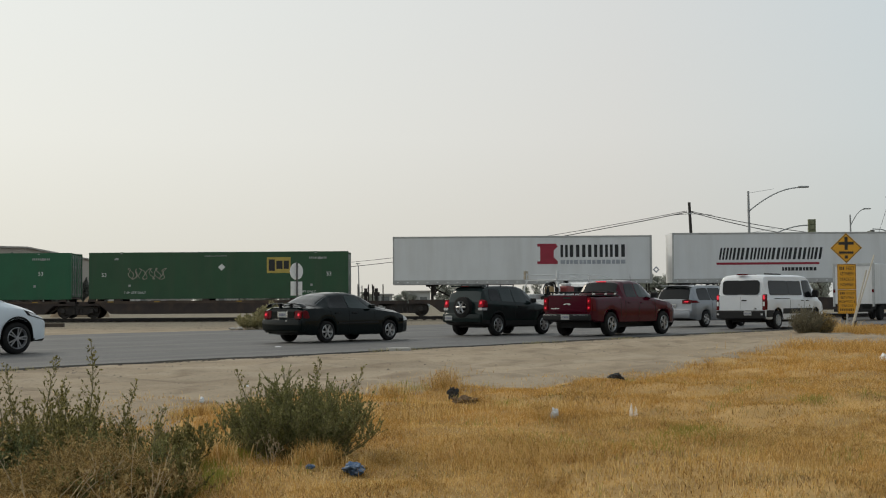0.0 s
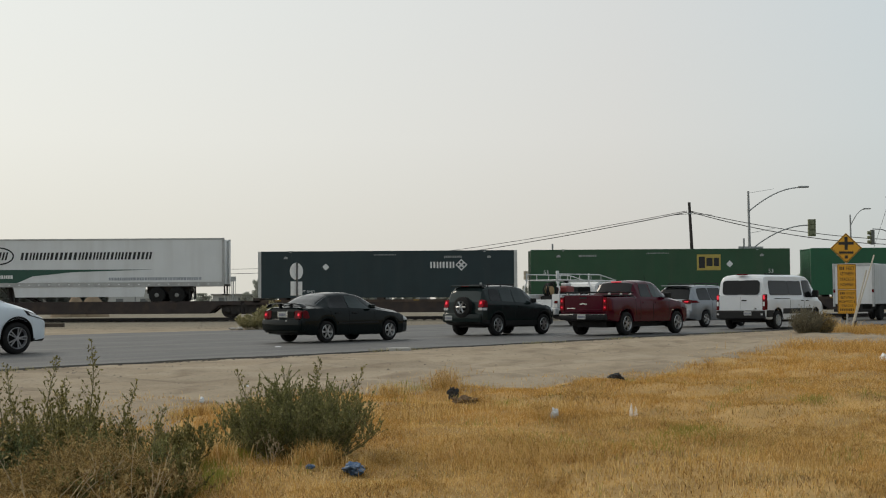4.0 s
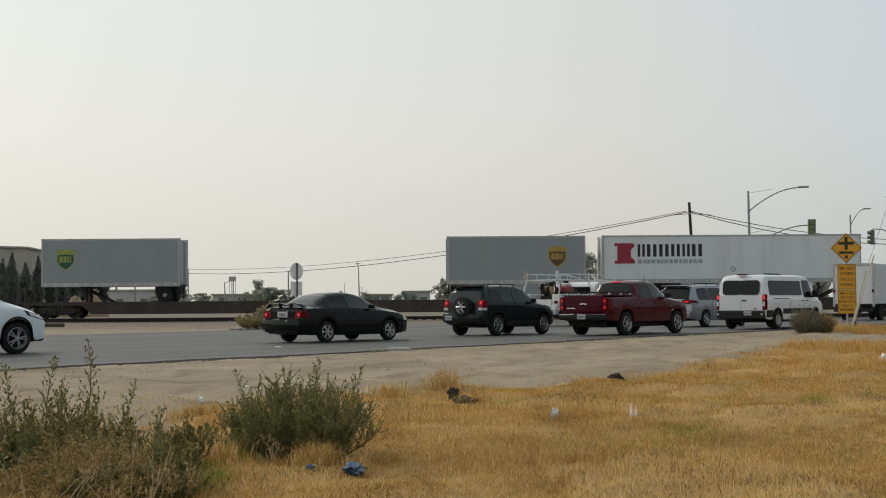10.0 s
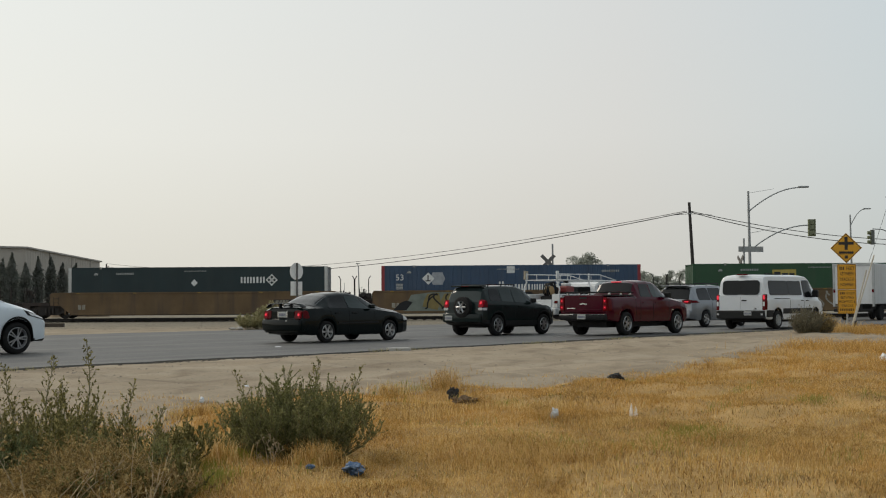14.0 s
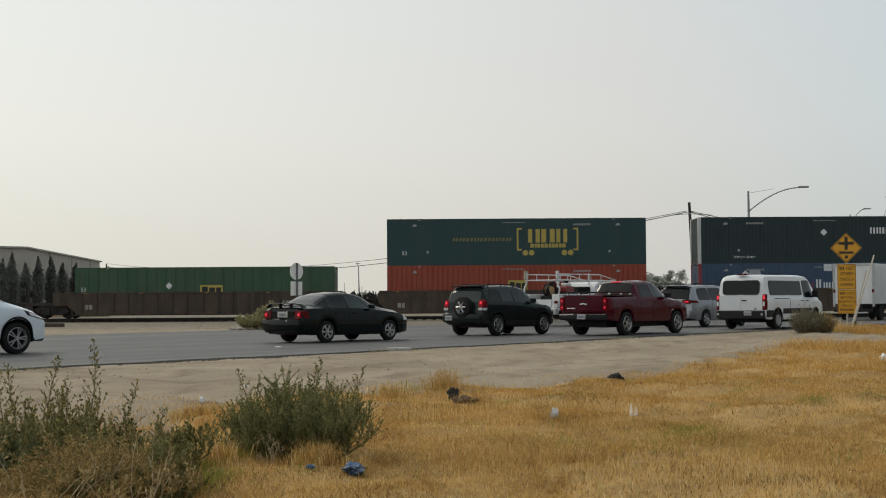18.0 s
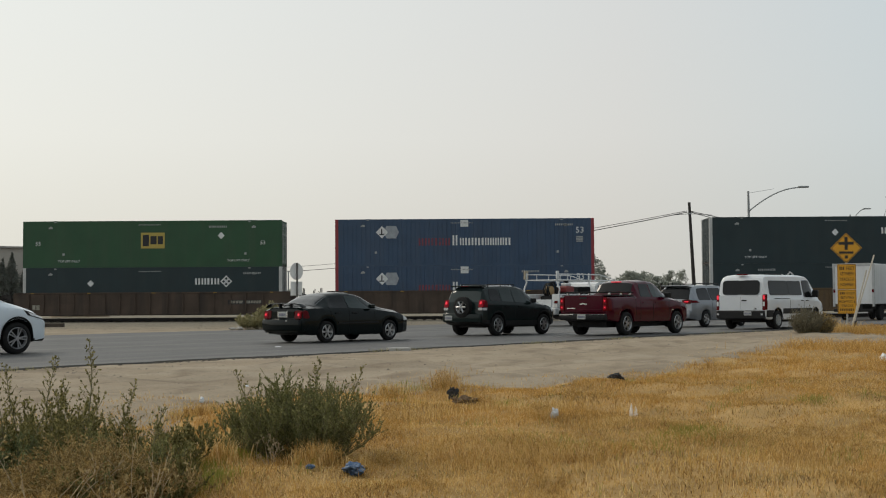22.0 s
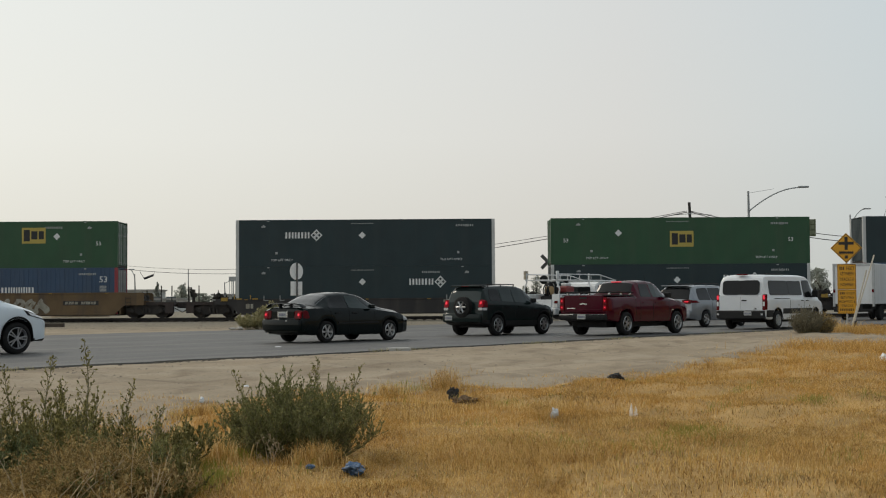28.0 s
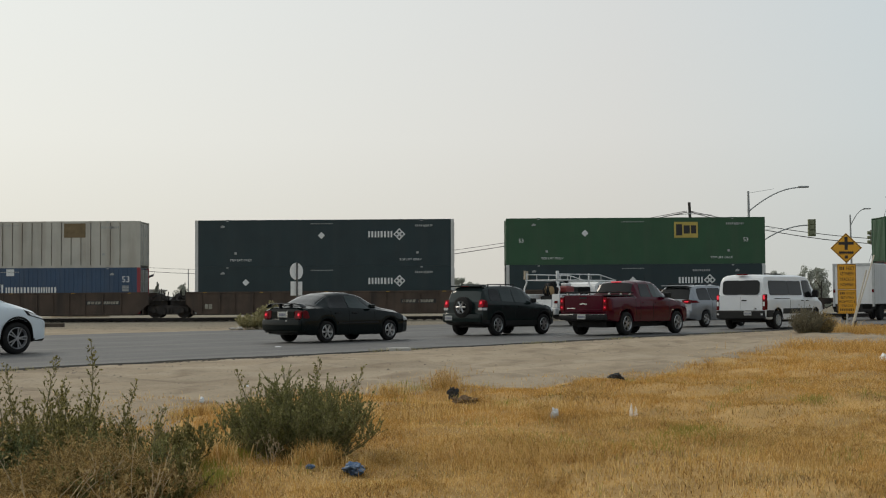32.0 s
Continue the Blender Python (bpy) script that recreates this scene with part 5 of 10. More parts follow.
class Car:
    """A body lofted from sections along its length. x: from the tail to the nose, y: to its left, z: up."""

    def __init__(self, name, label, category, L, w, belt, top, wtop, crease, sill, axles, r, arch, colour, place, heading):
        self.L, self.tw, self.tbelt, self.ttop, self.twtop, self.crease = L, w, belt, top, wtop, crease
        self.sill, self.axles, self.r, self.arch, self.colour = sill, axles, r, arch, colour
        # place: where the rear wheel of the right side stands
        a = radians(heading)
        half = tab(w, axles[0]) - 0.11
        self.track = half
        px = place[0] - math.cos(a) * axles[0] - math.sin(a) * half
        py = place[1] - math.sin(a) * axles[0] + math.cos(a) * half
        self.pose = (px, py, a)
        self.root = thing(name, label, category, at=pose(px, py, 0, 0, 0, heading))

    def zb(self, x):
        z = tab(self.sill, x)
        for ax in self.axles:
            d = self.arch ** 2 - (x - ax) ** 2
            if d > 0:
                z = max(z, self.r + math.sqrt(d))
        return z

    def ring(self, x):
        zb, w, zt, wt, zbelt = self.zb(x), tab(self.tw, x), tab(self.ttop, x), tab(self.twtop, x), tab(self.tbelt, x)
        zbelt = min(zbelt, zt - 0.02)
        zs = min(max(self.crease, zb + 0.04), zbelt - 0.05)
        zb = min(zb, zs - 0.03)
        d = min(0.09, (zt - zbelt) * 0.5)
        wt = min(wt, w * 0.94)
        wb = w * 0.955
        return [(0, zb), (w * 0.90, zb), (w * 0.965, zb + 0.03), (w * 0.99, zb + 0.45 * (zs - zb)), (w, zs), (w * 0.985, zs + 0.7 * (zbelt - zs)), (wb, zbelt),
                (wb + (wt - wb) * 0.55, zbelt + (zt - d - zbelt) * 0.5), (wt, zt - d), (wt * 0.90, zt - d * 0.42), (wt * 0.55, zt - d * 0.1), (0, zt)]

    def stations(self):
        L = self.L
        xs = set(np.round(np.linspace(0, L, 120), 4))
        xs |= set(np.round(np.linspace(0, 0.5, 26), 4)) | set(np.round(np.linspace(L - 0.5, L, 20), 4))
        for t in (self.ttop, self.tbelt, self.tw):
            xs |= {round(p[0], 4) for p in t}
        for ax in self.axles:
            xs |= {round(ax + self.arch * math.sin(q), 4) for q in np.linspace(-1.55, 1.55, 21)}
        return sorted(x for x in xs if 0 <= x <= L)

    def body(self, lower=0, lower_mat=None):
        """Skin, underside and, where lower is given, a band of cladding up to that segment."""
        xs = self.stations()
        rings = [self.ring(x) for x in xs]

        def strip(s0, s1, caps):
            bm = nb()
            for side in (-1, 1):
                grid = [[bm.verts.new((x, side * p[0], p[1])) for p in rg[s0:s1 + 1]] for x, rg in zip(xs, rings)]
                for a, b in zip(grid, grid[1:]):
                    for i in range(s1 - s0):
                        bm.faces.new((a[i], a[i + 1], b[i + 1], b[i]))
                if caps:
                    for g in (grid[0], grid[-1]):
                        c = [bm.verts.new((v.co.x, 0, v.co.z)) for v in g]
                        for i in range(len(g) - 1):
                            bm.faces.new((g[i], g[i + 1], c[i + 1], c[i]))
            bmesh.ops.remove_doubles(bm, verts=bm.verts, dist=0.0008)
            return bm
        part("body", strip(max(1, lower), 11, True), self.colour, self.root, smooth=True)
        part("underbody", strip(0, 1, False), PLASTIC, self.root, smooth=True)
        if lower:
            part("lower_cladding", strip(1, lower, True), lower_mat or PLASTIC, self.root, smooth=True)
        # inner wheel housings and floor keep daylight out from below
        w = tab(self.tw, self.L / 2)
        bm = nb()
        box(bm, 0.45, self.L - 0.35, -w * 0.60, w * 0.60, 0.26, 0.62)
        part("chassis", bm, PLASTIC, self.root)

    def side(self, x, z, off=0.0, sgn=-1):
        rg = self.ring(x)
        ys, zs = [p[0] for p in rg[1:9]], [p[1] for p in rg[1:9]]
        y = float(np.interp(z, zs, ys))
        return (x, sgn * (y + off), z)

    def patch(self, name, x0, x1, z0, z1, material, off=0.008, label="", tilt0=0.0, tilt1=0.0, sides=(-1, 1), n=10, m=5, thick=0.012, rail=None, rnd=0.0):
        """A panel lying on the side. tilt: how far an end leans forward from bottom to top. rail: stay this far under the roof edge. rnd: corner radius."""
        if rnd:
            n, m = 16, 14
        xm = (x0 + x1) / 2
        tall = (min(z1(xm) if callable(z1) else z1, tab(self.ttop, xm) - 0.09 - (rail or 0.0)) - (z0(xm) if callable(z0) else z0))
        for sgn in sides:
            bm = nb()
            g, h = [], []
            for i in range(n + 1):
                ga, ha = [], []
                for j in range(m + 1):
                    v = j / m if not rnd else 0.5 - 0.5 * math.cos(math.pi * j / m)
                    d = min(v, 1 - v) * tall
                    cut = rnd - math.sqrt(max(0.0, rnd ** 2 - (rnd - d) ** 2)) if d < rnd else 0.0
                    x = (x0 + tilt0 * v + cut) * (1 - i / n) + (x1 + tilt1 * v - cut) * i / n
                    za = z0(x) if callable(z0) else z0
                    zc = z1(x) if callable(z1) else z1
                    if rail is not None:
                        zc = min(zc, tab(self.ttop, x) - 0.09 - rail)
                    z = za + max(0.0, zc - za) * v
                    ga.append(bm.verts.new(self.side(x, z, off, sgn)))
                    ha.append(bm.verts.new(self.side(x, z, off - thick, sgn)))
                g.append(ga)
                h.append(ha)
            for i in range(n):
                for j in range(m):
                    bm.faces.new((g[i][j], g[i + 1][j], g[i + 1][j + 1], g[i][j + 1]))
            for i in range(n):
                bm.faces.new((g[i][0], h[i][0], h[i + 1][0], g[i + 1][0]))
                bm.faces.new((g[i][m], g[i + 1][m], h[i + 1][m], h[i][m]))
            for j in range(m):
                bm.faces.new((g[0][j], g[0][j + 1], h[0][j + 1], h[0][j]))
                bm.faces.new((g[n][j], h[n][j], h[n][j + 1], g[n][j + 1]))
            part(name, bm, material, self.root, label, smooth=True)

    def over(self, name, x0, x1, q0, q1, material, off=0.008, n=12, m=14, label=""):
        """A panel on the upper skin (screens): from x0 to x1, across q0 to q1 of the roof's half width at each end."""
        bm = nb()
        g = []
        for i in range(n + 1):
            t = i / n
            x = x0 + (x1 - x0) * t
            q = q0 + (q1 - q0) * t
            rg = self.ring(x)
            ys, zs = [p[0] for p in rg[8:]][::-1], [p[1] for p in rg[8:]][::-1]
            slope = (tab(self.ttop, x + 0.02) - tab(self.ttop, x - 0.02)) / 0.04
            k = 1 / math.sqrt(1 + slope * slope)
            row = []
            for j in range(m + 1):
                y = (-1 + 2 * j / m) * q * ys[-1]
                z = float(np.interp(abs(y), ys, zs))
                row.append(bm.verts.new((x - slope * k * off, y, z + k * off)))
            g.append(row)
        for i in range(n):
            for j in range(m):
                bm.faces.new((g[i][j], g[i + 1][j], g[i + 1][j + 1], g[i][j + 1]))
        part(name, bm, material, self.root, label, smooth=True)

    def tail_panel(self, name, material, x, y0, y1, z0, z1, r, lean=0.0, thick=0.03, label="", parent=None):
        """A round-cornered panel across the tail; lean: how far its top tips forward for each metre of height."""
        bm = nb()
        pts = []
        for cy, cz, a0 in ((y1 - r, z1 - r, 0), (y0 + r, z1 - r, 90), (y0 + r, z0 + r, 180), (y1 - r, z0 + r, 270)):
            for k in range(6):
                a = radians(a0 + k * 18)
                pts.append((cy + r * math.cos(a), cz + r * math.sin(a)))
        a = [bm.verts.new((x + lean * (z - z0), y, z)) for y, z in pts]
        b = [bm.verts.new((x + thick + lean * (z - z0), y, z)) for y, z in pts]
        bm.faces.new(a)
        bm.faces.new(b[::-1])
        for i in range(len(pts)):
            j = (i + 1) % len(pts)
            bm.faces.new((a[j], a[i], b[i], b[j]))
        return part(name, bm, material, parent or self.root, label)

    def wheels(self, rim_r, spokes, width=0.2, rim=None, twin=False):
        made = []
        for ax in self.axles:
            for sgn in (-1, 1):
                r = self.r

                def tyre(bm):
                    lathe(bm, [(-width / 2 + 0.02, rim_r - 0.01), (-width / 2, rim_r + 0.02), (-width / 2, r - 0.05), (-width / 2 + 0.03, r - 0.008), (-width / 2 + 0.06, r), (width / 2 - 0.06, r), (width / 2 - 0.03, r - 0.008), (width / 2, r - 0.05), (width / 2, rim_r)], "Y", 32, caps=False)
                w = new("wheel")
                w.parent = self.root
                w.matrix_basis = pose(ax, sgn * self.track, r, 0, 0, 0 if sgn < 0 else 180)
                key = f"{self.root.name}{r}"
                part("tyre", shared(f"tyre|{key}", tyre, RUBBER, True), None, w)

                def rimm(bm):
                    lathe(bm, [(-width / 2 + 0.010, rim_r), (-width / 2 - 0.004, rim_r - 0.012), (-width / 2 + 0.03, rim_r - 0.03), (-width / 2 + 0.09, rim_r - 0.04)], "Y", 32, caps=False)
                    for i in range(spokes * (2 if twin else 1)):
                        a = 2 * math.pi * i / spokes if not twin else 2 * math.pi * (i // 2) / spokes + (0.17 if i % 2 else -0.17)
                        ca, sa = math.cos(a), math.sin(a)
                        hw = rim_r * (0.75 / spokes if not twin else 0.05)
                        v = []
                        for rr, ww, yy in ((0.03, hw * 0.8, -width / 2 + 0.012), (rim_r * 0.96, hw * 1.15, -width / 2 + 0.008)):
                            for t in (-1, 1):
                                v.append((rr * ca - t * ww * sa, yy, rr * sa + t * ww * ca))
                        f = [bm.verts.new(p) for p in v] + [bm.verts.new((p[0], p[1] + 0.03, p[2])) for p in v]
                        for q in ((0, 1, 3, 2), (4, 6, 7, 5), (0, 2, 6, 4), (1, 5, 7, 3)):
                            bm.faces.new([f[k] for k in q])
                    lathe(bm, [(-width / 2 - 0.002, 0.0301), (-width / 2, 0.05), (-width / 2 + 0.03, 0.055)], "Y", 14)
                part("rim", shared(f"rim|{key}", rimm, rim or ALLOY, True), None, w)

                def disc(bm):
                    lathe(bm, [(-width / 2 + 0.07, rim_r - 0.02), (-width / 2 + 0.075, rim_r - 0.02)], "Y", 24)
                part("brake_disc", shared(f"disc|{key}", disc, WHEEL_GAP), None, w)
                made.append((w, ax, sgn * self.track, r))
        return made

    def plate(self, x, y, z, w=0.31, h=0.155):
        p = boxes("number_plate", PLATE, self.root, (x - 0.012, x, y - w / 2, y + w / 2, z, z + h), bevel=0.004, label="white number plate with plain bars")
        bm = nb()
        for i in range(6):
            box(bm, x - 0.016, x - 0.012, y - w * 0.42 + i * w * 0.145, y - w * 0.42 + i * w * 0.145 + w * 0.1, z + h * 0.25, z + h * 0.7)
        part("plate_bars", bm, PLATE_INK, p)

    def mirror(self, x, z, w=0.2, h=0.14, material=None):
        for sgn in (-1, 1):
            xx, yy, zz = self.side(x, z, 0.02, sgn)
            bm = nb()
            y0, y1 = sorted((yy, yy + sgn * w))
            box(bm, xx - 0.05, xx + 0.10, y0, y1, z, z + h, 0.035)
            part("door_mirror", bm, material or self.colour, self.root)

    def seam(self, x, z0, z1, sides=(-1, 1), lean=0.0):
        for sgn in sides:
            bm = nb()
            pts = [self.side(x + lean * k / 8, z0 + (z1 - z0) * k / 8, 0.003, sgn) for k in range(9)]
            for a, b in zip(pts, pts[1:]):
                rod(bm, a, b, 0.005, 4)
            part("door_gap", bm, PLASTIC, self.root)


HEAD = 49.0


def sedan():
    c = Car("sedan", "black-green four-door sedan with a rear spoiler, waiting on the road", "car", 4.51,
            [(0, 0.70), (0.06, 0.78), (0.2, 0.83), (0.5, 0.852), (3.7, 0.855), (4.1, 0.81), (4.38, 0.70), (4.51, 0.56)],
            [(0, 0.60), (0.07, 0.66), (0.10, 0.88), (0.3, 0.95), (0.9, 0.955), (2.2, 0.93), (3.0, 0.89), (3.9, 0.80), (4.35, 0.67), (4.51, 0.55)],
            [(0, 0.62), (0.07, 0.68), (0.11, 0.95), (0.2, 0.99), (0.50, 1.02), (0.57, 1.04), (0.86, 1.20), (1.12, 1.315), (1.40, 1.38), (1.75, 1.41), (2.1, 1.405), (2.36, 1.37), (2.6, 1.29), (3.15, 1.02), (3.3, 0.98), (3.9, 0.895), (4.3, 0.78), (4.45, 0.68), (4.51, 0.60)],
            [(0, 0.60), (0.3, 0.68), (0.57, 0.67), (0.9, 0.61), (1.25, 0.555), (2.4, 0.555), (2.85, 0.61), (3.2, 0.70), (4.2, 0.62), (4.51, 0.45)],
            0.60, [(0, 0.30), (0.3, 0.24), (0.7, 0.20), (3.8, 0.19), (4.51, 0.25)], (0.98, 3.515), 0.305, 0.345, paint("black_green_paint", (0.003, 0.0065, 0.0066)), (-3.29, 37.83), HEAD)
    c.body()
    belt = lambda x: tab(c.tbelt, x) + 0.015
    c.patch("window", 1.02, 1.80, belt, 1.5, TINT, tilt0=0.22, rail=0.012, rnd=0.07)
    c.patch("window", 1.85, 2.74, belt, 1.5, SIDE_GLASS, tilt1=-0.44, rail=0.012, rnd=0.05)
    c.over("rear_window", 0.60, 1.20, 1.0, 0.96, GLASS_CAR)
    c.over("windscreen", 2.42, 3.12, 0.98, 1.0, GLASS_CAR)
    c.seam(1.825, 0.26, 0.93)
    c.seam(2.86, 0.26, 0.88)
    c.seam(1.18, 0.66, 0.93, lean=-0.12)
    c.patch("side_moulding", 1.4, 3.0, 0.52, 0.57, PLASTIC, off=0.012)
    c.patch("door_handle", 1.28, 1.46, 0.80, 0.83, PLASTIC, off=0.03, thick=0.03)
    c.patch("door_handle", 1.95, 2.13, 0.80, 0.83, PLASTIC, off=0.03, thick=0.03)
    c.mirror(2.66, 0.94, 0.17, 0.12)
    # tail: bumper step, lamps, plate panel, spoiler
    bm = nb()
    box(bm, -0.05, 0.16, -0.76, 0.76, 0.34, 0.66, 0.06)
    part("rear_bumper", bm, c.colour, c.root, smooth=True)
    c.patch("bumper_corner", 0.05, 0.60, 0.34, 0.64, c.colour, off=0.02, thick=0.03)
    for sgn in (-1, 1):
        y0, y1 = sorted((sgn * 0.48, sgn * 0.76))
        c.tail_panel("tail_lamp", LAMP_RED, 0.05, y0, y1, 0.67, 0.90, 0.06, 0.10, 0.10)
        c.tail_panel("brake_lamp", LAMP_DIM, 0.035, min(sgn * 0.60, sgn * 0.74), max(sgn * 0.60, sgn * 0.74), 0.70, 0.86, 0.05, 0.10, 0.03, "dimly lit red brake lamp")
        c.tail_panel("brake_lamp", LAMP_LIT, 0.022, min(sgn * 0.63, sgn * 0.70), max(sgn * 0.63, sgn * 0.70), 0.75, 0.82, 0.034, 0.10, 0.03, "lit red brake lamp")
    c.patch("tail_lamp", 0.10, 0.30, 0.68, 0.90, LAMP_RED, off=0.012, tilt1=-0.07, rnd=0.05)
    boxes("plate_panel", c.colour, c.root, (0.06, 0.09, -0.46, 0.46, 0.70, 0.87))
    c.plate(0.055, 0.0, 0.71)
    boxes("plate_frame", CHROME, c.root, (0.05, 0.07, -0.20, -0.165, 0.70, 0.88), (0.05, 0.07, 0.165, 0.20, 0.70, 0.88))
    bm = nb()
    arch = [(y, 1.085 - 0.10 * max(0.0, (abs(y) - 0.50) / 0.22) ** 1.8) for y in np.linspace(-0.72, 0.72, 25)]
    rows = []
    for y, z in arch:
        rows.append([bm.verts.new((xx, y, z + dz)) for xx, dz in ((0.08, 0.0), (0.10, 0.018), (0.25, 0.022), (0.29, 0.010), (0.25, -0.008), (0.11, -0.014))])
    for a, b in zip(rows, rows[1:]):
        for i in range(6):
            bm.faces.new((a[i], a[(i + 1) % 6], b[(i + 1) % 6], b[i]))
    bm.faces.new(rows[0][::-1])
    bm.faces.new(rows[-1])
    part("spoiler_blade", bm, c.colour, c.root, smooth=True)
    for y in (-0.22, 0.22):
        boxes("spoiler_leg", c.colour, c.root, (0.14, 0.22, y - 0.03, y + 0.03, 0.96, 1.08), bevel=0.01)
    boxes("fog_lamp", LAMP_CLEAR, c.root, (-0.056, -0.04, -0.30, -0.24, 0.60, 0.64), label="small clear lamp")
    c.patch("head_lamp", 4.12, 4.40, 0.58, 0.70, LAMP_CLEAR, off=0.012)
    bm = nb()
    rod(bm, (-0.04, 0.5, 0.27), (0.3, 0.5, 0.27), 0.03, 10)
    part("exhaust_pipe", bm, CHROME, c.root)
    c.wheels(0.205, 6, 0.195)


def small_suv():
    c = Car("compact_suv", "dark green compact SUV with a rear spare wheel, waiting", "car", 4.10,
            [(0, 0.76), (0.05, 0.82), (0.25, 0.865), (3.4, 0.8675), (3.8, 0.82), (4.0, 0.72), (4.10, 0.56)],
            [(0, 0.66), (0.05, 0.72), (0.07, 1.02), (0.3, 1.13), (1.0, 1.10), (2.0, 1.06), (2.9, 1.02), (3.5, 0.97), (3.9, 0.85), (4.1, 0.66)],
            [(0, 0.68), (0.05, 0.75), (0.08, 1.08), (0.22, 1.45), (0.34, 1.60), (0.6, 1.635), (1.6, 1.655), (2.1, 1.64), (2.4, 1.57), (3.05, 1.13), (3.2, 1.10), (3.75, 1.0), (3.98, 0.86), (4.1, 0.70)],
            [(0, 0.72), (0.08, 0.74), (0.35, 0.62), (0.6, 0.62), (2.3, 0.62), (3.1, 0.72), (3.8, 0.62), (4.1, 0.45)],
            0.72, [(0, 0.42), (0.3, 0.34), (0.6, 0.30), (3.5, 0.28), (4.1, 0.34)], (0.80, 3.29), 0.345, 0.395, paint("dark_green_paint", (0.012, 0.0195, 0.0185)), (1.71, 44.31), HEAD)
    c.body(3, PLASTIC)
    belt = lambda x: tab(c.tbelt, x) + 0.02
    c.patch("quarter_window", 0.44, 0.98, belt, 1.6, TINT, tilt0=0.10, tilt1=0.03, rail=0.03, rnd=0.06)
    c.patch("window", 1.05, 1.66, belt, 1.6, SIDE_GLASS, tilt0=0.03, rail=0.03, rnd=0.04)
    c.patch("window", 1.73, 2.66, belt, 1.6, SIDE_GLASS, tilt1=-0.44, rail=0.03, rnd=0.04)
    c.over("rear_window", 0.09, 0.31, 0.92, 0.96, SIDE_GLASS)
    c.over("windscreen", 2.46, 3.02, 0.96, 0.98, GLASS_CAR)
    for x in (1.02, 1.695, 2.70):
        c.seam(x, 0.42, 1.04)
    c.patch("door_handle", 1.15, 1.32, 0.93, 0.96, c.colour, off=0.03, thick=0.03)
    c.patch("door_handle", 1.86, 2.03, 0.93, 0.96, c.colour, off=0.03, thick=0.03)
    c.mirror(2.58, 1.06, 0.18, 0.15, PLASTIC)
    c.patch("wheel_flare", 0.36, 1.24, lambda x: c.zb(x), lambda x: c.zb(x) + 0.07, PLASTIC, off=0.02, n=24)
    c.patch("wheel_flare", 2.85, 3.73, lambda x: c.zb(x), lambda x: c.zb(x) + 0.07, PLASTIC, off=0.02, n=24)
    bm = nb()
    box(bm, -0.08, 0.12, -0.80, 0.80, 0.44, 0.72, 0.05)
    part("rear_bumper", bm, c.colour, c.root, smooth=True)
    for sgn in (-1, 1):
        y0, y1 = sorted((sgn * 0.64, sgn * 0.82))
        c.tail_panel("tail_lamp", LAMP_DIM, 0.035, y0, y1, 0.92, 1.17, 0.05, 0.25, 0.10, "dimly lit red tail lamp")
        c.tail_panel("brake_lamp", LAMP_LIT, 0.04, y0 + 0.05, y1 - 0.05, 1.02, 1.12, 0.035, 0.25, 0.02, "lit red brake lamp")
        c.tail_panel("reversing_lamp", LAMP_CLEAR, 0.02, y0, y1, 0.83, 0.915, 0.03, 0.0, 0.10, "clear lamp lens")
    c.patch("tail_lamp", 0.10, 0.26, 0.92, 1.15, LAMP_RED, off=0.012, rnd=0.04)
    c.patch("reversing_lamp", 0.08, 0.22, 0.83, 0.91, LAMP_CLEAR, off=0.012)
    # spare wheel on the tailgate
    sp = new("spare_wheel")
    sp.parent = c.root
    sp.matrix_basis = pose(-0.02, -0.04, 0.93, 0, 0, -90)
    bm = nb()
    lathe(bm, [(-0.04, 0.05), (-0.05, 0.19), (-0.11, 0.21), (-0.11, 0.28), (-0.08, 0.34), (0.08, 0.34), (0.11, 0.28), (0.11, 0.05)], "Y", 32)
    part("tyre", bm, RUBBER, sp, smooth=True)
    bm = nb()
    lathe(bm, [(-0.10, 0.215), (-0.112, 0.21), (-0.08, 0.185), (-0.06, 0.18)], "Y", 28, caps=False)
    for i in range(6):
        a = i * math.pi / 3
        rod(bm, (0.03 * math.cos(a), -0.10, 0.03 * math.sin(a)), (0.19 * math.cos(a), -0.095, 0.19 * math.sin(a)), 0.034, 6)
    lathe(bm, [(-0.115, 0.02), (-0.11, 0.05), (-0.07, 0.06)], "Y", 14)
    part("rim", bm, ALLOY, sp, smooth=True)
    c.plate(-0.082, 0.52, 0.50)
    boxes("roof_spoiler", c.colour, c.root, (0.15, 0.48, -0.62, 0.62, 1.592, 1.64), bevel=0.016)
    boxes("brake_lamp", LAMP_RED, c.root, (0.144, 0.16, -0.16, 0.16, 1.603, 1.625), bevel=0.003)
    for y in (-0.56, 0.56):
        bm = nb()
        rod(bm, (0.62, y, 1.672), (2.0, y, 1.672), 0.016, 8)
        for x in (0.64, 1.3, 1.98):
            rod(bm, (x, y, 1.60), (x, y, 1.672), 0.02, 6)
        part("roof_rail", bm, PLASTIC, c.root)
    boxes("rear_wiper", PLASTIC, c.root, (0.06, 0.10, -0.3, 0.25, 1.10, 1.12))
    c.patch("head_lamp", 3.72, 3.98, 0.76, 0.90, LAMP_CLEAR, off=0.012)
    c.wheels(0.225, 6, 0.22)


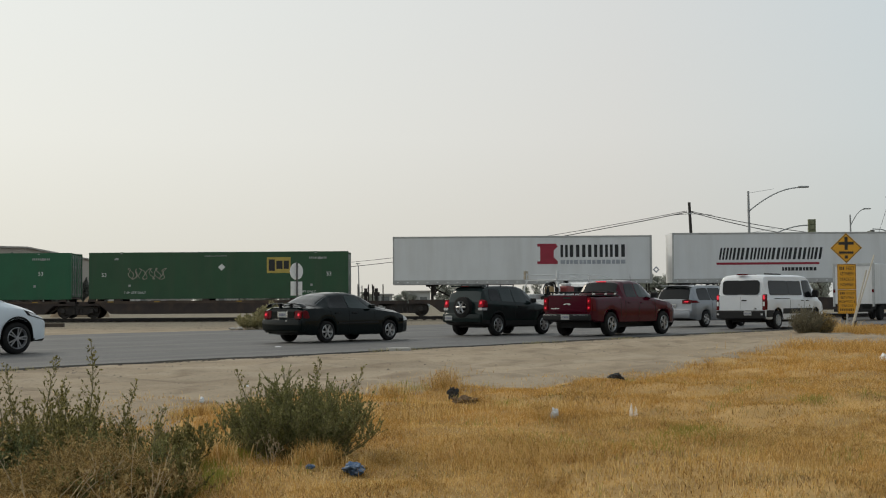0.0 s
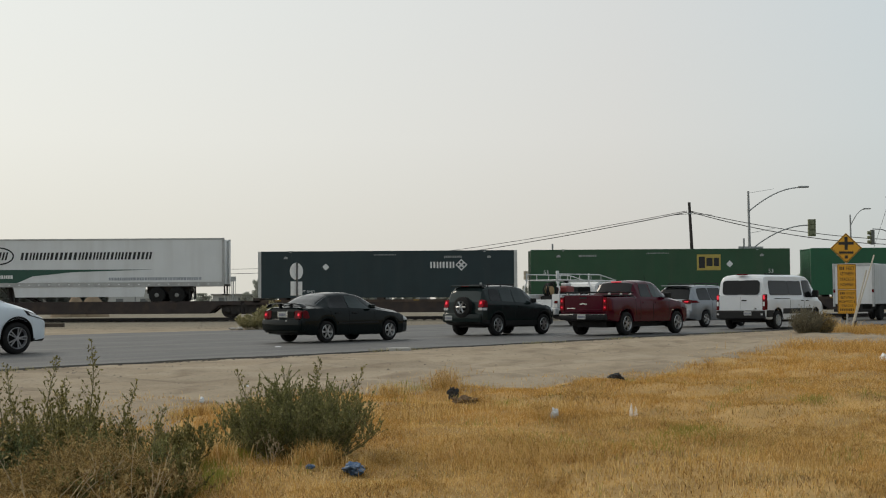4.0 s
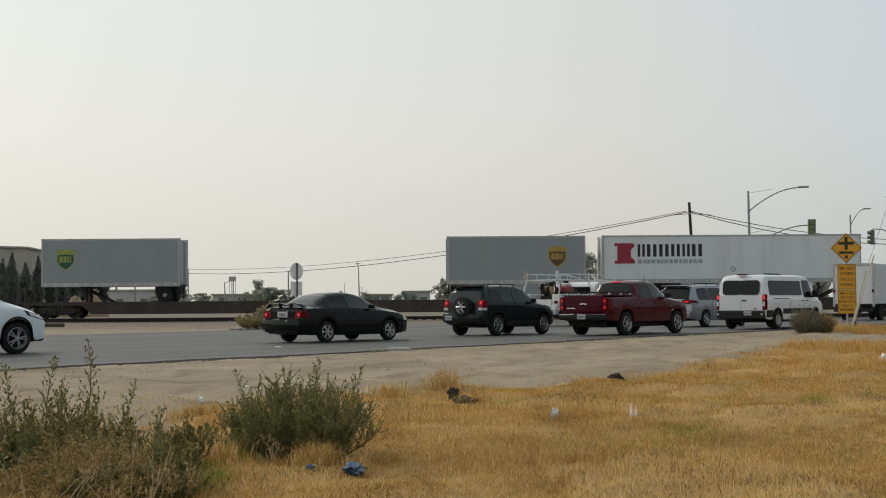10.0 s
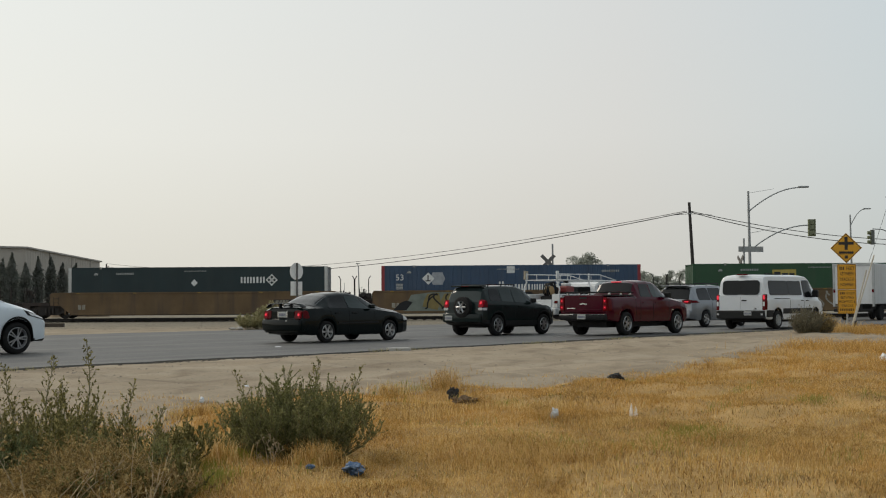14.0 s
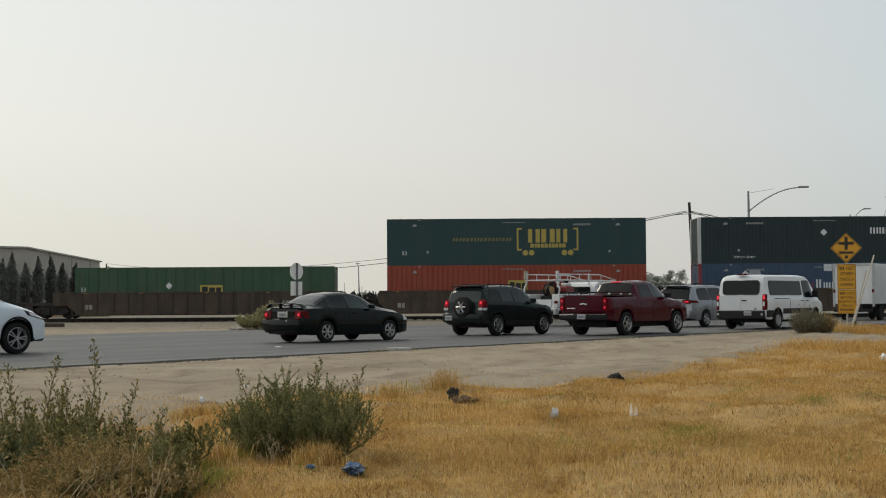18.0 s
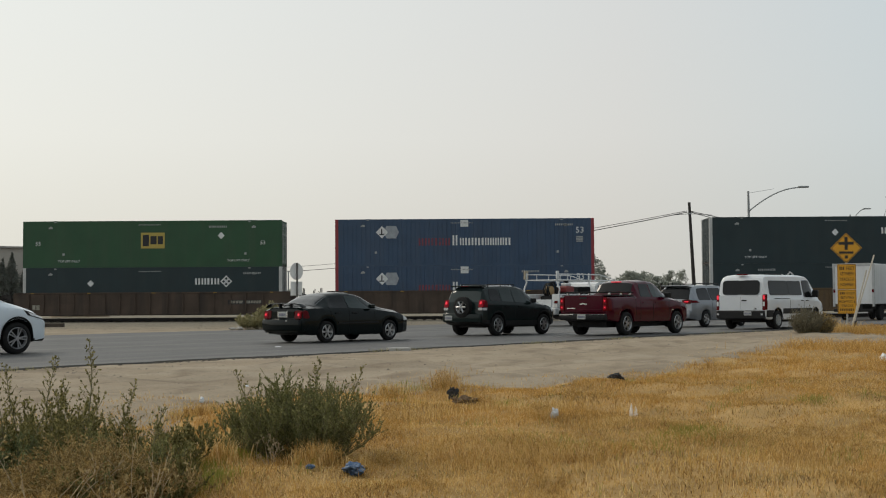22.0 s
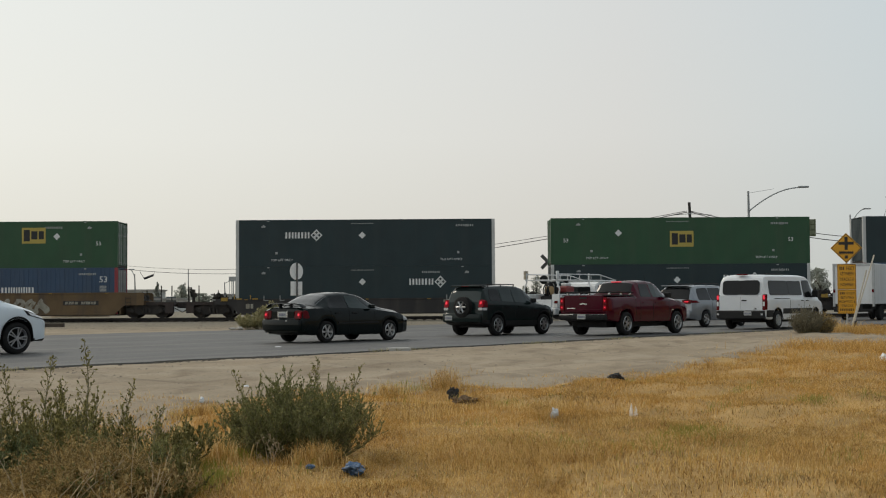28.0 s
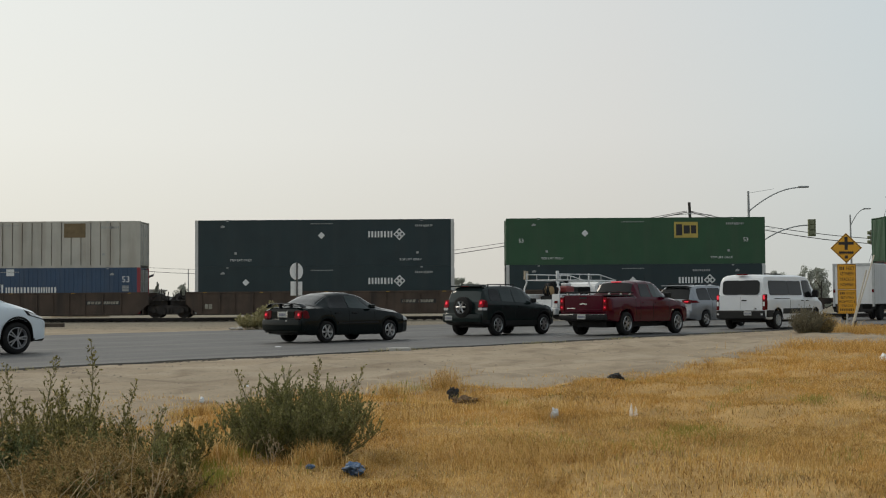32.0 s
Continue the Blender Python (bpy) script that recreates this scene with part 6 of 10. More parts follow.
def pickup():
    c = Car("pickup_truck", "dark red crew-cab pickup truck, creeping up and waiting on the road", "truck", 5.40,
            [(0, 0.86), (0.05, 0.90), (0.3, 0.935), (4.6, 0.94), (5.0, 0.90), (5.25, 0.80), (5.40, 0.62)],
            [(0, 0.72), (0.02, 1.17), (1.64, 1.19), (2.0, 1.21), (3.6, 1.19), (4.1, 1.13), (4.9, 1.03), (5.3, 0.87), (5.4, 0.7)],
            [(0, 0.80), (0.02, 1.27), (0.3, 1.28), (1.64, 1.29), (1.70, 1.30), (1.80, 1.46), (1.96, 1.70), (2.2, 1.765), (2.8, 1.79), (3.15, 1.76), (3.4, 1.68), (4.05, 1.26), (4.2, 1.23), (4.9, 1.14), (5.25, 0.99), (5.4, 0.78)],
            [(0, 0.84), (1.66, 0.86), (1.80, 0.70), (2.0, 0.655), (3.3, 0.65), (3.7, 0.68), (4.1, 0.80), (5.0, 0.70), (5.4, 0.5)],
            0.86, [(0, 0.52), (0.3, 0.46), (0.7, 0.42), (4.6, 0.40), (5.4, 0.36)], (1.10, 4.36), 0.38, 0.445, paint("dark_red_paint", (0.060, 0.0010, 0.0100), 0.11, 0.0), (5.80, 43.55), HEAD + 2)
    c.body()
    belt = lambda x: tab(c.tbelt, x) + 0.03
    c.patch("window", 2.05, 2.72, belt, 1.7, TINT, tilt0=0.16, rail=0.025, rnd=0.05)
    c.patch("window", 2.80, 3.72, belt, 1.7, SIDE_GLASS, tilt1=-0.46, rail=0.025, rnd=0.05)
    c.over("rear_window", 1.78, 1.98, 0.94, 0.94, TINT)
    c.over("windscreen", 3.44, 4.02, 0.96, 0.98, GLASS_CAR)
    for x in (1.96, 2.76, 3.80):
        c.seam(x, 0.48, 1.12)
    c.seam(1.67, 0.56, 1.25)
    c.patch("door_handle", 2.10, 2.29, 1.03, 1.06, c.colour, off=0.03, thick=0.03)
    c.patch("door_handle", 2.88, 3.07, 1.03, 1.06, c.colour, off=0.03, thick=0.03)
    c.patch("model_badge", 3.95, 4.2, 0.78, 0.81, CHROME, off=0.012)
    c.mirror(3.55, 1.20, 0.22, 0.18, PLASTIC)
    c.patch("wheel_flare", 0.62, 1.58, lambda x: c.zb(x), lambda x: c.zb(x) + 0.05, c.colour, off=0.02, n=24)
    c.patch("wheel_flare", 3.88, 4.84, lambda x: c.zb(x), lambda x: c.zb(x) + 0.05, c.colour, off=0.02, n=24)
    boxes("bed_liner", PLASTIC, c.root, (0.06, 1.62, -0.78, 0.78, 1.27, 1.30), bevel=0.01)
    boxes("bed_cover", PLASTIC, c.root, (0.16, 1.68, -0.82, 0.82, 1.365, 1.405), bevel=0.012, label="flat black raised bed cover")
    for y in (-0.80, 0.80):
        boxes("bed_rail_cap", PLASTIC, c.root, (0.03, 1.66, y - 0.05, y + 0.05, 1.26, 1.295), bevel=0.01)
    for x in (0.25, 0.95, 1.5):
        boxes("rack_bracket", CHROME, c.root, (x, x + 0.08, -0.81, -0.75, 1.295, 1.367), bevel=0.01)
        boxes("rack_bracket", CHROME, c.root, (x, x + 0.08, 0.75, 0.81, 1.295, 1.367), bevel=0.01)
    bm = nb()
    box(bm, -0.02, 0.05, -0.72, 0.72, 0.74, 1.285, 0.02)
    tg = part("tailgate", bm, c.colour, c.root)
    boxes("tailgate_crease", c.colour, tg, (-0.032, -0.015, -0.66, 0.66, 0.80, 0.84), bevel=0.006)
    bm = nb()
    prism(bm, [(-0.13, 0.985), (-0.05, 0.985), (-0.04, 1.005), (0.04, 1.005), (0.05, 0.985), (0.13, 0.985), (0.13, 1.02), (0.05, 1.035), (-0.05, 1.035), (-0.13, 1.02)], -0.026, -0.018)
    me = mesh_of("emblem", bm, CHROME)
    me.transform(Matrix.Rotation(radians(-90), 4, "Z"))
    part("emblem", me, None, tg, at=pose(0, 0, 0))
    boxes("tailgate_badge", CHROME, tg, (-0.026, -0.018, 0.30, 0.62, 0.86, 0.89))
    boxes("tailgate_handle", PLASTIC, tg, (-0.03, -0.015, -0.13, 0.13, 1.18, 1.23))
    for sgn in (-1, 1):
        y0, y1 = sorted((sgn * 0.73, sgn * 0.89))
        c.tail_panel("tail_lamp", LAMP_RED, -0.03, y0, y1, 0.78, 1.23, 0.05, 0.02, 0.16)
        y0, y1 = sorted((sgn * 0.75, sgn * 0.87))
        for z0, z1, glow in ((1.03, 1.19, LAMP_DIM), (0.83, 0.97, LAMP_DIM)):
            c.tail_panel("brake_lamp", glow, -0.042, y0, y1, z0, z1, 0.03, 0.02, 0.02, "dimly lit red brake lamp")
            c.tail_panel("brake_lamp", LAMP_LIT, -0.05, y0 + 0.03, y1 - 0.03, (z0 + z1) / 2 - 0.025, (z0 + z1) / 2 + 0.025, 0.02, 0.02, 0.02, "lit red brake lamp")
    c.patch("tail_lamp", 0.04, 0.20, 0.80, 1.16, LAMP_RED, off=0.012)
    bm = nb()
    box(bm, -0.14, 0.08, -0.86, 0.86, 0.50, 0.70, 0.04)
    part("rear_bumper", bm, PLASTIC, c.root, smooth=True)
    boxes("bumper_trim", CHROME, c.root, (-0.146, -0.12, -0.84, -0.30, 0.66, 0.69), (-0.146, -0.12, 0.30, 0.84, 0.66, 0.69))
    c.plate(-0.142, 0.0, 0.53)
    boxes("brake_lamp", LAMP_LIT, c.root, (1.93, 2.0, -0.18, 0.18, 1.715, 1.745), bevel=0.006, label="lit red brake lamp")
    c.patch("head_lamp", 4.98, 5.25, 0.84, 0.98, LAMP_CLEAR, off=0.012)
    bm = nb()
    rod(bm, (3.3, -0.3, 1.76), (3.25, -0.3, 1.95), 0.006, 5)
    part("aerial", bm, PLASTIC, c.root)
    wheels = c.wheels(0.245, 5, 0.25, twin=True)
    return c, wheels


def minivan():
    c = Car("minivan", "silver minivan with a dark rear window, waiting on the road", "car", 5.09,
            [(0, 0.84), (0.06, 0.90), (0.3, 0.985), (4.2, 0.99), (4.7, 0.93), (4.95, 0.80), (5.09, 0.6)],
            [(0, 0.66), (0.05, 0.72), (0.07, 1.0), (0.4, 1.10), (3.2, 1.06), (4.0, 1.0), (4.7, 0.86), (5.09, 0.62)],
            [(0, 0.68), (0.05, 0.76), (0.08, 1.12), (0.30, 1.58), (0.5, 1.70), (1.2, 1.75), (2.6, 1.75), (3.0, 1.70), (4.05, 1.12), (4.3, 1.05), (4.8, 0.88), (5.09, 0.66)],
            [(0, 0.76), (0.08, 0.80), (0.4, 0.68), (2.9, 0.68), (4.0, 0.82), (4.7, 0.7), (5.09, 0.5)],
            0.74, [(0, 0.36), (0.4, 0.28), (4.5, 0.24), (5.09, 0.3)], (1.08, 4.11), 0.335, 0.385, paint("silver_paint", (0.25, 0.265, 0.285), 0.28, 0.5), (10.80, 56.2), HEAD)
    c.body()
    belt = lambda x: tab(c.tbelt, x) + 0.02
    c.patch("quarter_window", 0.55, 1.55, belt, 1.7, TINT, tilt0=0.14, rail=0.04, rnd=0.10)
    c.patch("window", 1.60, 2.55, belt, 1.7, TINT, rail=0.04, rnd=0.04)
    c.patch("window", 2.62, 3.55, belt, 1.7, SIDE_GLASS, tilt1=-0.55, rail=0.04, rnd=0.05)
    c.over("rear_window", 0.10, 0.34, 0.92, 0.96, TINT)
    c.over("windscreen", 3.06, 4.0, 0.96, 0.98, GLASS_CAR)
    for sgn in (-1, 1):
        y0, y1 = sorted((sgn * 0.45, sgn * 0.86))
        c.tail_panel("tail_lamp", LAMP_RED, 0.02, y0, y1, 0.96, 1.13, 0.05, 0.15, 0.10)
        boxes("brake_lamp", LAMP_LIT, c.root, (0.02, 0.05, y0 + 0.1, y1 - 0.1, 1.02, 1.07), bevel=0.008, label="lit red brake lamp")
    c.patch("tail_lamp", 0.08, 0.55, 1.0, 1.10, LAMP_RED, off=0.012, tilt1=-0.2)
    bm = nb()
    box(bm, -0.06, 0.15, -0.86, 0.86, 0.36, 0.70, 0.06)
    part("rear_bumper", bm, c.colour, c.root, smooth=True)
    c.plate(0.04, 0.0, 0.80)
    boxes("roof_spoiler", c.colour, c.root, (0.22, 0.55, -0.66, 0.66, 1.69, 1.725), bevel=0.012)
    for y in (-0.62, 0.62):
        bm = nb()
        rod(bm, (0.7, y, 1.80), (2.7, y, 1.80), 0.02, 8)
        for x in (0.75, 1.7, 2.65):
            rod(bm, (x, y, 1.70), (x, y, 1.80), 0.02, 6)
        part("roof_rail", bm, PLASTIC, c.root)
    c.mirror(3.3, 1.08, 0.2, 0.15)
    c.seam(1.58, 0.4, 1.06)
    c.seam(2.6, 0.4, 1.06)
    c.wheels(0.215, 5, 0.22)


def passenger_van():
    c = Car("passenger_van", "white passenger van with tinted windows and dark lower trim, waiting", "van", 5.57,
            [(0, 0.98), (0.04, 1.01), (0.25, 1.03), (4.35, 1.03), (4.97, 0.97), (5.37, 0.85), (5.57, 0.62)],
            [(0, 0.66), (0.03, 1.18), (3.85, 1.18), (4.57, 1.14), (5.07, 1.02), (5.42, 0.85), (5.57, 0.66)],
            [(0, 0.70), (0.03, 1.25), (0.10, 1.80), (0.16, 1.95), (0.25, 2.03), (0.42, 2.065), (3.45, 2.08), (3.9, 2.03), (4.1, 1.95), (4.82, 1.32), (4.97, 1.24), (5.37, 1.02), (5.57, 0.72)],
            [(0, 0.94), (0.07, 0.90), (0.2, 0.84), (3.85, 0.84), (4.15, 0.82), (4.87, 0.86), (5.27, 0.72), (5.57, 0.5)],
            1.06, [(0, 0.42), (0.4, 0.36), (4.75, 0.32), (5.57, 0.3)], (1.03, 4.40), 0.35, 0.41, paint("white_van_paint", (0.68, 0.70, 0.72), 0.3), (12.51, 51.09), HEAD + 1.5)
    c.body()
    belt = lambda x: tab(c.tbelt, x) + 0.10
    c.patch("side_window", 0.45, 2.05, belt, 1.83, TINT, off=0.012, tilt0=0.03, rnd=0.09)
    c.patch("side_window", 2.065, 3.22, belt, 1.83, TINT, off=0.012, rnd=0.05)
    c.patch("door_window", 3.36, 4.33, lambda x: 1.20, 1.86, TINT, off=0.012, tilt1=-0.30, rail=0.05, rnd=0.08)
    for y0, y1 in ((-0.75, -0.004), (0.004, 0.75)):
        c.tail_panel("rear_window", TINT, -0.004, y0, y1, 1.30, 1.84, 0.13, 0.13, 0.05)
    c.tail_panel("window_seal", TINT, 0.004, -0.74, 0.74, 1.31, 1.83, 0.12, 0.13, 0.05)
    c.over("windscreen", 4.15, 4.79, 0.96, 0.98, GLASS_CAR)
    for y0, y1 in ((-0.88, -0.004), (0.004, 0.88)):
        c.tail_panel("rear_door", c.colour, -0.012, y0, y1, 0.715, 1.26, 0.03, 0.0, 0.05)
    boxes("rear_door_handle", PLASTIC, c.root, (-0.03, -0.01, -0.25, -0.05, 1.06, 1.11), bevel=0.008)
    boxes("emblem", CHROME, c.root, (-0.02, -0.01, -0.66, -0.54, 0.76, 0.81), bevel=0.004)
    boxes("rear_bumper", PLASTIC, c.root, (-0.10, 0.12, -0.98, 0.98, 0.40, 0.71), bevel=0.04)
    c.plate(-0.102, -0.33, 0.53)
    for sgn in (-1, 1):
        y0, y1 = sorted((sgn * 0.89, sgn * 1.0))
        c.tail_panel("tail_lamp", LAMP_RED, -0.025, y0, y1, 0.72, 1.32, 0.04, 0.06, 0.18)
        c.tail_panel("brake_lamp", LAMP_LIT, -0.010, y0 + 0.01, y1 - 0.01, 1.12, 1.28, 0.03, 0.06, 0.02, "lit red brake lamp")
        c.tail_panel("reversing_lamp", LAMP_CLEAR, -0.026, y0 + 0.015, y1 - 0.015, 0.88, 1.04, 0.03, 0.06, 0.02)
        c.patch("tail_lamp", 0.02, 0.13, 0.74, 1.30, LAMP_RED, off=0.012, sides=(sgn,), rnd=0.03)
        boxes("bumper_reflector", LAMP_CLEAR, c.root, (-0.105, -0.09, sgn * 0.9 - 0.04, sgn * 0.9 + 0.04, 0.54, 0.60))
    boxes("brake_lamp", LAMP_RED, c.root, (0.10, 0.22, -0.20, 0.20, 2.03, 2.085), bevel=0.01)
    c.patch("door_handle", 3.45, 3.63, 1.06, 1.09, PLASTIC, off=0.03, thick=0.03)
    c.patch("door_handle", 3.02, 3.18, 1.06, 1.09, PLASTIC, off=0.03, thick=0.03)
    c.patch("door_rail", 0.75, 2.05, 1.14, 1.165, PLASTIC, off=0.012)
    c.patch("side_moulding", 1.45, 3.97, 0.58, 0.78, PLASTIC, off=0.014, rnd=0.03)
    c.patch("side_moulding", 0.10, 0.62, 0.46, 0.72, PLASTIC, off=0.014, rnd=0.03)
    for ax in c.axles:
        c.patch("wheel_flare", ax - 0.46, ax + 0.46, lambda x: c.zb(x), lambda x: c.zb(x) + 0.06, PLASTIC, off=0.02, n=24)
    c.seam(3.29, 0.5, 1.16)
    c.seam(2.06, 0.5, 1.16)
    c.mirror(4.1, 1.2, 0.24, 0.28, PLASTIC)
    c.patch("head_lamp", 5.12, 5.39, 0.78, 0.98, LAMP_CLEAR, off=0.012)
    bm = nb()
    for y in (-0.5, 0.5):
        box(bm, 1.0, 2.3, y - 0.03, y + 0.03, 2.07, 2.11)
    part("roof_bow", bm, PLASTIC, c.root)
    c.wheels(0.215, 8, 0.22, GREY_METAL)


def white_suv():
    c = Car("crossover_suv", "white crossover SUV with dark arches, waiting on the road", "car", 4.58,
            [(0, 0.80), (0.3, 0.90), (3.7, 0.92), (4.05, 0.875), (4.34, 0.77), (4.50, 0.64), (4.58, 0.48)],
            [(0, 0.7), (0.1, 1.05), (3.0, 1.08), (3.7, 1.02), (4.1, 0.90), (4.40, 0.80), (4.58, 0.66)],
            [(0, 0.8), (0.1, 1.1), (0.5, 1.6), (1.2, 1.68), (2.3, 1.67), (2.7, 1.60), (3.35, 1.24), (3.5, 1.18), (3.95, 1.06), (4.2, 0.98), (4.44, 0.87), (4.58, 0.70)],
            [(0, 0.7), (0.5, 0.62), (2.6, 0.62), (3.5, 0.78), (4.15, 0.68), (4.58, 0.42)],
            0.74, [(0, 0.4), (0.5, 0.3), (4.0, 0.26), (4.58, 0.32)], (0.98, 3.64), 0.358, 0.415, paint("pearl_white_paint", (0.70, 0.77, 0.82), 0.3), (-11.4, 28.6), HEAD)
    c.body(2, PLASTIC)
    belt = lambda x: tab(c.tbelt, x) + 0.02
    c.patch("window", 1.0, 1.95, belt, 1.62, TINT, rail=0.02)
    c.patch("window", 2.02, 3.05, belt, 1.62, TINT, tilt1=-0.5, rail=0.02)
    c.over("windscreen", 2.75, 3.40, 0.96, 0.98, GLASS_CAR)
    c.patch("wheel_flare", 3.17, 4.11, lambda x: c.zb(x), lambda x: c.zb(x) + 0.075, PLASTIC, off=0.018, n=26)
    c.patch("wheel_flare", 0.52, 1.44, lambda x: c.zb(x), lambda x: c.zb(x) + 0.075, PLASTIC, off=0.018, n=26)
    c.patch("head_lamp_bezel", 3.90, 4.40, lambda x: 0.87 - 0.22 * (x - 3.9), lambda x: 0.98 - 0.28 * (x - 3.9), PLASTIC, off=0.012, tilt0=-0.10)
    c.patch("head_lamp", 3.98, 4.36, lambda x: 0.885 - 0.22 * (x - 3.9), lambda x: 0.945 - 0.26 * (x - 3.9), LAMP_CLEAR, off=0.020, tilt0=-0.06)
    c.mirror(2.9, 1.05, 0.2, 0.15)
    boxes("front_lip", PLASTIC, c.root, (4.1, 4.56, -0.5, 0.5, 0.27, 0.42), bevel=0.03)
    c.seam(3.08, 0.4, 0.98)
    c.wheels(0.25, 5, 0.225, DARK_ALLOY, twin=True)


def truck_pose(px, py, heading):
    return pose(px, py, 0, 0, 0, heading)


WHITE_TRUCK = mat("white_truck_paint", (0.68, 0.69, 0.69), 0.4, 0, 0.06, 1.2, 30, 0, (0.40, 0.38, 0.34), 0.35, 1, coat=0.3)
HOSE = mat("tan_hose", (0.42, 0.29, 0.14), 0.7, 0, 0.15, 6, 40)


def truck_wheels(root, xs, half, r, twin=False):
    for ax in xs:
        for sgn in (-1, 1):
            w = new("wheel")
            w.parent = root
            w.matrix_basis = pose(ax, sgn * half, r, 0, 0, 0 if sgn < 0 else 180)
            part("tyre", shared(f"truck_tyre|{r}", lambda bm: lathe(bm, [(-0.12, r * 0.55), (-0.12, r - 0.05), (-0.08, r), (0.08, r), (0.12, r - 0.05), (0.12, r * 0.5)], "Y", 24), RUBBER, True), None, w)
            part("rim", shared(f"truck_rim|{r}", lambda bm: lathe(bm, [(-0.115, r * 0.56), (-0.09, r * 0.5), (-0.05, r * 0.35), (-0.10, r * 0.2), (-0.11, 0.04)], "Y", 18), WHITE_TRUCK, True), None, w)


def service_truck():
    """White utility truck with a service body and a ladder rack."""
    t = thing("service_truck", "white utility truck with tool bins, hose reel and ladder rack", "truck", at=truck_pose(4.3, 60.2, HEAD))
    boxes("chassis", PLASTIC, t, (0.1, 5.6, -0.45, 0.45, 0.45, 0.65))
    boxes("deck", WHITE_TRUCK, t, (0.0, 2.75, -1.0, 1.0, 0.70, 0.85), bevel=0.01)
    for y0, y1 in ((-1.02, -0.62), (0.62, 1.02)):
        tb = boxes("tool_bin", WHITE_TRUCK, t, (0.02, 2.75, y0, y1, 0.85, 1.42), bevel=0.015)
        for x in (0.12, 1.0, 1.9):
            yy = y0 - 0.008 if y0 < 0 else y1
            boxes("bin_door", WHITE_TRUCK, tb, (x, x + 0.78, yy, yy + 0.008, 0.92, 1.36))
            boxes("bin_latch", PLASTIC, tb, (x + 0.34, x + 0.42, yy - 0.01, yy + 0.018, 1.1, 1.16))
    boxes("tailgate", WHITE_TRUCK, t, (-0.02, 0.04, -0.62, 0.62, 0.85, 1.18), bevel=0.008)
    boxes("step_bumper", GREY_METAL, t, (-0.24, 0.02, -1.02, 1.02, 0.50, 0.80), bevel=0.05)
    for y in (-0.86, 0.86):
        boxes("tail_lamp", LAMP_RED, t, (-0.03, 0.03, y - 0.08, y + 0.08, 1.0, 1.12), bevel=0.01)
        boxes("reversing_lamp", LAMP_CLEAR, t, (-0.05, 0.03, y - 0.11, y + 0.11, 0.82, 0.99), bevel=0.02)
    # rack: four bent posts, two long rails, cross bars
    for x in (0.12, 2.55):
        for sgn in (-1, 1):
            bm = nb()
            pts = [(x, sgn * 0.95, 1.42), (x, sgn * 0.98, 1.66), (x, sgn * 0.84, 1.94), (x, sgn * 0.84, 2.36)]
            for a, b in zip(pts, pts[1:]):
                rod(bm, a, b, 0.036, 8)
            part("rack_post", bm, WHITE_TRUCK, t)
    for sgn in (-1, 1):
        bm = nb()
        rod(bm, (0.05, sgn * 0.86, 2.04), (4.7, sgn * 0.86, 2.04), 0.024, 8)
        rod(bm, (0.05, sgn * 0.86, 2.30), (3.4, sgn * 0.86, 2.30), 0.024, 8)
        rod(bm, (3.4, sgn * 0.86, 2.30), (4.7, sgn * 0.86, 2.06), 0.022, 8)
        part("rack_rail", bm, WHITE_TRUCK, t)
        for x in (0.9, 1.8, 2.7, 3.5):
            bm = nb()
            rod(bm, (x, sgn * 0.86, 2.04), (x, sgn * 0.86, 2.29), 0.016, 6)
            part("rack_upright", bm, WHITE_TRUCK, t)
    for x in (0.1, 1.3, 2.5, 3.6, 4.7):
        bm = nb()
        rod(bm, (x, -0.86, 2.04), (x, 0.86, 2.04), 0.022, 8)
        part("rack_crossbar", bm, WHITE_TRUCK, t)
    boxes("rack_board", WHITE_TRUCK, t, (0.02, 0.16, -0.93, -0.84, 2.10, 2.44), bevel=0.01)
    boxes("rack_board", mat("tan_rack_board", (0.42, 0.36, 0.27), 0.7, 0, 0.2, 5, 40), t, (0.02, 0.24, 0.84, 0.94, 2.08, 2.46), bevel=0.01)
    bm = nb()
    lathe(bm, [(-0.15, 0.15), (-0.13, 0.20), (0.13, 0.20), (0.15, 0.15)], "Y", 20, (0.75, 0.05, 1.58))
    part("hose_reel", bm, HOSE, t)
    bm = nb()
    for k in range(5):
        ring = [(0.75 + (0.30 + 0.03 * math.sin(k * 2.1)) * math.cos(q), -0.14 + 0.07 * k + 0.02 * math.sin(q * 3 + k), 1.60 + (0.33 + 0.03 * math.cos(k)) * math.sin(q)) for q in np.linspace(0, 2 * math.pi, 19)]
        for a, b in zip(ring, ring[1:]):
            rod(bm, a, b, 0.028, 5)
    part("hose_coil", bm, PLASTIC, t, "dark coiled hose")
    bm = nb()
    box(bm, 0.5, 1.0, -0.25, 0.35, 0.85, 1.35)
    part("reel_stand", bm, PLASTIC, t)
    bm = nb()
    box(bm, 1.6, 2.3, -0.4, 0.4, 0.85, 1.75, 0.05)
    rod(bm, (1.95, 0, 1.7), (1.95, 0, 2.05), 0.12, 10)
    part("compressor", bm, PLASTIC, t)
    boxes("tank", paint("faded_red_tank", (0.20, 0.03, 0.03), 0.4), t, (1.2, 1.75, -0.62, -0.1, 1.50, 1.78), bevel=0.06)
    boxes("tank_cap", WHITE_TRUCK, t, (1.28, 1.68, -0.5, -0.2, 1.78, 1.92), bevel=0.04)
    boxes("tank_stand", PLASTIC, t, (1.25, 1.7, -0.55, -0.15, 0.85, 1.50))
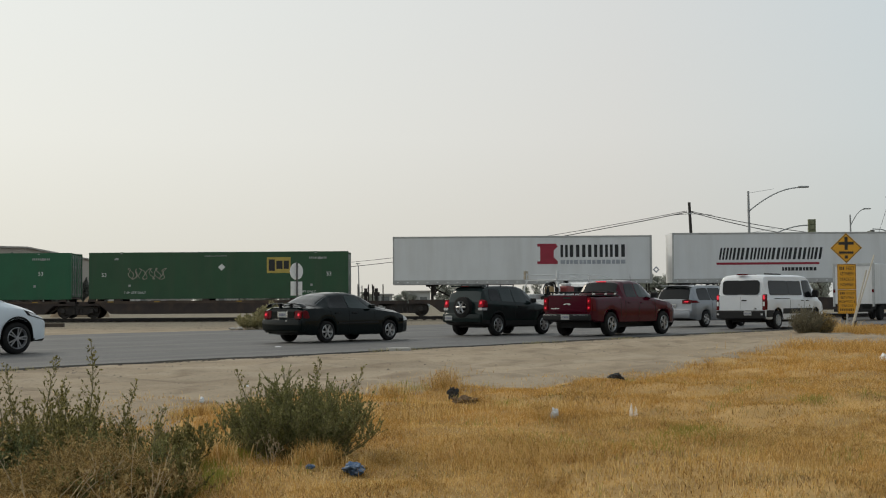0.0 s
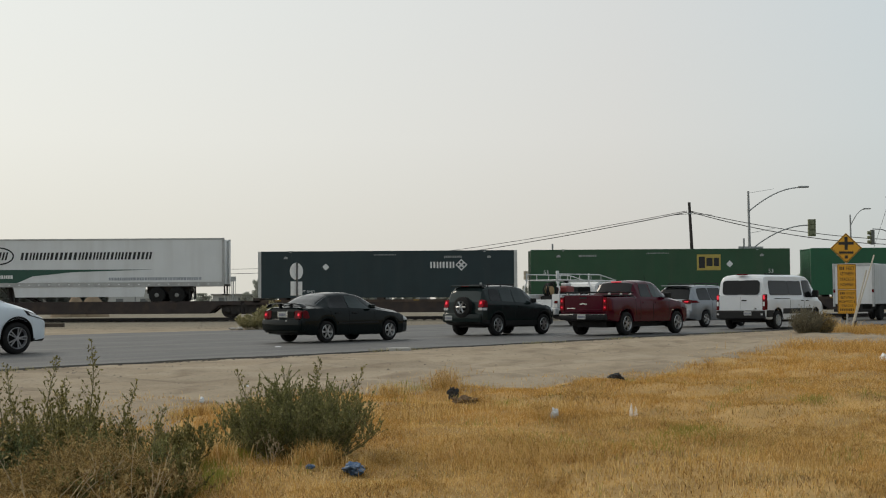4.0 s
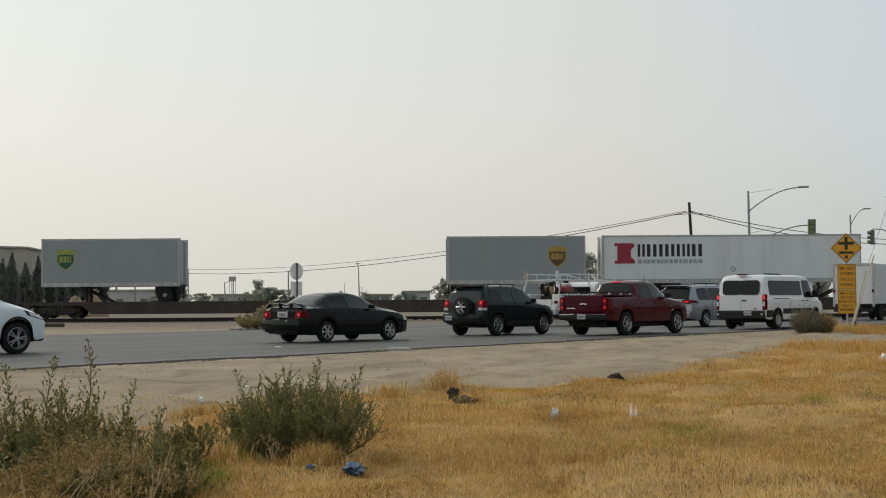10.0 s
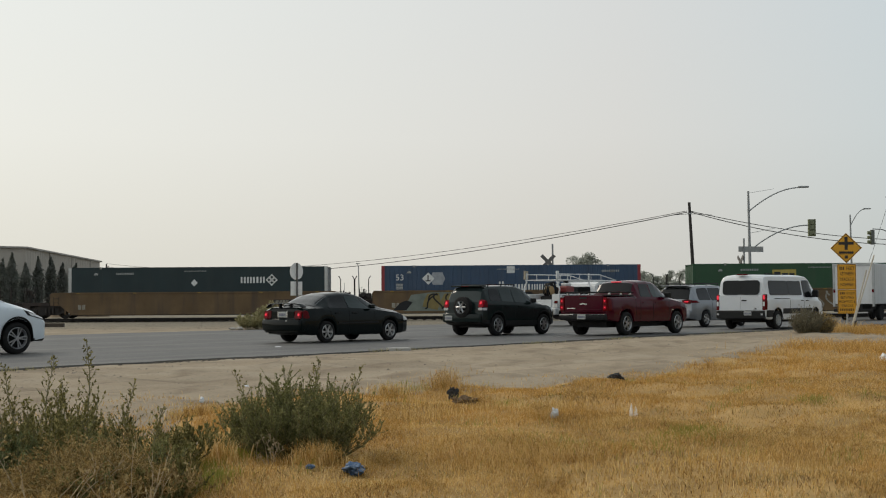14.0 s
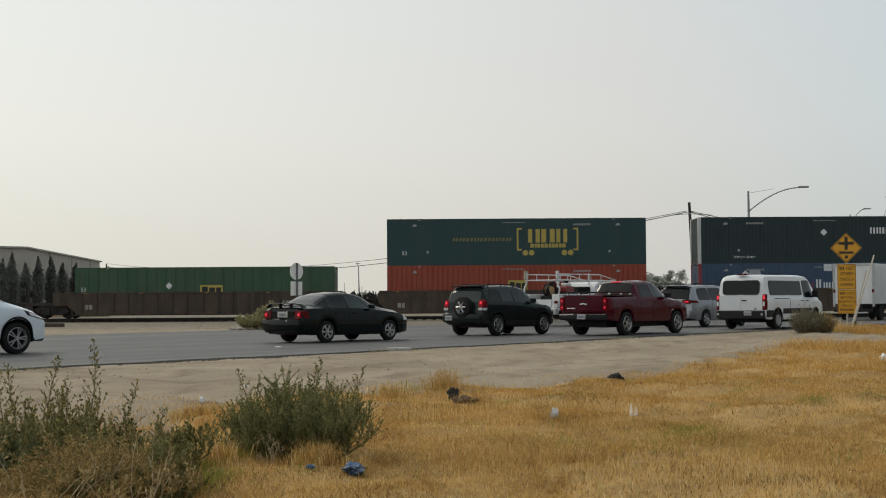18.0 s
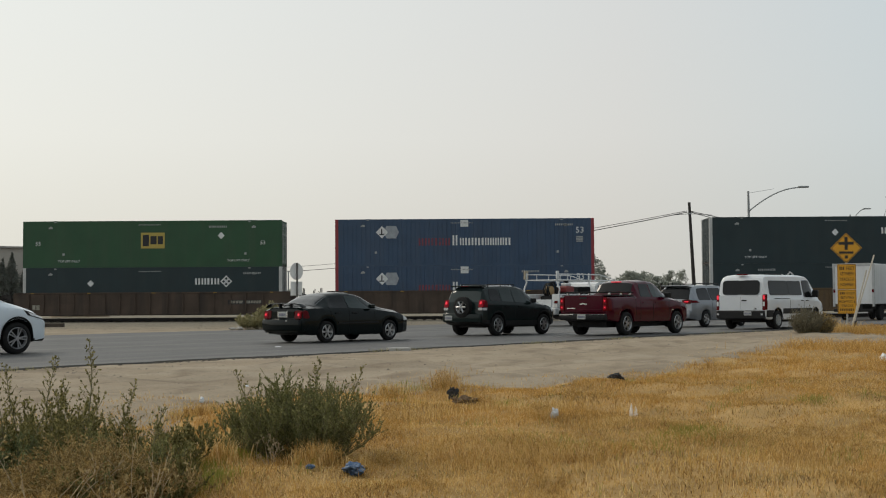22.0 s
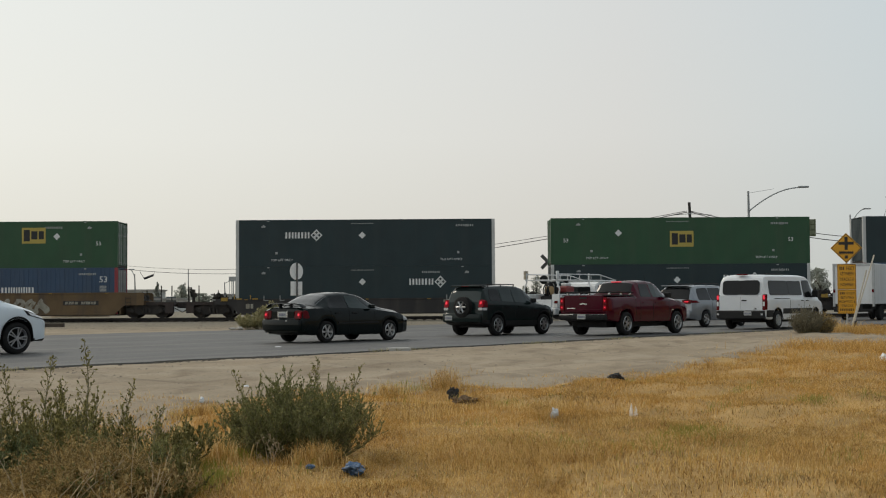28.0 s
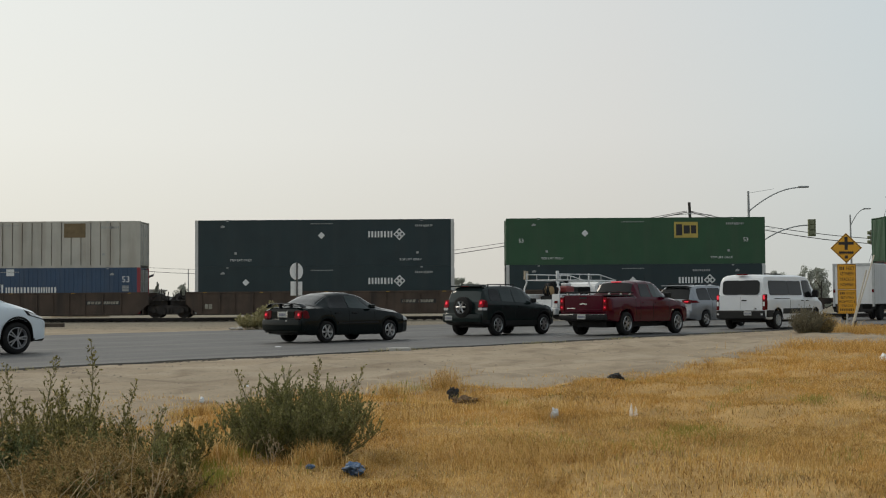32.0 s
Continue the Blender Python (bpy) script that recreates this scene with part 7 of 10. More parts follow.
    cab = [(2.85, 0.6), (2.85, 1.25), (3.0, 1.85), (3.25, 1.98), (4.1, 1.98), (4.75, 1.36), (5.6, 1.22), (5.8, 0.95), (5.8, 0.5), (2.85, 0.5)]
    bm = nb()
    prism(bm, cab, -0.95, 0.95)
    bmesh.ops.bevel(bm, geom=list(bm.edges), offset=0.05, segments=2, affect="EDGES")
    part("cab", bm, WHITE_TRUCK, t, smooth=True)
    for y in (-0.957, 0.947):
        bm = nb()
        prism(bm, [(3.05, 1.32), (3.12, 1.8), (4.05, 1.86), (4.55, 1.36)], y, y + 0.01)
        part("window", bm, TINT, t)
    boxes("rear_window", TINT, t, (2.84, 2.90, -0.7, 0.7, 1.35, 1.75), bevel=0.01)
    truck_wheels(t, (1.35, 4.85), 0.84, 0.38)


def box_truck():
    t = thing("box_truck", "white box truck with a roll-up rear door, waiting on the road", "truck", at=truck_pose(21.35, 70.6, HEAD + 5))
    b = boxes("cargo_box", WHITE_TRUCK, t, (0.0, 4.6, -1.08, 1.08, 0.85, 2.95), bevel=0.03)
    boxes("corner_frame", GREY_METAL, t, (-0.02, 0.06, -1.10, -0.98, 0.72, 2.97), bevel=0.008)
    boxes("corner_frame", GREY_METAL, t, (-0.02, 0.06, 0.98, 1.10, 0.72, 2.97), bevel=0.008)
    boxes("header_frame", GREY_METAL, t, (-0.02, 0.06, -0.98, 0.98, 2.82, 2.97), bevel=0.008)
    for i in range(5):
        boxes("door_slat", WHITE_TRUCK, t, (-0.008, 0.03, -0.96, 0.96, 0.90 + i * 0.385, 1.275 + i * 0.385), bevel=0.006)
    for y in (-1.02, 1.02):
        boxes("tail_lamp", LAMP_RED, t, (-0.035, -0.015, y - 0.05, y + 0.05, 1.45, 1.62), bevel=0.008)
    boxes("bumper", PLASTIC, t, (-0.20, 0.0, -1.0, 1.0, 0.45, 0.60), bevel=0.02)
    boxes("chassis", PLASTIC, t, (0.0, 5.6, -0.45, 0.45, 0.55, 0.85))
    bm = nb()
    prism(bm, [(4.75, 0.55), (4.75, 2.1), (5.5, 2.1), (6.0, 1.5), (6.5, 1.35), (6.7, 1.0), (6.7, 0.5)], -0.98, 0.98)
    bmesh.ops.bevel(bm, geom=list(bm.edges), offset=0.05, segments=2, affect="EDGES")
    part("cab", bm, WHITE_TRUCK, t, smooth=True)
    for y in (-0.987, 0.977):
        bm = nb()
        prism(bm, [(4.95, 1.45), (4.95, 1.95), (5.42, 1.95), (5.82, 1.5)], y, y + 0.01)
        part("window", bm, TINT, t)
    truck_wheels(t, (1.3, 5.6), 0.92, 0.40)


sedan()
small_suv()
PICKUP, PICKUP_WHEELS = pickup()
minivan()
passenger_van()
white_suv()
service_truck()
box_truck()


# ---- beyond the railway ----
WALL_BEIGE = mat("beige_metal_wall", (0.42, 0.385, 0.34), 0.7, 0, 0.08, 0.3, 8, 0, (0.34, 0.31, 0.27), 0.4, 1)
ROOF_GREY = mat("grey_roof", (0.33, 0.315, 0.29), 0.7, 0, 0.1, 0.3, 8)
WALL_WHITE = mat("white_plaster_wall", (0.45, 0.45, 0.43), 0.8, 0, 0.08, 0.3, 8)
POLE_WOOD = mat("creosoted_pole", (0.040, 0.036, 0.033), 0.9, 0, 0.25, 2, 30, 0.3)
POLE_STEEL = mat("street_pole_steel", (0.31, 0.32, 0.32), 0.55, 0.4, 0.12, 2, 30)
CABLE = mat("black_cable", (0.03, 0.03, 0.03), 0.7, 0, 0.1, 3, 30)


def leaf_material(name, col, trans):
    """Thin leaves that let part of the light through, each with its own tint."""
    m = mat(name, col, 0.9, 0, 0.35, 0.8, 6)
    n, l = m.node_tree.nodes, m.node_tree.links
    b = n["Principled BSDF"]
    tr = n.new("ShaderNodeBsdfTranslucent")
    l.new(b.inputs["Base Color"].links[0].from_socket, tr.inputs["Color"])
    mx = n.new("ShaderNodeMixShader")
    mx.inputs["Fac"].default_value = trans
    l.new(b.outputs["BSDF"], mx.inputs[1])
    l.new(tr.outputs["BSDF"], mx.inputs[2])
    l.new(mx.outputs["Shader"], n["Material Output"].inputs["Surface"])
    return m


# smoke haze is painted in: both colours are paler than real foliage
LEAF_FAR = leaf_material("haze_pale_tree_leaves", (0.35, 0.365, 0.315), 0.55)
LEAF_CYPRESS = leaf_material("haze_pale_cypress_leaves", (0.21, 0.22, 0.195), 0.5)
BARK = mat("grey_bark", (0.10, 0.085, 0.07), 0.9, 0, 0.25, 3, 30, 0.4)
SIGNAL_GREEN = mat("dark_olive_housing", (0.15, 0.16, 0.085), 0.6, 0, 0.1, 3, 30)
SIGN_GREY = mat("bare_sign_metal", (0.40, 0.40, 0.39), 0.5, 0.4, 0.1, 3, 30, 0, (0.3, 0.29, 0.27), 0.4, 1)
SIGN_BACK = mat("pale_aluminium_sign_back", (0.86, 0.85, 0.82), 0.5, 0.1, 0.08, 3, 30, 0, (0.55, 0.54, 0.51), 0.4, 1)
SIGN_WHITE = mat("white_sign_face", (0.62, 0.62, 0.60), 0.5, 0, 0.08, 3, 30)
SIGN_YELLOW = mat("yellow_sign_face", (0.66, 0.33, 0.015), 0.5, 0, 0.06, 3, 30, 0, (0.5, 0.28, 0.05), 0.25)
SIGN_BLACK = mat("black_sign_print", (0.02, 0.018, 0.015), 0.55, 0, 0.1, 3, 30)
SIGN_PRINT = mat("worn_black_print", (0.065, 0.035, 0.012), 0.6, 0, 0.3, 9, 60)
SOIL = mat("heaped_soil", (0.27, 0.20, 0.13), 0.95, 0, 0.2, 0.8, 12, 0.5)


def at_px(px, far, z=0.0):
    """A place at the distance far on the bearing px."""
    return ((px - 784) * far / 2400.0, far, z)


def leaf_cloud(rng, centres, radii, n, size):
    """Many small leaf quads spread through several lumps. Returns vertices and faces."""
    v, f = [], []
    k = len(centres)
    which = rng.integers(0, k, n)
    d = rng.normal(size=(n, 3))
    d /= np.linalg.norm(d, axis=1)[:, None]
    rad = rng.uniform(0.35, 1.0, n) ** 0.6 * np.where(rng.uniform(size=n) < 0.22, rng.uniform(1.0, 1.5, n), 1.0)
    p = np.asarray(centres)[which] + d * np.asarray(radii)[which] * rad[:, None]
    a = rng.normal(size=(n, 3))
    a /= np.linalg.norm(a, axis=1)[:, None]
    b = np.cross(a, rng.normal(size=(n, 3)))
    b /= np.linalg.norm(b, axis=1)[:, None]
    s = size * rng.uniform(0.5, 1.3, n)[:, None]
    v = np.stack([p - a * s, p - b * s * 0.6, p + a * s, p + b * s * 0.6], 1).reshape(-1, 3)
    f = np.arange(4 * n).reshape(n, 4)
    return v, f


def tree(px, far, height, width, seed, kind="broad", label="dusty green broadleaf tree beyond the railway"):
    rng = np.random.default_rng(seed)
    x, y, _ = at_px(px, far)
    t = thing("tree", label, "tree", "trees beyond the railway", at=pose(x, y, -0.03))
    bm = nb()
    rod(bm, (0, 0, 0), (0, 0, height * 0.55), height * 0.025 + 0.06, 8, height * 0.012)
    for i in range(7):
        a = i * 0.9 + rng.uniform(0, 0.6)
        z0 = height * rng.uniform(0.2, 0.55)
        rod(bm, (0, 0, z0), (math.cos(a) * width * 0.35, math.sin(a) * width * 0.35, z0 + height * 0.22), height * 0.010 + 0.02, 5, 0.02)
    part("trunk", bm, BARK, t)
    cs, rs = [], []
    if kind == "broad":
        m = 44
        for i in range(m):
            a, q = rng.uniform(0, 6.28), rng.uniform(0.05, 0.40) * width
            z = rng.uniform(0.10, 0.93) * height
            taper = 1 - 0.65 * max(0, z / height - 0.5) / 0.5
            cs.append((math.cos(a) * q * taper * 1.1, math.sin(a) * q * taper * 1.1, z))
            rs.append([width * rng.uniform(0.07, 0.16), width * rng.uniform(0.07, 0.16), height * rng.uniform(0.05, 0.10)])
        n, sz = 5200, width * 0.025
    elif kind == "conifer":
        for i in range(14):
            z = height * (0.10 + 0.86 * i / 13)
            q = width * 0.48 * (1 - i / 13.5) + 0.05
            cs.append((rng.uniform(-0.1, 0.1) * width, 0, z))
            rs.append([q, q, height * 0.05])
        n, sz = 3200, width * 0.055
    elif kind == "pollard":
        for i in range(12):
            z = height * (0.05 + 0.60 * i / 11)
            q = width * 0.5 * (0.75 + 0.25 * math.sin(i * 1.7))
            cs.append((rng.uniform(-0.1, 0.1) * width, rng.uniform(-0.1, 0.1) * width, z))
            rs.append([q, q, height * 0.06])
        for i in range(7):
            a = i * 0.9
            tip = (math.cos(a) * width * rng.uniform(0.25, 0.55), math.sin(a) * width * 0.3, height * rng.uniform(0.86, 1.0))
            bm = nb()
            rod(bm, (tip[0] * 0.25, tip[1] * 0.25, height * 0.55), tip, 0.11, 6, 0.09)
            part("limb", bm, BARK, t)
        n, sz = 5600, width * 0.085
    else:
        for i in range(16):
            z = height * (0.05 + 0.93 * i / 15)
            q = width * 0.5 * min(1.0, 0.55 + i / 10, (15.6 - i) / 6.0)
            cs.append((rng.uniform(-0.06, 0.06) * width, rng.uniform(-0.06, 0.06) * width, z))
            rs.append([q, q, height * 0.06])
        n, sz = 5600, width * 0.075
    v, f = leaf_cloud(rng, cs, np.array(rs), n, sz)
    v[:, 2] = np.maximum(v[:, 2], 0.1)
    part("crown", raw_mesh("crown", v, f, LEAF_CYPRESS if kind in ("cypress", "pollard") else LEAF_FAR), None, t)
    return t


def cylinder_pole(parent, a, b, r, r2, material, name="pole"):
    bm = nb()
    rod(bm, a, b, r, 10, r2)
    return part(name, bm, material, parent, smooth=False)


def curve_tube(name, pts, r, material, parent, label=""):
    bm = nb()
    for a, b in zip(pts, pts[1:]):
        rod(bm, a, b, r, 6)
    return part(name, bm, material, parent, label)


WINDOW_GREY = mat("grey_window_glass", (0.16, 0.17, 0.17), 0.2, 0, 0.1, 2, 20)


def warehouse():
    """Large beige metal hall whose long side runs away from the camera."""
    w = thing("warehouse", "large beige metal warehouse with a low-pitched roof", "building", at=pose(0, 0, -0.05))
    A, B = Vector((-49.9, 162, 0)), Vector((-55.2, 218, 0))
    d = (B - A).normalized()
    left = Vector((-d.y, d.x, 0))
    ht = 7.9
    step = 56.2 / 38

    def panel(bm):
        b = A + d * (0.94 * step)
        box_pts = [A, b, b + left * 0.25, A + left * 0.25]
        lo = [bm.verts.new((p.x, p.y, 0)) for p in box_pts]
        hi = [bm.verts.new((p.x, p.y, ht)) for p in box_pts]
        for k in range(4):
            bm.faces.new((lo[k], lo[(k + 1) % 4], hi[(k + 1) % 4], hi[k]))

    for i in range(38):
        m = d * (i * step)
        part("wall_panel", shared("wall_panel|warehouse", panel, WALL_BEIGE), None, w, at=pose(m.x, m.y, 0))
    bm = nb()
    pts = [A + left * 0.06, B + left * 0.06, B + left * 40, A + left * 40]
    lo = [bm.verts.new((p.x, p.y, 0)) for p in pts]
    hi = [bm.verts.new((p.x, p.y, ht - 0.02)) for p in pts]
    for k in range(4):
        bm.faces.new((lo[k], lo[(k + 1) % 4], hi[(k + 1) % 4], hi[k]))
    part("front_wall", bm, WALL_BEIGE, w)
    bm = nb()
    ridge_a, ridge_b = A + left * 20, B + left * 20
    q = [A - left * 0.3 - d * 0.3, B - left * 0.3 + d * 0.3, ridge_b + d * 0.3, ridge_a - d * 0.3]
    r2 = [ridge_a - d * 0.3, ridge_b + d * 0.3, B + left * 40.3 + d * 0.3, A + left * 40.3 - d * 0.3]
    za = (ht, ht, ht + 0.5, ht + 0.5)
    zb = (ht + 0.5, ht + 0.5, ht, ht)
    for P4, Z4 in ((q, za), (r2, zb)):
        top = [bm.verts.new((p.x, p.y, z + 0.15)) for p, z in zip(P4, Z4)]
        low = [bm.verts.new((p.x, p.y, z - 0.05)) for p, z in zip(P4, Z4)]
        bm.faces.new(top)
        bm.faces.new(low[::-1])
        for k in range(4):
            bm.faces.new((low[k], low[(k + 1) % 4], top[(k + 1) % 4], top[k]))
    part("roof", bm, ROOF_GREY, w)
    for k in (0.26, 0.55, 0.83):
        p = A + d * (56 * k) - left * 0.05
        boxes("downpipe", ROOF_GREY, w, (p.x - 0.05, p.x + 0.05, p.y - 0.05, p.y + 0.05, 0, ht))


def low_building(px0, px1, far, h, label, material, roof_over=0.3):
    x0, x1 = at_px(px0, far)[0], at_px(px1, far)[0]
    b = thing("building", label, "building", at=pose(x0, far, -0.05))
    L = x1 - x0
    boxes("wall", material, b, (0, L, 0, 9, 0, h))
    boxes("roof", ROOF_GREY, b, (-roof_over, L + roof_over, -roof_over, 9 + roof_over, h, h + 0.28))
    n = max(2, int(L / 4))
    for i in range(n):
        xx = (i + 0.5) * L / n
        boxes("window", WINDOW_GREY, b, (xx - 0.7, xx + 0.7, -0.03, 0.02, 1.1, 2.1))
    return b


warehouse()
low_building(190, 276, 262, 3.6, "low pale flat-roofed building beyond the railway", WALL_WHITE)
low_building(376, 446, 240, 2.5, "low grey flat-roofed building beyond the railway", WALL_WHITE)
low_building(655, 690, 235, 2.3, "low pale flat-roofed building beyond the railway", WALL_WHITE)
low_building(716, 760, 270, 3.1, "low pale flat-roofed building beyond the railway", WALL_WHITE)
# added block standing in for a white vehicle roof, not a known shed
low_building(262, 316, 190, 1.6, "low white roofed shed beyond the railway", SIGN_WHITE)

for px, far, h, w, s in ((20, 158, 6.9, 1.7, 1), (44, 160, 5.8, 1.7, 2), (67, 164, 6.6, 1.6, 3), (90, 172, 6.9, 1.7, 4), (110, 180, 6.4, 1.7, 5), (133, 190, 6.6, 1.9, 6), (152, 199, 4.8, 1.7, 7), (3, 157, 6.2, 1.7, 9)):
    tree(px, far, h, w, s, "cypress", "dark narrow cypress tree beside the warehouse")
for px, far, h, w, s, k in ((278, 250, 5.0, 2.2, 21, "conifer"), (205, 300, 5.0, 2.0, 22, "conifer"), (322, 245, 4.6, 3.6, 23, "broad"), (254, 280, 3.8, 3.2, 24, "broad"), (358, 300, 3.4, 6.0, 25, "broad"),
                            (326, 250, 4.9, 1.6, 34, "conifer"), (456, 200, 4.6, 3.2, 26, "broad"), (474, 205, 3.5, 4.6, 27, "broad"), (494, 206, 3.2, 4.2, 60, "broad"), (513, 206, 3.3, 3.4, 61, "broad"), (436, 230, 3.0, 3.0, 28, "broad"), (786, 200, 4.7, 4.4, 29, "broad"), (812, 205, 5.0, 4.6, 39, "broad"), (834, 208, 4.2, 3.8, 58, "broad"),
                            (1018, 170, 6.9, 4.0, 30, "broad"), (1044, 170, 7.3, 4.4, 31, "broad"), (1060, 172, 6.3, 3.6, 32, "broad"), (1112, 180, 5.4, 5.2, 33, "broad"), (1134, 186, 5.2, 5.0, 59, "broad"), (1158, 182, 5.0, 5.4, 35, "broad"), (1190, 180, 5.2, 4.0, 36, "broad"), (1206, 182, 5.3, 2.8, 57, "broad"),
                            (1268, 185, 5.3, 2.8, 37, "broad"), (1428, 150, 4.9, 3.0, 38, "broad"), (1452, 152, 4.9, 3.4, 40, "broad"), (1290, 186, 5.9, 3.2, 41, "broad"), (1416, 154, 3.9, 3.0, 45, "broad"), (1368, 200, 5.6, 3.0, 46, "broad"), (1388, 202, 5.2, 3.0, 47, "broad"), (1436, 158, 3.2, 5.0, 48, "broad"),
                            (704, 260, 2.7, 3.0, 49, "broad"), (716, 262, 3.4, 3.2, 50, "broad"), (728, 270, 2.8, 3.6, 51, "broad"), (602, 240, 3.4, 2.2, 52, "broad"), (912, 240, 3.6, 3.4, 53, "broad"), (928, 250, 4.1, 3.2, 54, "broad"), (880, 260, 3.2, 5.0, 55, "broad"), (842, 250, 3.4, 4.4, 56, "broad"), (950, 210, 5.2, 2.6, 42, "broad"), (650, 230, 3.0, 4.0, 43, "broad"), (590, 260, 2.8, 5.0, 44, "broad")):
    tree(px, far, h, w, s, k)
tree(183, 214, 7.4, 1.9, 8, "pollard", "dark pollarded tree with bare stubby limbs beside the warehouse")


def soil_heap(px, far, w, h, seed):
    rng = random.Random(seed)
    bm = nb()
    rings = []
    for j in range(7):
        q = j / 6
        ring = []
        for i in range(20):
            a = 2 * math.pi * i / 20
            r = w / 2 * (1 - q) * (1 + rng.uniform(-0.08, 0.08))
            ring.append(bm.verts.new((math.cos(a) * r, math.sin(a) * r, h * math.sin(q * math.pi / 2) ** 0.9 * (1 + rng.uniform(-0.04, 0.04)) - (0.1 if j == 0 else 0))))
        rings.append(ring)
    for a, b in zip(rings, rings[1:]):
        for i in range(20):
            bm.faces.new((a[i], a[(i + 1) % 20], b[(i + 1) % 20], b[i]))
    ob = part("soil_mound", bm, SOIL, smooth=True, at=pose(*at_px(px, far, -0.03)))
    tagged(ob, "rounded mound of tan soil beyond the railway", "mound", "mounds of soil")


soil_heap(134, 118, 2.3, 1.85, 1)
soil_heap(164, 119, 2.9, 1.95, 2)
soil_heap(108, 117, 1.8, 1.3, 3)


def wire_run(name, a, b, sag, label, r=0.025, n=40):
    a, b = Vector(a), Vector(b)
    pts = []
    for i in range(n + 1):
        t = i / n
        p = a.lerp(b, t)
        p.z -= sag * 4 * t * (1 - t)
        pts.append(p)
    bm = nb()
    for p, q in zip(pts, pts[1:]):
        rod(bm, p, q, r, 5)
    ob = part(name, bm, CABLE)
    tagged(ob, label, "cable")
    return ob


def utility_pole(px, far, top, lean_px=0.0, label="tall dark wooden utility pole", arm=True):
    x, y, _ = at_px(px, far)
    p = thing("utility_pole", label, "pole", "utility poles", at=pose(x, y, -0.1))
    cylinder_pole(p, (lean_px * far / 2400.0, 0, 0), (0, 0, top + 0.1), 0.17, 0.11, POLE_WOOD, "shaft")
    if not arm:
        boxes("cable_bracket", GREY_METAL, p, (-0.16, 0.16, -0.16, 0.16, top - 0.86, top - 0.78))
        return p
    boxes("crossarm", POLE_WOOD, p, (-0.5, 0.5, -0.06, 0.06, top - 0.95, top - 0.83))
    bm = nb()
    for xx in (-0.4, 0.4):
        rod(bm, (xx, 0, top - 0.83), (xx, 0, top - 0.68), 0.04, 8)
    part("insulator", bm, GREY_METAL, p)
    return p


utility_pole(1221, 110, 9.05, 9, arm=False)
utility_pole(188, 232, 7.9)
L1 = at_px(1217, 110, 8.25)
L2 = at_px(188, 232, 7.45)
LOW_CABLE = wire_run("overhead_cable", L1, L2, 2.8, "sagging black overhead cable between wooden poles", 0.035)
wire_run("overhead_cable", (L1[0], L1[1], 8.35), (L2[0], L2[1], 8.0), 2.55, "sagging black overhead cable between wooden poles", 0.025)
R2 = at_px(1640, 118, 5.9)
wire_run("overhead_cable", at_px(1224, 110, 8.32), (R2[0], R2[1], 6.15), 0.55, "sagging black overhead cable between wooden poles", 0.03)
wire_run("overhead_cable", at_px(1224, 110, 8.25), (R2[0], R2[1], 5.8), 0.75, "sagging black overhead cable between wooden poles", 0.035)
utility_pole(1640, 118, 6.8)
# guy loops at the pole head
wire_run("overhead_cable", at_px(1180, 110, 7.95), at_px(1262, 110, 8.0), -0.12, "short black cable at the pole head", 0.02, 10)


def splice_case(cable):
    """A tilted splice case slung under its cable."""
    x, y, _ = at_px(263, 205)
    s = cable
    bm = nb()
    rod(bm, (x - 0.72, y, 4.86), (x + 0.70, y, 5.38), 0.17, 10)
    part("splice_case", bm, CABLE, s)
    bm = nb()
    rod(bm, (x - 0.72, y, 4.9), (x - 1.35, y, 5.95), 0.03, 5)
    rod(bm, (x + 0.70, y, 5.4), (x + 0.85, y, 5.95), 0.03, 5)
    part("hanger", bm, CABLE, s)


splice_case(LOW_CABLE)


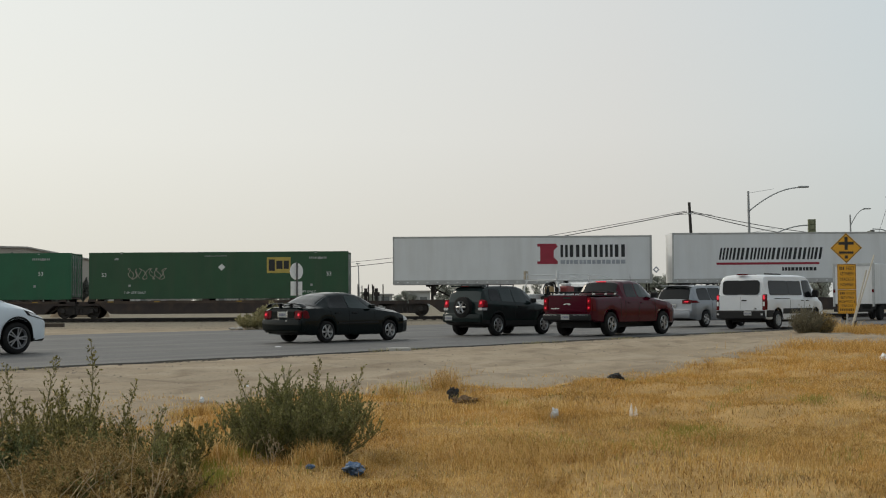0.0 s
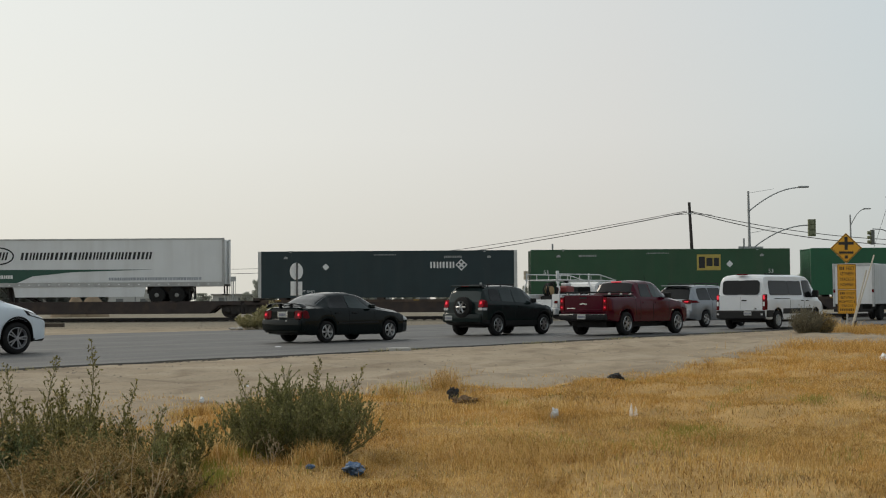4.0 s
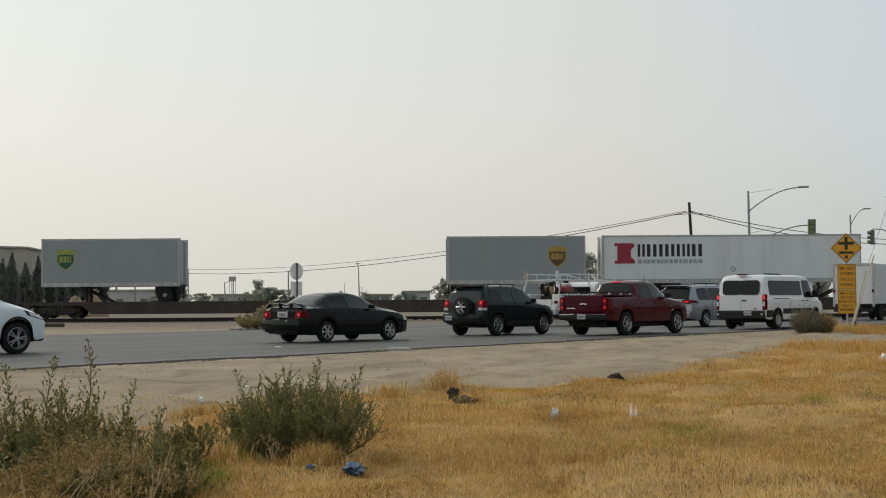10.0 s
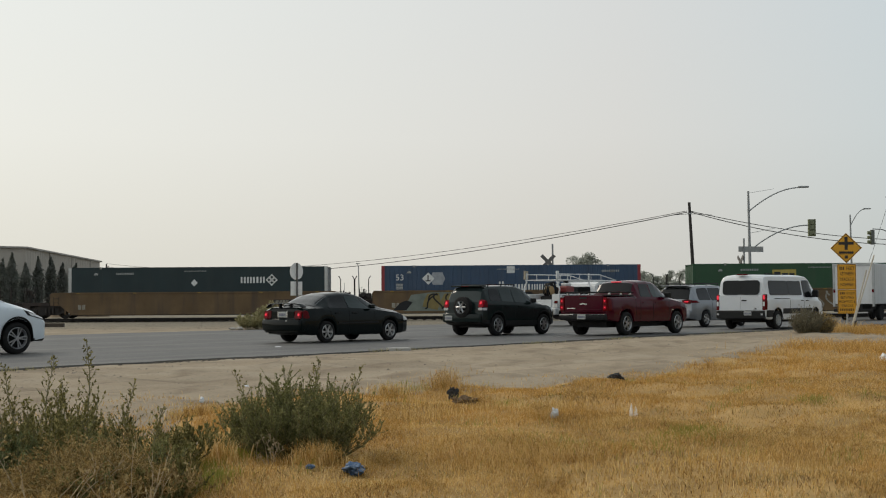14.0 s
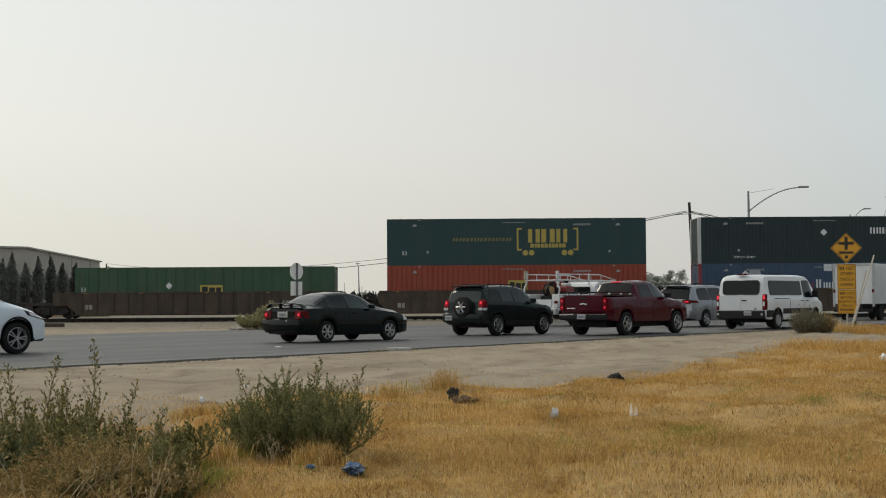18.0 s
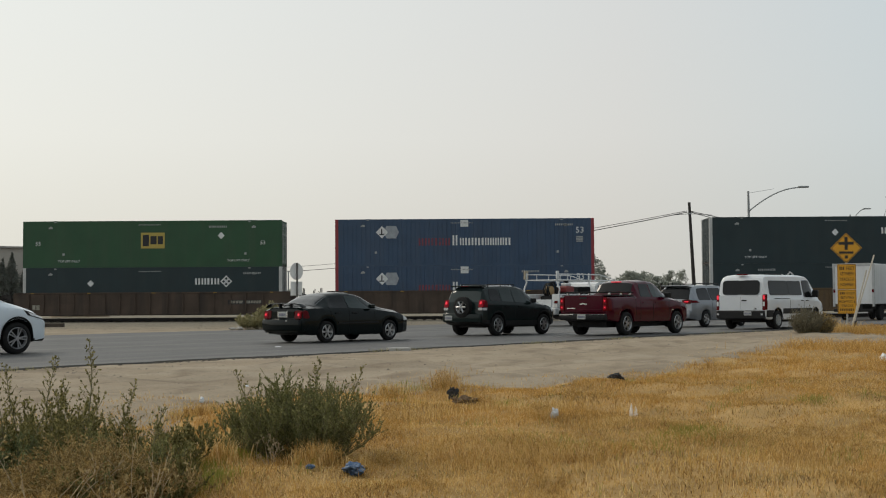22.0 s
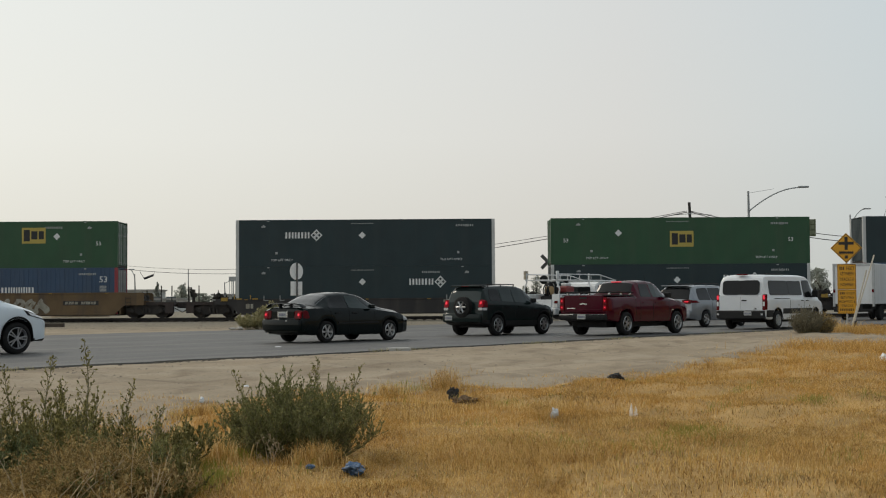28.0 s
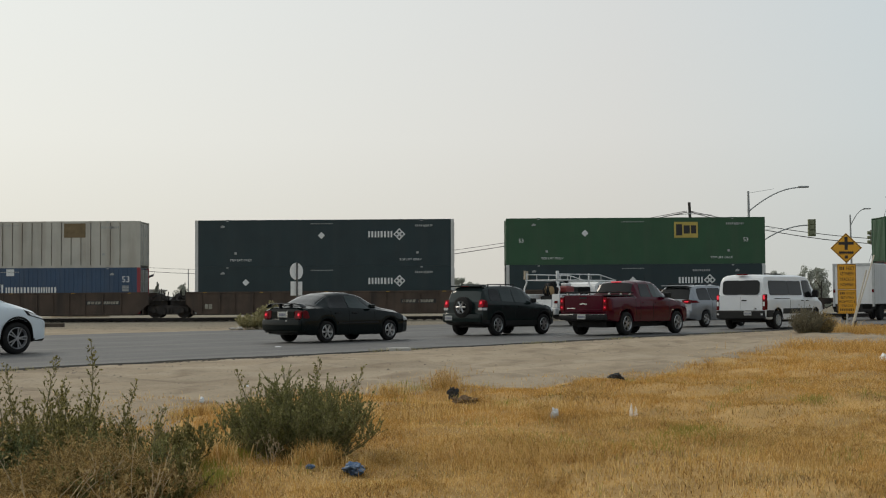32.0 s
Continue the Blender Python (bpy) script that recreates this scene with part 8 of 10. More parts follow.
def street_lamp(px, far, top, arm_px, arm_z0, arm_z1, label, small_arm=True, signal=None):
    """A steel mast with a curved lamp arm; signal: a second arm carrying a traffic signal."""
    x, y, _ = at_px(px, far)
    k = far / 2400.0
    s = thing("street_lamp", label, "street lamp", "street lamps", at=pose(x, y, -0.05))
    cylinder_pole(s, (2 * k, 0, 0), (0, 0, top), 0.14, 0.08, POLE_STEEL, "mast")
    pts = []
    for i in range(15):
        t = i / 14
        pts.append((arm_px * k * t, 0, arm_z0 + (arm_z1 - arm_z0) * math.sin(t * math.pi / 2) ** 0.9))
    arm = curve_tube("lamp_arm", pts, 0.05, POLE_STEEL, s)
    boxes("lamp_head", POLE_STEEL, s, (arm_px * k - 0.15, arm_px * k + 0.65, -0.15, 0.15, arm_z1 - 0.02, arm_z1 + 0.12), bevel=0.04)
    if small_arm:
        curve_tube("brace_rod", [(0, 0, top - 0.15), (arm_px * k * 0.5, 0, arm_z1 - 0.08)], 0.015, POLE_STEEL, s)
    if signal:
        za, sx, zb_ = signal
        pts = [(sx * k * t, 0, za + (zb_ - za) * math.sin(t * math.pi / 2) ** 0.8) for t in [i / 12 for i in range(13)]]
        curve_tube("signal_arm", pts, 0.05, POLE_STEEL, s)
        xs = sx * k + 0.25
        boxes("signal_head", SIGNAL_GREEN, s, (xs - 0.28, xs + 0.28, -0.12, 0.14, zb_ - 0.85, zb_ + 0.45), bevel=0.02)
        for i in range(3):
            boxes("signal_back", mat("pale_olive_signal_back", (0.20, 0.21, 0.125), 0.6, 0, 0.15, 6, 40), s, (xs - 0.17, xs + 0.17, -0.16, -0.12, zb_ + 0.06 - i * 0.4, zb_ + 0.38 - i * 0.4), bevel=0.03)
        curve_tube("brace_rod", [(0, 0, zb_ - 0.6), (sx * k * 0.45, 0, zb_ - 0.2)], 0.015, POLE_STEEL, s)
    return s


street_lamp(1326, 104, 9.5, 92, 7.9, 9.75, "tall steel street lamp with a curved arm and traffic signal", True, (4.75, 106, 6.85))
street_lamp(1506, 150, 10.5, 26, 9.2, 11.1, "far steel street lamp with a curved arm", False)
street_lamp(238, 210, 5.7, -8, 5.2, 6.4, "far slender street lamp", False)
street_lamp(634, 235, 7.4, -3, 7.3, 7.8, "far slender street lamp", False)
street_lamp(397, 230, 4.7, 12, 4.4, 4.9, "far slender street lamp", False)


def side_signal():
    """Traffic signal hung on the far side of the crossing, seen from its side."""
    x, y, _ = at_px(1544, 112)
    s = thing("traffic_signal", "dark traffic signal with hooded lamps on a steel mast", "traffic signal", at=pose(x, y, -0.05))
    cylinder_pole(s, (1.75, 0.1, 0), (1.75, 0.1, 7.2), 0.12, 0.09, POLE_STEEL, "mast")
    curve_tube("signal_arm", [(1.75, 0.1, 6.5), (0.9, 0.1, 6.9), (0.1, 0.1, 6.95)], 0.045, POLE_STEEL, s)
    boxes("signal_head", mat("grey_signal_housing", (0.13, 0.135, 0.12), 0.6, 0, 0.12, 4, 40), s, (-0.10, 0.18, -0.16, 0.16, 5.65, 6.85), bevel=0.02)
    for i in range(3):
        bm = nb()
        lathe(bm, [(-0.36, 0.14), (-0.10, 0.15)], "X", 14, (0, 0, 6.62 - i * 0.38))
        part("signal_visor", bm, SIGNAL_GREEN, s)


side_signal()
utility_pole(1582, 100, 9.6)
wire_run("guy_wire", at_px(1580, 100, 9.0), at_px(1535, 100, 3.5), 0.1, "taut thin guy wire from a wooden pole", 0.015, 8)


def plain_pole(px, far, top):
    ob = thing("pole", "thin grey pole beyond the railway", "pole", "poles beyond the railway", at=pose(*at_px(px, far, -0.05)))
    cylinder_pole(ob, (0, 0, 0), (0, 0, top), 0.10 if top > 4.5 else 0.05, 0.07 if top > 4.5 else 0.04, POLE_STEEL, "shaft")
    boxes("pole_cap", POLE_STEEL, ob, (-0.09, 0.09, -0.09, 0.09, top, top + 0.08))


for px, far, top in ((333, 220, 6.6), (510, 150, 4.6), (412, 235, 4.9), (609, 240, 4.4), (640, 240, 3.7), (648, 245, 3.2)):
    plain_pole(px, far, top)


def billboard():
    x, y, _ = at_px(411, 236)
    b = thing("sign_tower", "far pale rectangular sign on four thin legs", "sign", at=pose(x, y, -0.05))
    boxes("sign_panel", SIGN_GREY, b, (-0.62, 0.62, -0.1, 0.1, 4.9, 5.75), bevel=0.02)
    for xx in (-0.5, -0.15, 0.2, 0.5):
        cylinder_pole(b, (xx, 0, 0), (xx, 0, 4.9), 0.04, 0.04, POLE_STEEL, "leg")


billboard()


CROSS_BACK = mat("dark_board_back", (0.17, 0.163, 0.152), 0.7, 0.2, 0.2, 4, 40)


def crossbuck(px, far, top, arm_z, label, lamps=True, facing=0.0):
    """Railway crossing post with crossed boards and flashing lamps."""
    x, y, _ = at_px(px, far)
    c = thing("railroad_crossing_signal", label, "crossing signal", "crossing signals", at=pose(x, y, -0.03, 0, 0, facing))
    cylinder_pole(c, (0, 0, 0), (0, 0, top), 0.07, 0.06, POLE_STEEL, "mast")
    for ang in (45, -45):
        m = mesh_of("crossbuck_board", (lambda bm: (box(bm, -0.62, 0.62, -0.015, 0.015, -0.115, 0.115), bm)[1])(nb()), CROSS_BACK)
        part("crossbuck_board", m, None, c, at=pose(-0.32, -0.09 if ang > 0 else -0.125, arm_z, 0, ang, 0))
    if lamps:
        boxes("lamp_bar", POLE_STEEL, c, (-0.75, 0.75, -0.05, 0.05, arm_z - 1.25, arm_z - 1.17))
        for xx in (-0.6, 0.6):
            bm = nb()
            lathe(bm, [(-0.05, 0.30), (0.0, 0.30)], "Y", 20, (xx, -0.05, arm_z - 1.2))
            lathe(bm, [(-0.25, 0.13), (-0.06, 0.14)], "Y", 14, (xx, -0.05, arm_z - 1.2))
            part("flashing_lamp", bm, CABLE, c)
    boxes("relay_box", POLE_STEEL, c, (-0.2, 0.2, -0.2, 0.2, 0.0, 1.1), bevel=0.02)
    return c


crossbuck(978, 90.5, 4.95, 3.75, "railway crossing mast with crossed boards")
cb = crossbuck(1317, 93, 5.35, 3.7, "railway crossing mast with crossed boards, lamps and street board", True, -74)
boxes("street_board", SIGN_GREY, cb, (-0.06, -0.02, -0.4, 1.5, 4.42, 4.80), bevel=0.006, label="pale street board with no legible words")
sc = boxes("signal_housing", mat("beige_signal_housing", (0.30, 0.285, 0.20), 0.6, 0, 0.12, 3, 30), cb, (-0.35, 0.35, 0.28, 0.62, 2.3, 3.5), bevel=0.03, label="beige signal housing with dark visors")
for z in (2.5, 2.9, 3.3):
    _bm = nb()
    lathe(_bm, [(0.35, 0.14), (0.62, 0.14)], "X", 12, (0, 0.45, z))
    part("signal_visor", _bm, CABLE, sc)


# ---- signs on the near side ----
def rear_signs():
    x, y, _ = at_px(526.5, 64)
    s = thing("traffic_sign", "grey backs of a round and a square sign on one post", "traffic sign", at=pose(x, y, -0.03, 0, 0, 47))
    cylinder_pole(s, (0, 0.04, 0), (0, 0.04, 3.02), 0.042, 0.042, mat("dark_steel_post", (0.13, 0.125, 0.115), 0.6, 0.4, 0.15, 4, 40), "post")
    bm = nb()
    lathe(bm, [(-0.012, 0.40), (0.0, 0.405), (0.012, 0.40)], "Y", 36, (0, 0.09, 2.62))
    part("round_plate", bm, SIGN_BACK, s)
    boxes("square_plate", SIGN_BACK, s, (-0.36, 0.36, 0.08, 0.10, 1.48, 2.14), bevel=0.008)
    boxes("bracket", GREY_METAL, s, (-0.06, 0.06, 0.02, 0.08, 2.4, 2.46), (-0.06, 0.06, 0.02, 0.08, 2.8, 2.86))


rear_signs()


def warning_sign():
    """Yellow diamond with a crossroads-and-track symbol over two yellow plates."""
    x, y, _ = at_px(1498, 48)
    s = thing("warning_sign", "yellow diamond crossroads warning sign with two yellow plates", "traffic sign", at=pose(x, y, -0.02, 0, 0, -14))
    cylinder_pole(s, (0, 0.05, 0), (0, 0.05, 3.4), 0.035, 0.035, GREY_METAL, "post")
    zc = 2.94
    r = 0.54
    bm = nb()
    prism(bm, [(-r, zc), (0, zc - r), (r, zc), (0, zc + r)], -0.004, 0.004)
    d = part("diamond_plate", bm, SIGN_YELLOW, s)
    bm = nb()
    ra, rb = r * 0.95, r * 0.90
    for k in range(4):
        c1, c2 = [(-1, 0), (0, -1), (1, 0), (0, 1)][k], [(-1, 0), (0, -1), (1, 0), (0, 1)][(k + 1) % 4]
        prism(bm, [(c1[0] * ra, zc + c1[1] * ra), (c2[0] * ra, zc + c2[1] * ra), (c2[0] * rb, zc + c2[1] * rb), (c1[0] * rb, zc + c1[1] * rb)], -0.007, -0.004)
    part("border", bm, SIGN_BLACK, d)
    bm = nb()
    box(bm, -0.055, 0.055, -0.008, -0.004, zc - 0.06, zc + 0.40)
    box(bm, -0.26, -0.055, -0.008, -0.004, zc + 0.12, zc + 0.22)
    box(bm, 0.055, 0.26, -0.008, -0.004, zc + 0.12, zc + 0.22)
    part("crossroads_symbol", bm, SIGN_BLACK, d)
    bm = nb()
    for i in range(7):
        box(bm, -0.235 + i * 0.07, -0.195 + i * 0.07, -0.008, -0.004, zc - 0.22, zc - 0.10)
    box(bm, -0.25, 0.25, -0.0085, -0.004, zc - 0.185, zc - 0.135)
    box(bm, -0.055, 0.055, -0.008, -0.004, zc - 0.37, zc - 0.26)
    part("track_symbol", bm, SIGN_BLACK, d)
    for z0, z1, rows in ((1.478, 2.37, 4), (0.62, 1.470, 5)):
        pl = boxes("yellow_plate", SIGN_YELLOW, s, (-0.32, 0.32, -0.004, 0.004, z0, z1), bevel=0.0)
        bm = nb()
        for q in ((-0.305, 0.305, z0 + 0.012, z0 + 0.024), (-0.305, 0.305, z1 - 0.024, z1 - 0.012), (-0.305, -0.293, z0 + 0.024, z1 - 0.024), (0.293, 0.305, z0 + 0.024, z1 - 0.024)):
            box(bm, q[0], q[1], -0.007, -0.004, q[2], q[3])
        part("border", bm, SIGN_BLACK, pl)
        hh = (z1 - z0 - 0.12) / rows
        lines = ("FEET", "BETWEEN", "TRACKS &", "HIGHWAY") if rows == 4 else ("FEET", "BETWEEN", "HIGHWAY &", "TRACKS", "")
        for i, text in enumerate(lines):
            zc2 = z1 - 0.075 - (i + 0.66) * hh
            ch = hh * 0.60
            w = 0.055 * len(text) + 0.06
            x_at = -w / 2
            if text in ("FEET", ""):
                bm = nb()
                for k in range(3 if text else 8):
                    x1 = (-0.24 + k * 0.06) if text else (-0.24 + k * 0.061)
                    box(bm, x1, x1 + 0.036, -0.007, -0.004, zc2, zc2 + ch)
                part("print_bars", bm, SIGN_PRINT, pl)
                x_at = -0.02
            if text:
                me = words(text, 0.15, SIGN_PRINT).copy()
                xs = [v.co.x for v in me.vertices]
                zs = [v.co.z for v in me.vertices]
                me.transform(Matrix.Diagonal((w / (max(xs) - min(xs)), 1, ch / (max(zs) - min(zs)), 1)))
                part("lettering", me, None, pl, at=pose(x_at, -0.006, zc2))


warning_sign()
STAKE = mat("weathered_stake", (0.52, 0.48, 0.40), 0.8, 0, 0.2, 3, 30, 0.2)


def stakes():
    for a, b, far in (((1503, 0.02), (1552, 2.62), 46.5), ((1502, 0.02), (1538, 2.10), 46.2)):
        x0, y0, _ = at_px(a[0], far)
        x1, y1, _ = at_px(b[0], far)
        s = thing("leaning_stake", "pale weathered stake leaning over the dry grass", "stake", "leaning stakes")
        bm = nb()
        rod(bm, (x0, y0, a[1] - 0.1), (x1, y1 + 0.3, b[1]), 0.026, 8)
        part("rod", bm, STAKE, s)
    x0, y0, _ = at_px(1508, 46.5)
    x1, y1, _ = at_px(1512, 46.5)
    bm = nb()
    rod(bm, (x0 - 0.03, y0 - 0.03, -0.1), (x1 + 0.02, y1, 0.35), 0.05, 8)
    ob = part("ground_stub", bm, CABLE)
    tagged(ob, "short dark stub holding a leaning stake", "stub")
    x0, y0, _ = at_px(1458, 43)
    x1, y1, _ = at_px(1500, 43)
    bm = nb()
    box(bm, x0, x1, y0, y0 + 0.12, 0.0, 0.05, 0.01)
    ob = part("loose_board", bm, STAKE)
    tagged(ob, "pale board lying on the dirt", "board")


stakes()


# ---- the dry field in front ----
def island_material(name, stops, rough=0.9, trans=0.0, noise_scale=0.6):
    """Every blade or leaf its own tint from a ramp, shifted in patches."""
    m = bpy.data.materials.new(name)
    m.use_nodes = True
    n, l = m.node_tree.nodes, m.node_tree.links
    b = n["Principled BSDF"]
    b.inputs["Roughness"].default_value = rough
    b.inputs["Specular IOR Level"].default_value = 0.2
    g = n.new("ShaderNodeNewGeometry")
    tc = n.new("ShaderNodeTexCoord")
    ns = n.new("ShaderNodeTexNoise")
    ns.inputs["Scale"].default_value, ns.inputs["Detail"].default_value = noise_scale, 3
    l.new(tc.outputs["Object"], ns.inputs["Vector"])
    mix = n.new("ShaderNodeMath")
    mix.operation = "MULTIPLY_ADD"
    l.new(ns.outputs["Fac"], mix.inputs[0])
    mix.inputs[1].default_value = 1.1
    sub = n.new("ShaderNodeMath")
    sub.operation = "MULTIPLY_ADD"
    l.new(g.outputs["Random Per Island"], sub.inputs[0])
    sub.inputs[1].default_value, sub.inputs[2].default_value = 0.85, -0.48
    l.new(sub.outputs["Value"], mix.inputs[2])
    r = n.new("ShaderNodeValToRGB")
    e = r.color_ramp.elements
    e[0].position, e[0].color = stops[0][0], (*stops[0][1], 1)
    e[1].position, e[1].color = stops[-1][0], (*stops[-1][1], 1)
    for p, c in stops[1:-1]:
        q = e.new(p)
        q.color = (*c, 1)
    l.new(mix.outputs["Value"], r.inputs["Fac"])
    l.new(r.outputs["Color"], b.inputs["Base Color"])
    if trans:
        tr = n.new("ShaderNodeBsdfTranslucent")
        l.new(r.outputs["Color"], tr.inputs["Color"])
        mx = n.new("ShaderNodeMixShader")
        mx.inputs["Fac"].default_value = trans
        l.new(b.outputs["BSDF"], mx.inputs[1])
        l.new(tr.outputs["BSDF"], mx.inputs[2])
        l.new(mx.outputs["Shader"], n["Material Output"].inputs["Surface"])
    return m


STRAW = island_material("dry_grass_blades", [(0.0, (0.27, 0.150, 0.048)), (0.25, (0.45, 0.255, 0.068)), (0.5, (0.59, 0.345, 0.09)), (0.75, (0.69, 0.437, 0.145)), (1.0, (0.78, 0.60, 0.31))], 0.8, 0.5)
GREEN_BLADE = island_material("green_grass_blades", [(0.0, (0.22, 0.235, 0.045)), (1.0, (0.40, 0.37, 0.085))], 0.8, 0.25)
BRUSH_LEAF = island_material("grey_green_brush_leaves", [(0.0, (0.120, 0.128, 0.050)), (0.5, (0.225, 0.225, 0.092)), (1.0, (0.36, 0.34, 0.155))], 0.8, 0.5, 2.0)
WEED_LEAF = island_material("dark_olive_weed_leaves", [(0.0, (0.095, 0.090, 0.035)), (0.5, (0.215, 0.195, 0.074)), (1.0, (0.40, 0.345, 0.145))], 0.8, 0.45, 2.0)
DEEP_LEAF = island_material("deep_green_brush_leaves", [(0.0, (0.095, 0.120, 0.055)), (0.5, (0.185, 0.215, 0.098)), (1.0, (0.33, 0.345, 0.16))], 0.8, 0.5, 2.0)
GREEN_TWIG = island_material("olive_brush_stems", [(0.0, (0.10, 0.10, 0.055)), (1.0, (0.24, 0.22, 0.12))], 0.9, 0.0, 2.0)
DRY_TWIG = island_material("dry_brown_twigs", [(0.0, (0.18, 0.118, 0.048)), (0.5, (0.36, 0.262, 0.112)), (1.0, (0.56, 0.43, 0.215))], 0.9, 0.0, 2.0)
OLIVE_LEAF = island_material("olive_scrub_leaves", [(0.0, (0.17, 0.16, 0.080)), (0.5, (0.31, 0.285, 0.15)), (1.0, (0.46, 0.41, 0.23))], 0.85, 0.45, 2.0)
DRY_LEAF = island_material("dry_brown_leaves", [(0.0, (0.17, 0.108, 0.038)), (0.5, (0.37, 0.256, 0.098)), (1.0, (0.58, 0.435, 0.195))], 0.9, 0.4, 2.0)
THATCH = island_material("brown_thatch_blades", [(0.0, (0.19, 0.112, 0.045)), (0.5, (0.31, 0.195, 0.075)), (1.0, (0.42, 0.29, 0.13))], 0.9, 0.2)
OLIVE_STRAW = island_material("olive_brown_mat_blades", [(0.0, (0.20, 0.160, 0.060)), (0.5, (0.34, 0.27, 0.105)), (1.0, (0.50, 0.40, 0.19))], 0.9, 0.35)
PALE_TWIG = island_material("pale_tan_stalks", [(0.0, (0.36, 0.28, 0.17)), (1.0, (0.55, 0.45, 0.30))], 0.9, 0.0, 2.0)
GREY_TWIG = island_material("grey_brown_twigs", [(0.0, (0.13, 0.115, 0.075)), (1.0, (0.30, 0.265, 0.18))], 0.9, 0.0, 2.0)
LITTER = mat("straw_litter", (0.43, 0.268, 0.092), 0.95, 0, 0.34, 1.3, 45, 0.6, (0.27, 0.18, 0.075), 0.7)
DULL_STRAW = island_material("dull_tan_grass_blades", [(0.0, (0.27, 0.155, 0.052)), (0.3, (0.52, 0.33, 0.108)), (0.6, (0.68, 0.46, 0.165)), (1.0, (0.84, 0.66, 0.35))], 0.85, 0.5, 1.1)


def edge_y(x):
    """How far the dry grass reaches at each x."""
    return np.interp(x, [-12, -6, -3.4, -2.2, -0.6, 1.6, 3.2, 5.9, 7.7, 11.1, 18, 30], [11, 12.5, 14.2, 15.6, 17.0, 18.0, 20.6, 27.0, 30.0, 34.0, 42, 56])


def smooth_noise(x, y, seed, scale):
    r = np.random.default_rng(seed)
    out = np.zeros_like(x)
    for k in range(6):
        a, ph = r.uniform(0, 6.28), r.uniform(0, 6.28)
        f = scale * r.uniform(0.6, 1.7)
        out += np.sin((x * np.cos(a) + y * np.sin(a)) * f + ph)
    return out / 6


def litter_sheet():
    """Straw floor of the field, on the ground's own grid."""
    gx, gy = np.meshgrid(GRID_X, GRID_Y)
    gz = ground_height(gx, gy) + 0.012
    nx, ny = len(GRID_X), len(GRID_Y)
    i = (np.arange(ny - 1)[:, None] * nx + np.arange(nx - 1)[None, :]).ravel()
    cx, cy = (gx[:-1, :-1] + 0.12).ravel(), (gy[:-1, :-1] + 0.12).ravel()
    rng = np.random.default_rng(3)
    ok = (cy > -12) & (cx > -14) & (cx < 29) & (cy < edge_y(cx) + 0.5 * smooth_noise(cx, cy, 5, 2.5) + rng.normal(0, 0.25, len(cx)) - 0.2)
    ok &= ~((cx < -2.4) & (cy > 8.8) & (smooth_noise(cx, cy, 6, 1.5) < 0.25))
    ok &= ~((cx < -2.4) & (cy > 10.2))
    ok &= ~((cx < -2.0 + 0.3 * smooth_noise(cx, cy, 7, 2.0)) & (cy > 6.4) & (cy < 8.7))
    i = i[ok]
    f = np.stack([i, i + 1, i + nx + 1, i + nx], -1)
    used, f = np.unique(f, return_inverse=True)
    v = np.stack([gx, gy, gz], -1).reshape(-1, 3)[used]
    ob = new("field", raw_mesh("field", v, f.reshape(-1, 4), LITTER, True))
    tagged(ob, "field floor covered in straw litter", "field", kind="structure")


litter_sheet()


def blades(name, x, y, h, w, lean, material, label, seed):
    """Bent grass blades, two faces each."""
    rng = np.random.default_rng(seed)
    n = len(x)
    z = ground_height(x, y) + 0.005
    a = rng.uniform(0, 2 * np.pi, n)
    b = rng.uniform(0, 2 * np.pi, n)
    lx, ly = np.cos(b) * lean * h, np.sin(b) * lean * h
    dx, dy = np.cos(a) * w / 2, np.sin(a) * w / 2
    p0 = np.stack([x - dx, y - dy, z], -1)
    p1 = np.stack([x + dx, y + dy, z], -1)
    m0 = np.stack([x - dx * 0.8 + lx * 0.3, y - dy * 0.8 + ly * 0.3, z + h * 0.6], -1)
    m1 = np.stack([x + dx * 0.8 + lx * 0.3, y + dy * 0.8 + ly * 0.3, z + h * 0.6], -1)
    t0 = np.stack([x + lx, y + ly, z + h * (1 - 0.25 * lean)], -1)
    v = np.stack([p0, p1, m1, m0, t0], 1).reshape(-1, 3)
    i = np.arange(n) * 5
    f = np.concatenate([np.stack([i, i + 1, i + 2], -1), np.stack([i, i + 2, i + 3], -1), np.stack([i + 3, i + 2, i + 4], -1)])
    ob = new(name, raw_mesh(name, v, f, material))
    tagged(ob, label, "grass", kind="stuff")
    return ob


def sow(n, seed, y0, y1, clump=0.0):
    """Random places inside the field, in a wedge that widens away from the camera."""
    rng = np.random.default_rng(seed)
    y = np.sqrt(rng.uniform(y0 ** 2, y1 ** 2, n))
    x = rng.uniform(-0.40, 0.44, n) * y
    keep = y < edge_y(x) + 0.35 * np.sin(x * 3.3) + rng.normal(0, 0.45, n) + np.where(rng.uniform(size=n) < 0.12, rng.exponential(0.8, n), 0.0)
    keep &= ~((x < -2.3) & (y > 8.6) & (rng.uniform(size=n) < 0.75))
    keep &= ~((x < -1.9) & (y < 8.7) & (rng.uniform(size=n) < 0.8))
    if clump:
        keep &= (smooth_noise(x, y, seed + 1, 2.2) + smooth_noise(x, y, seed + 2, 6.0)) * 0.5 > rng.normal(clump, 0.12, n)
    return x[keep], y[keep]


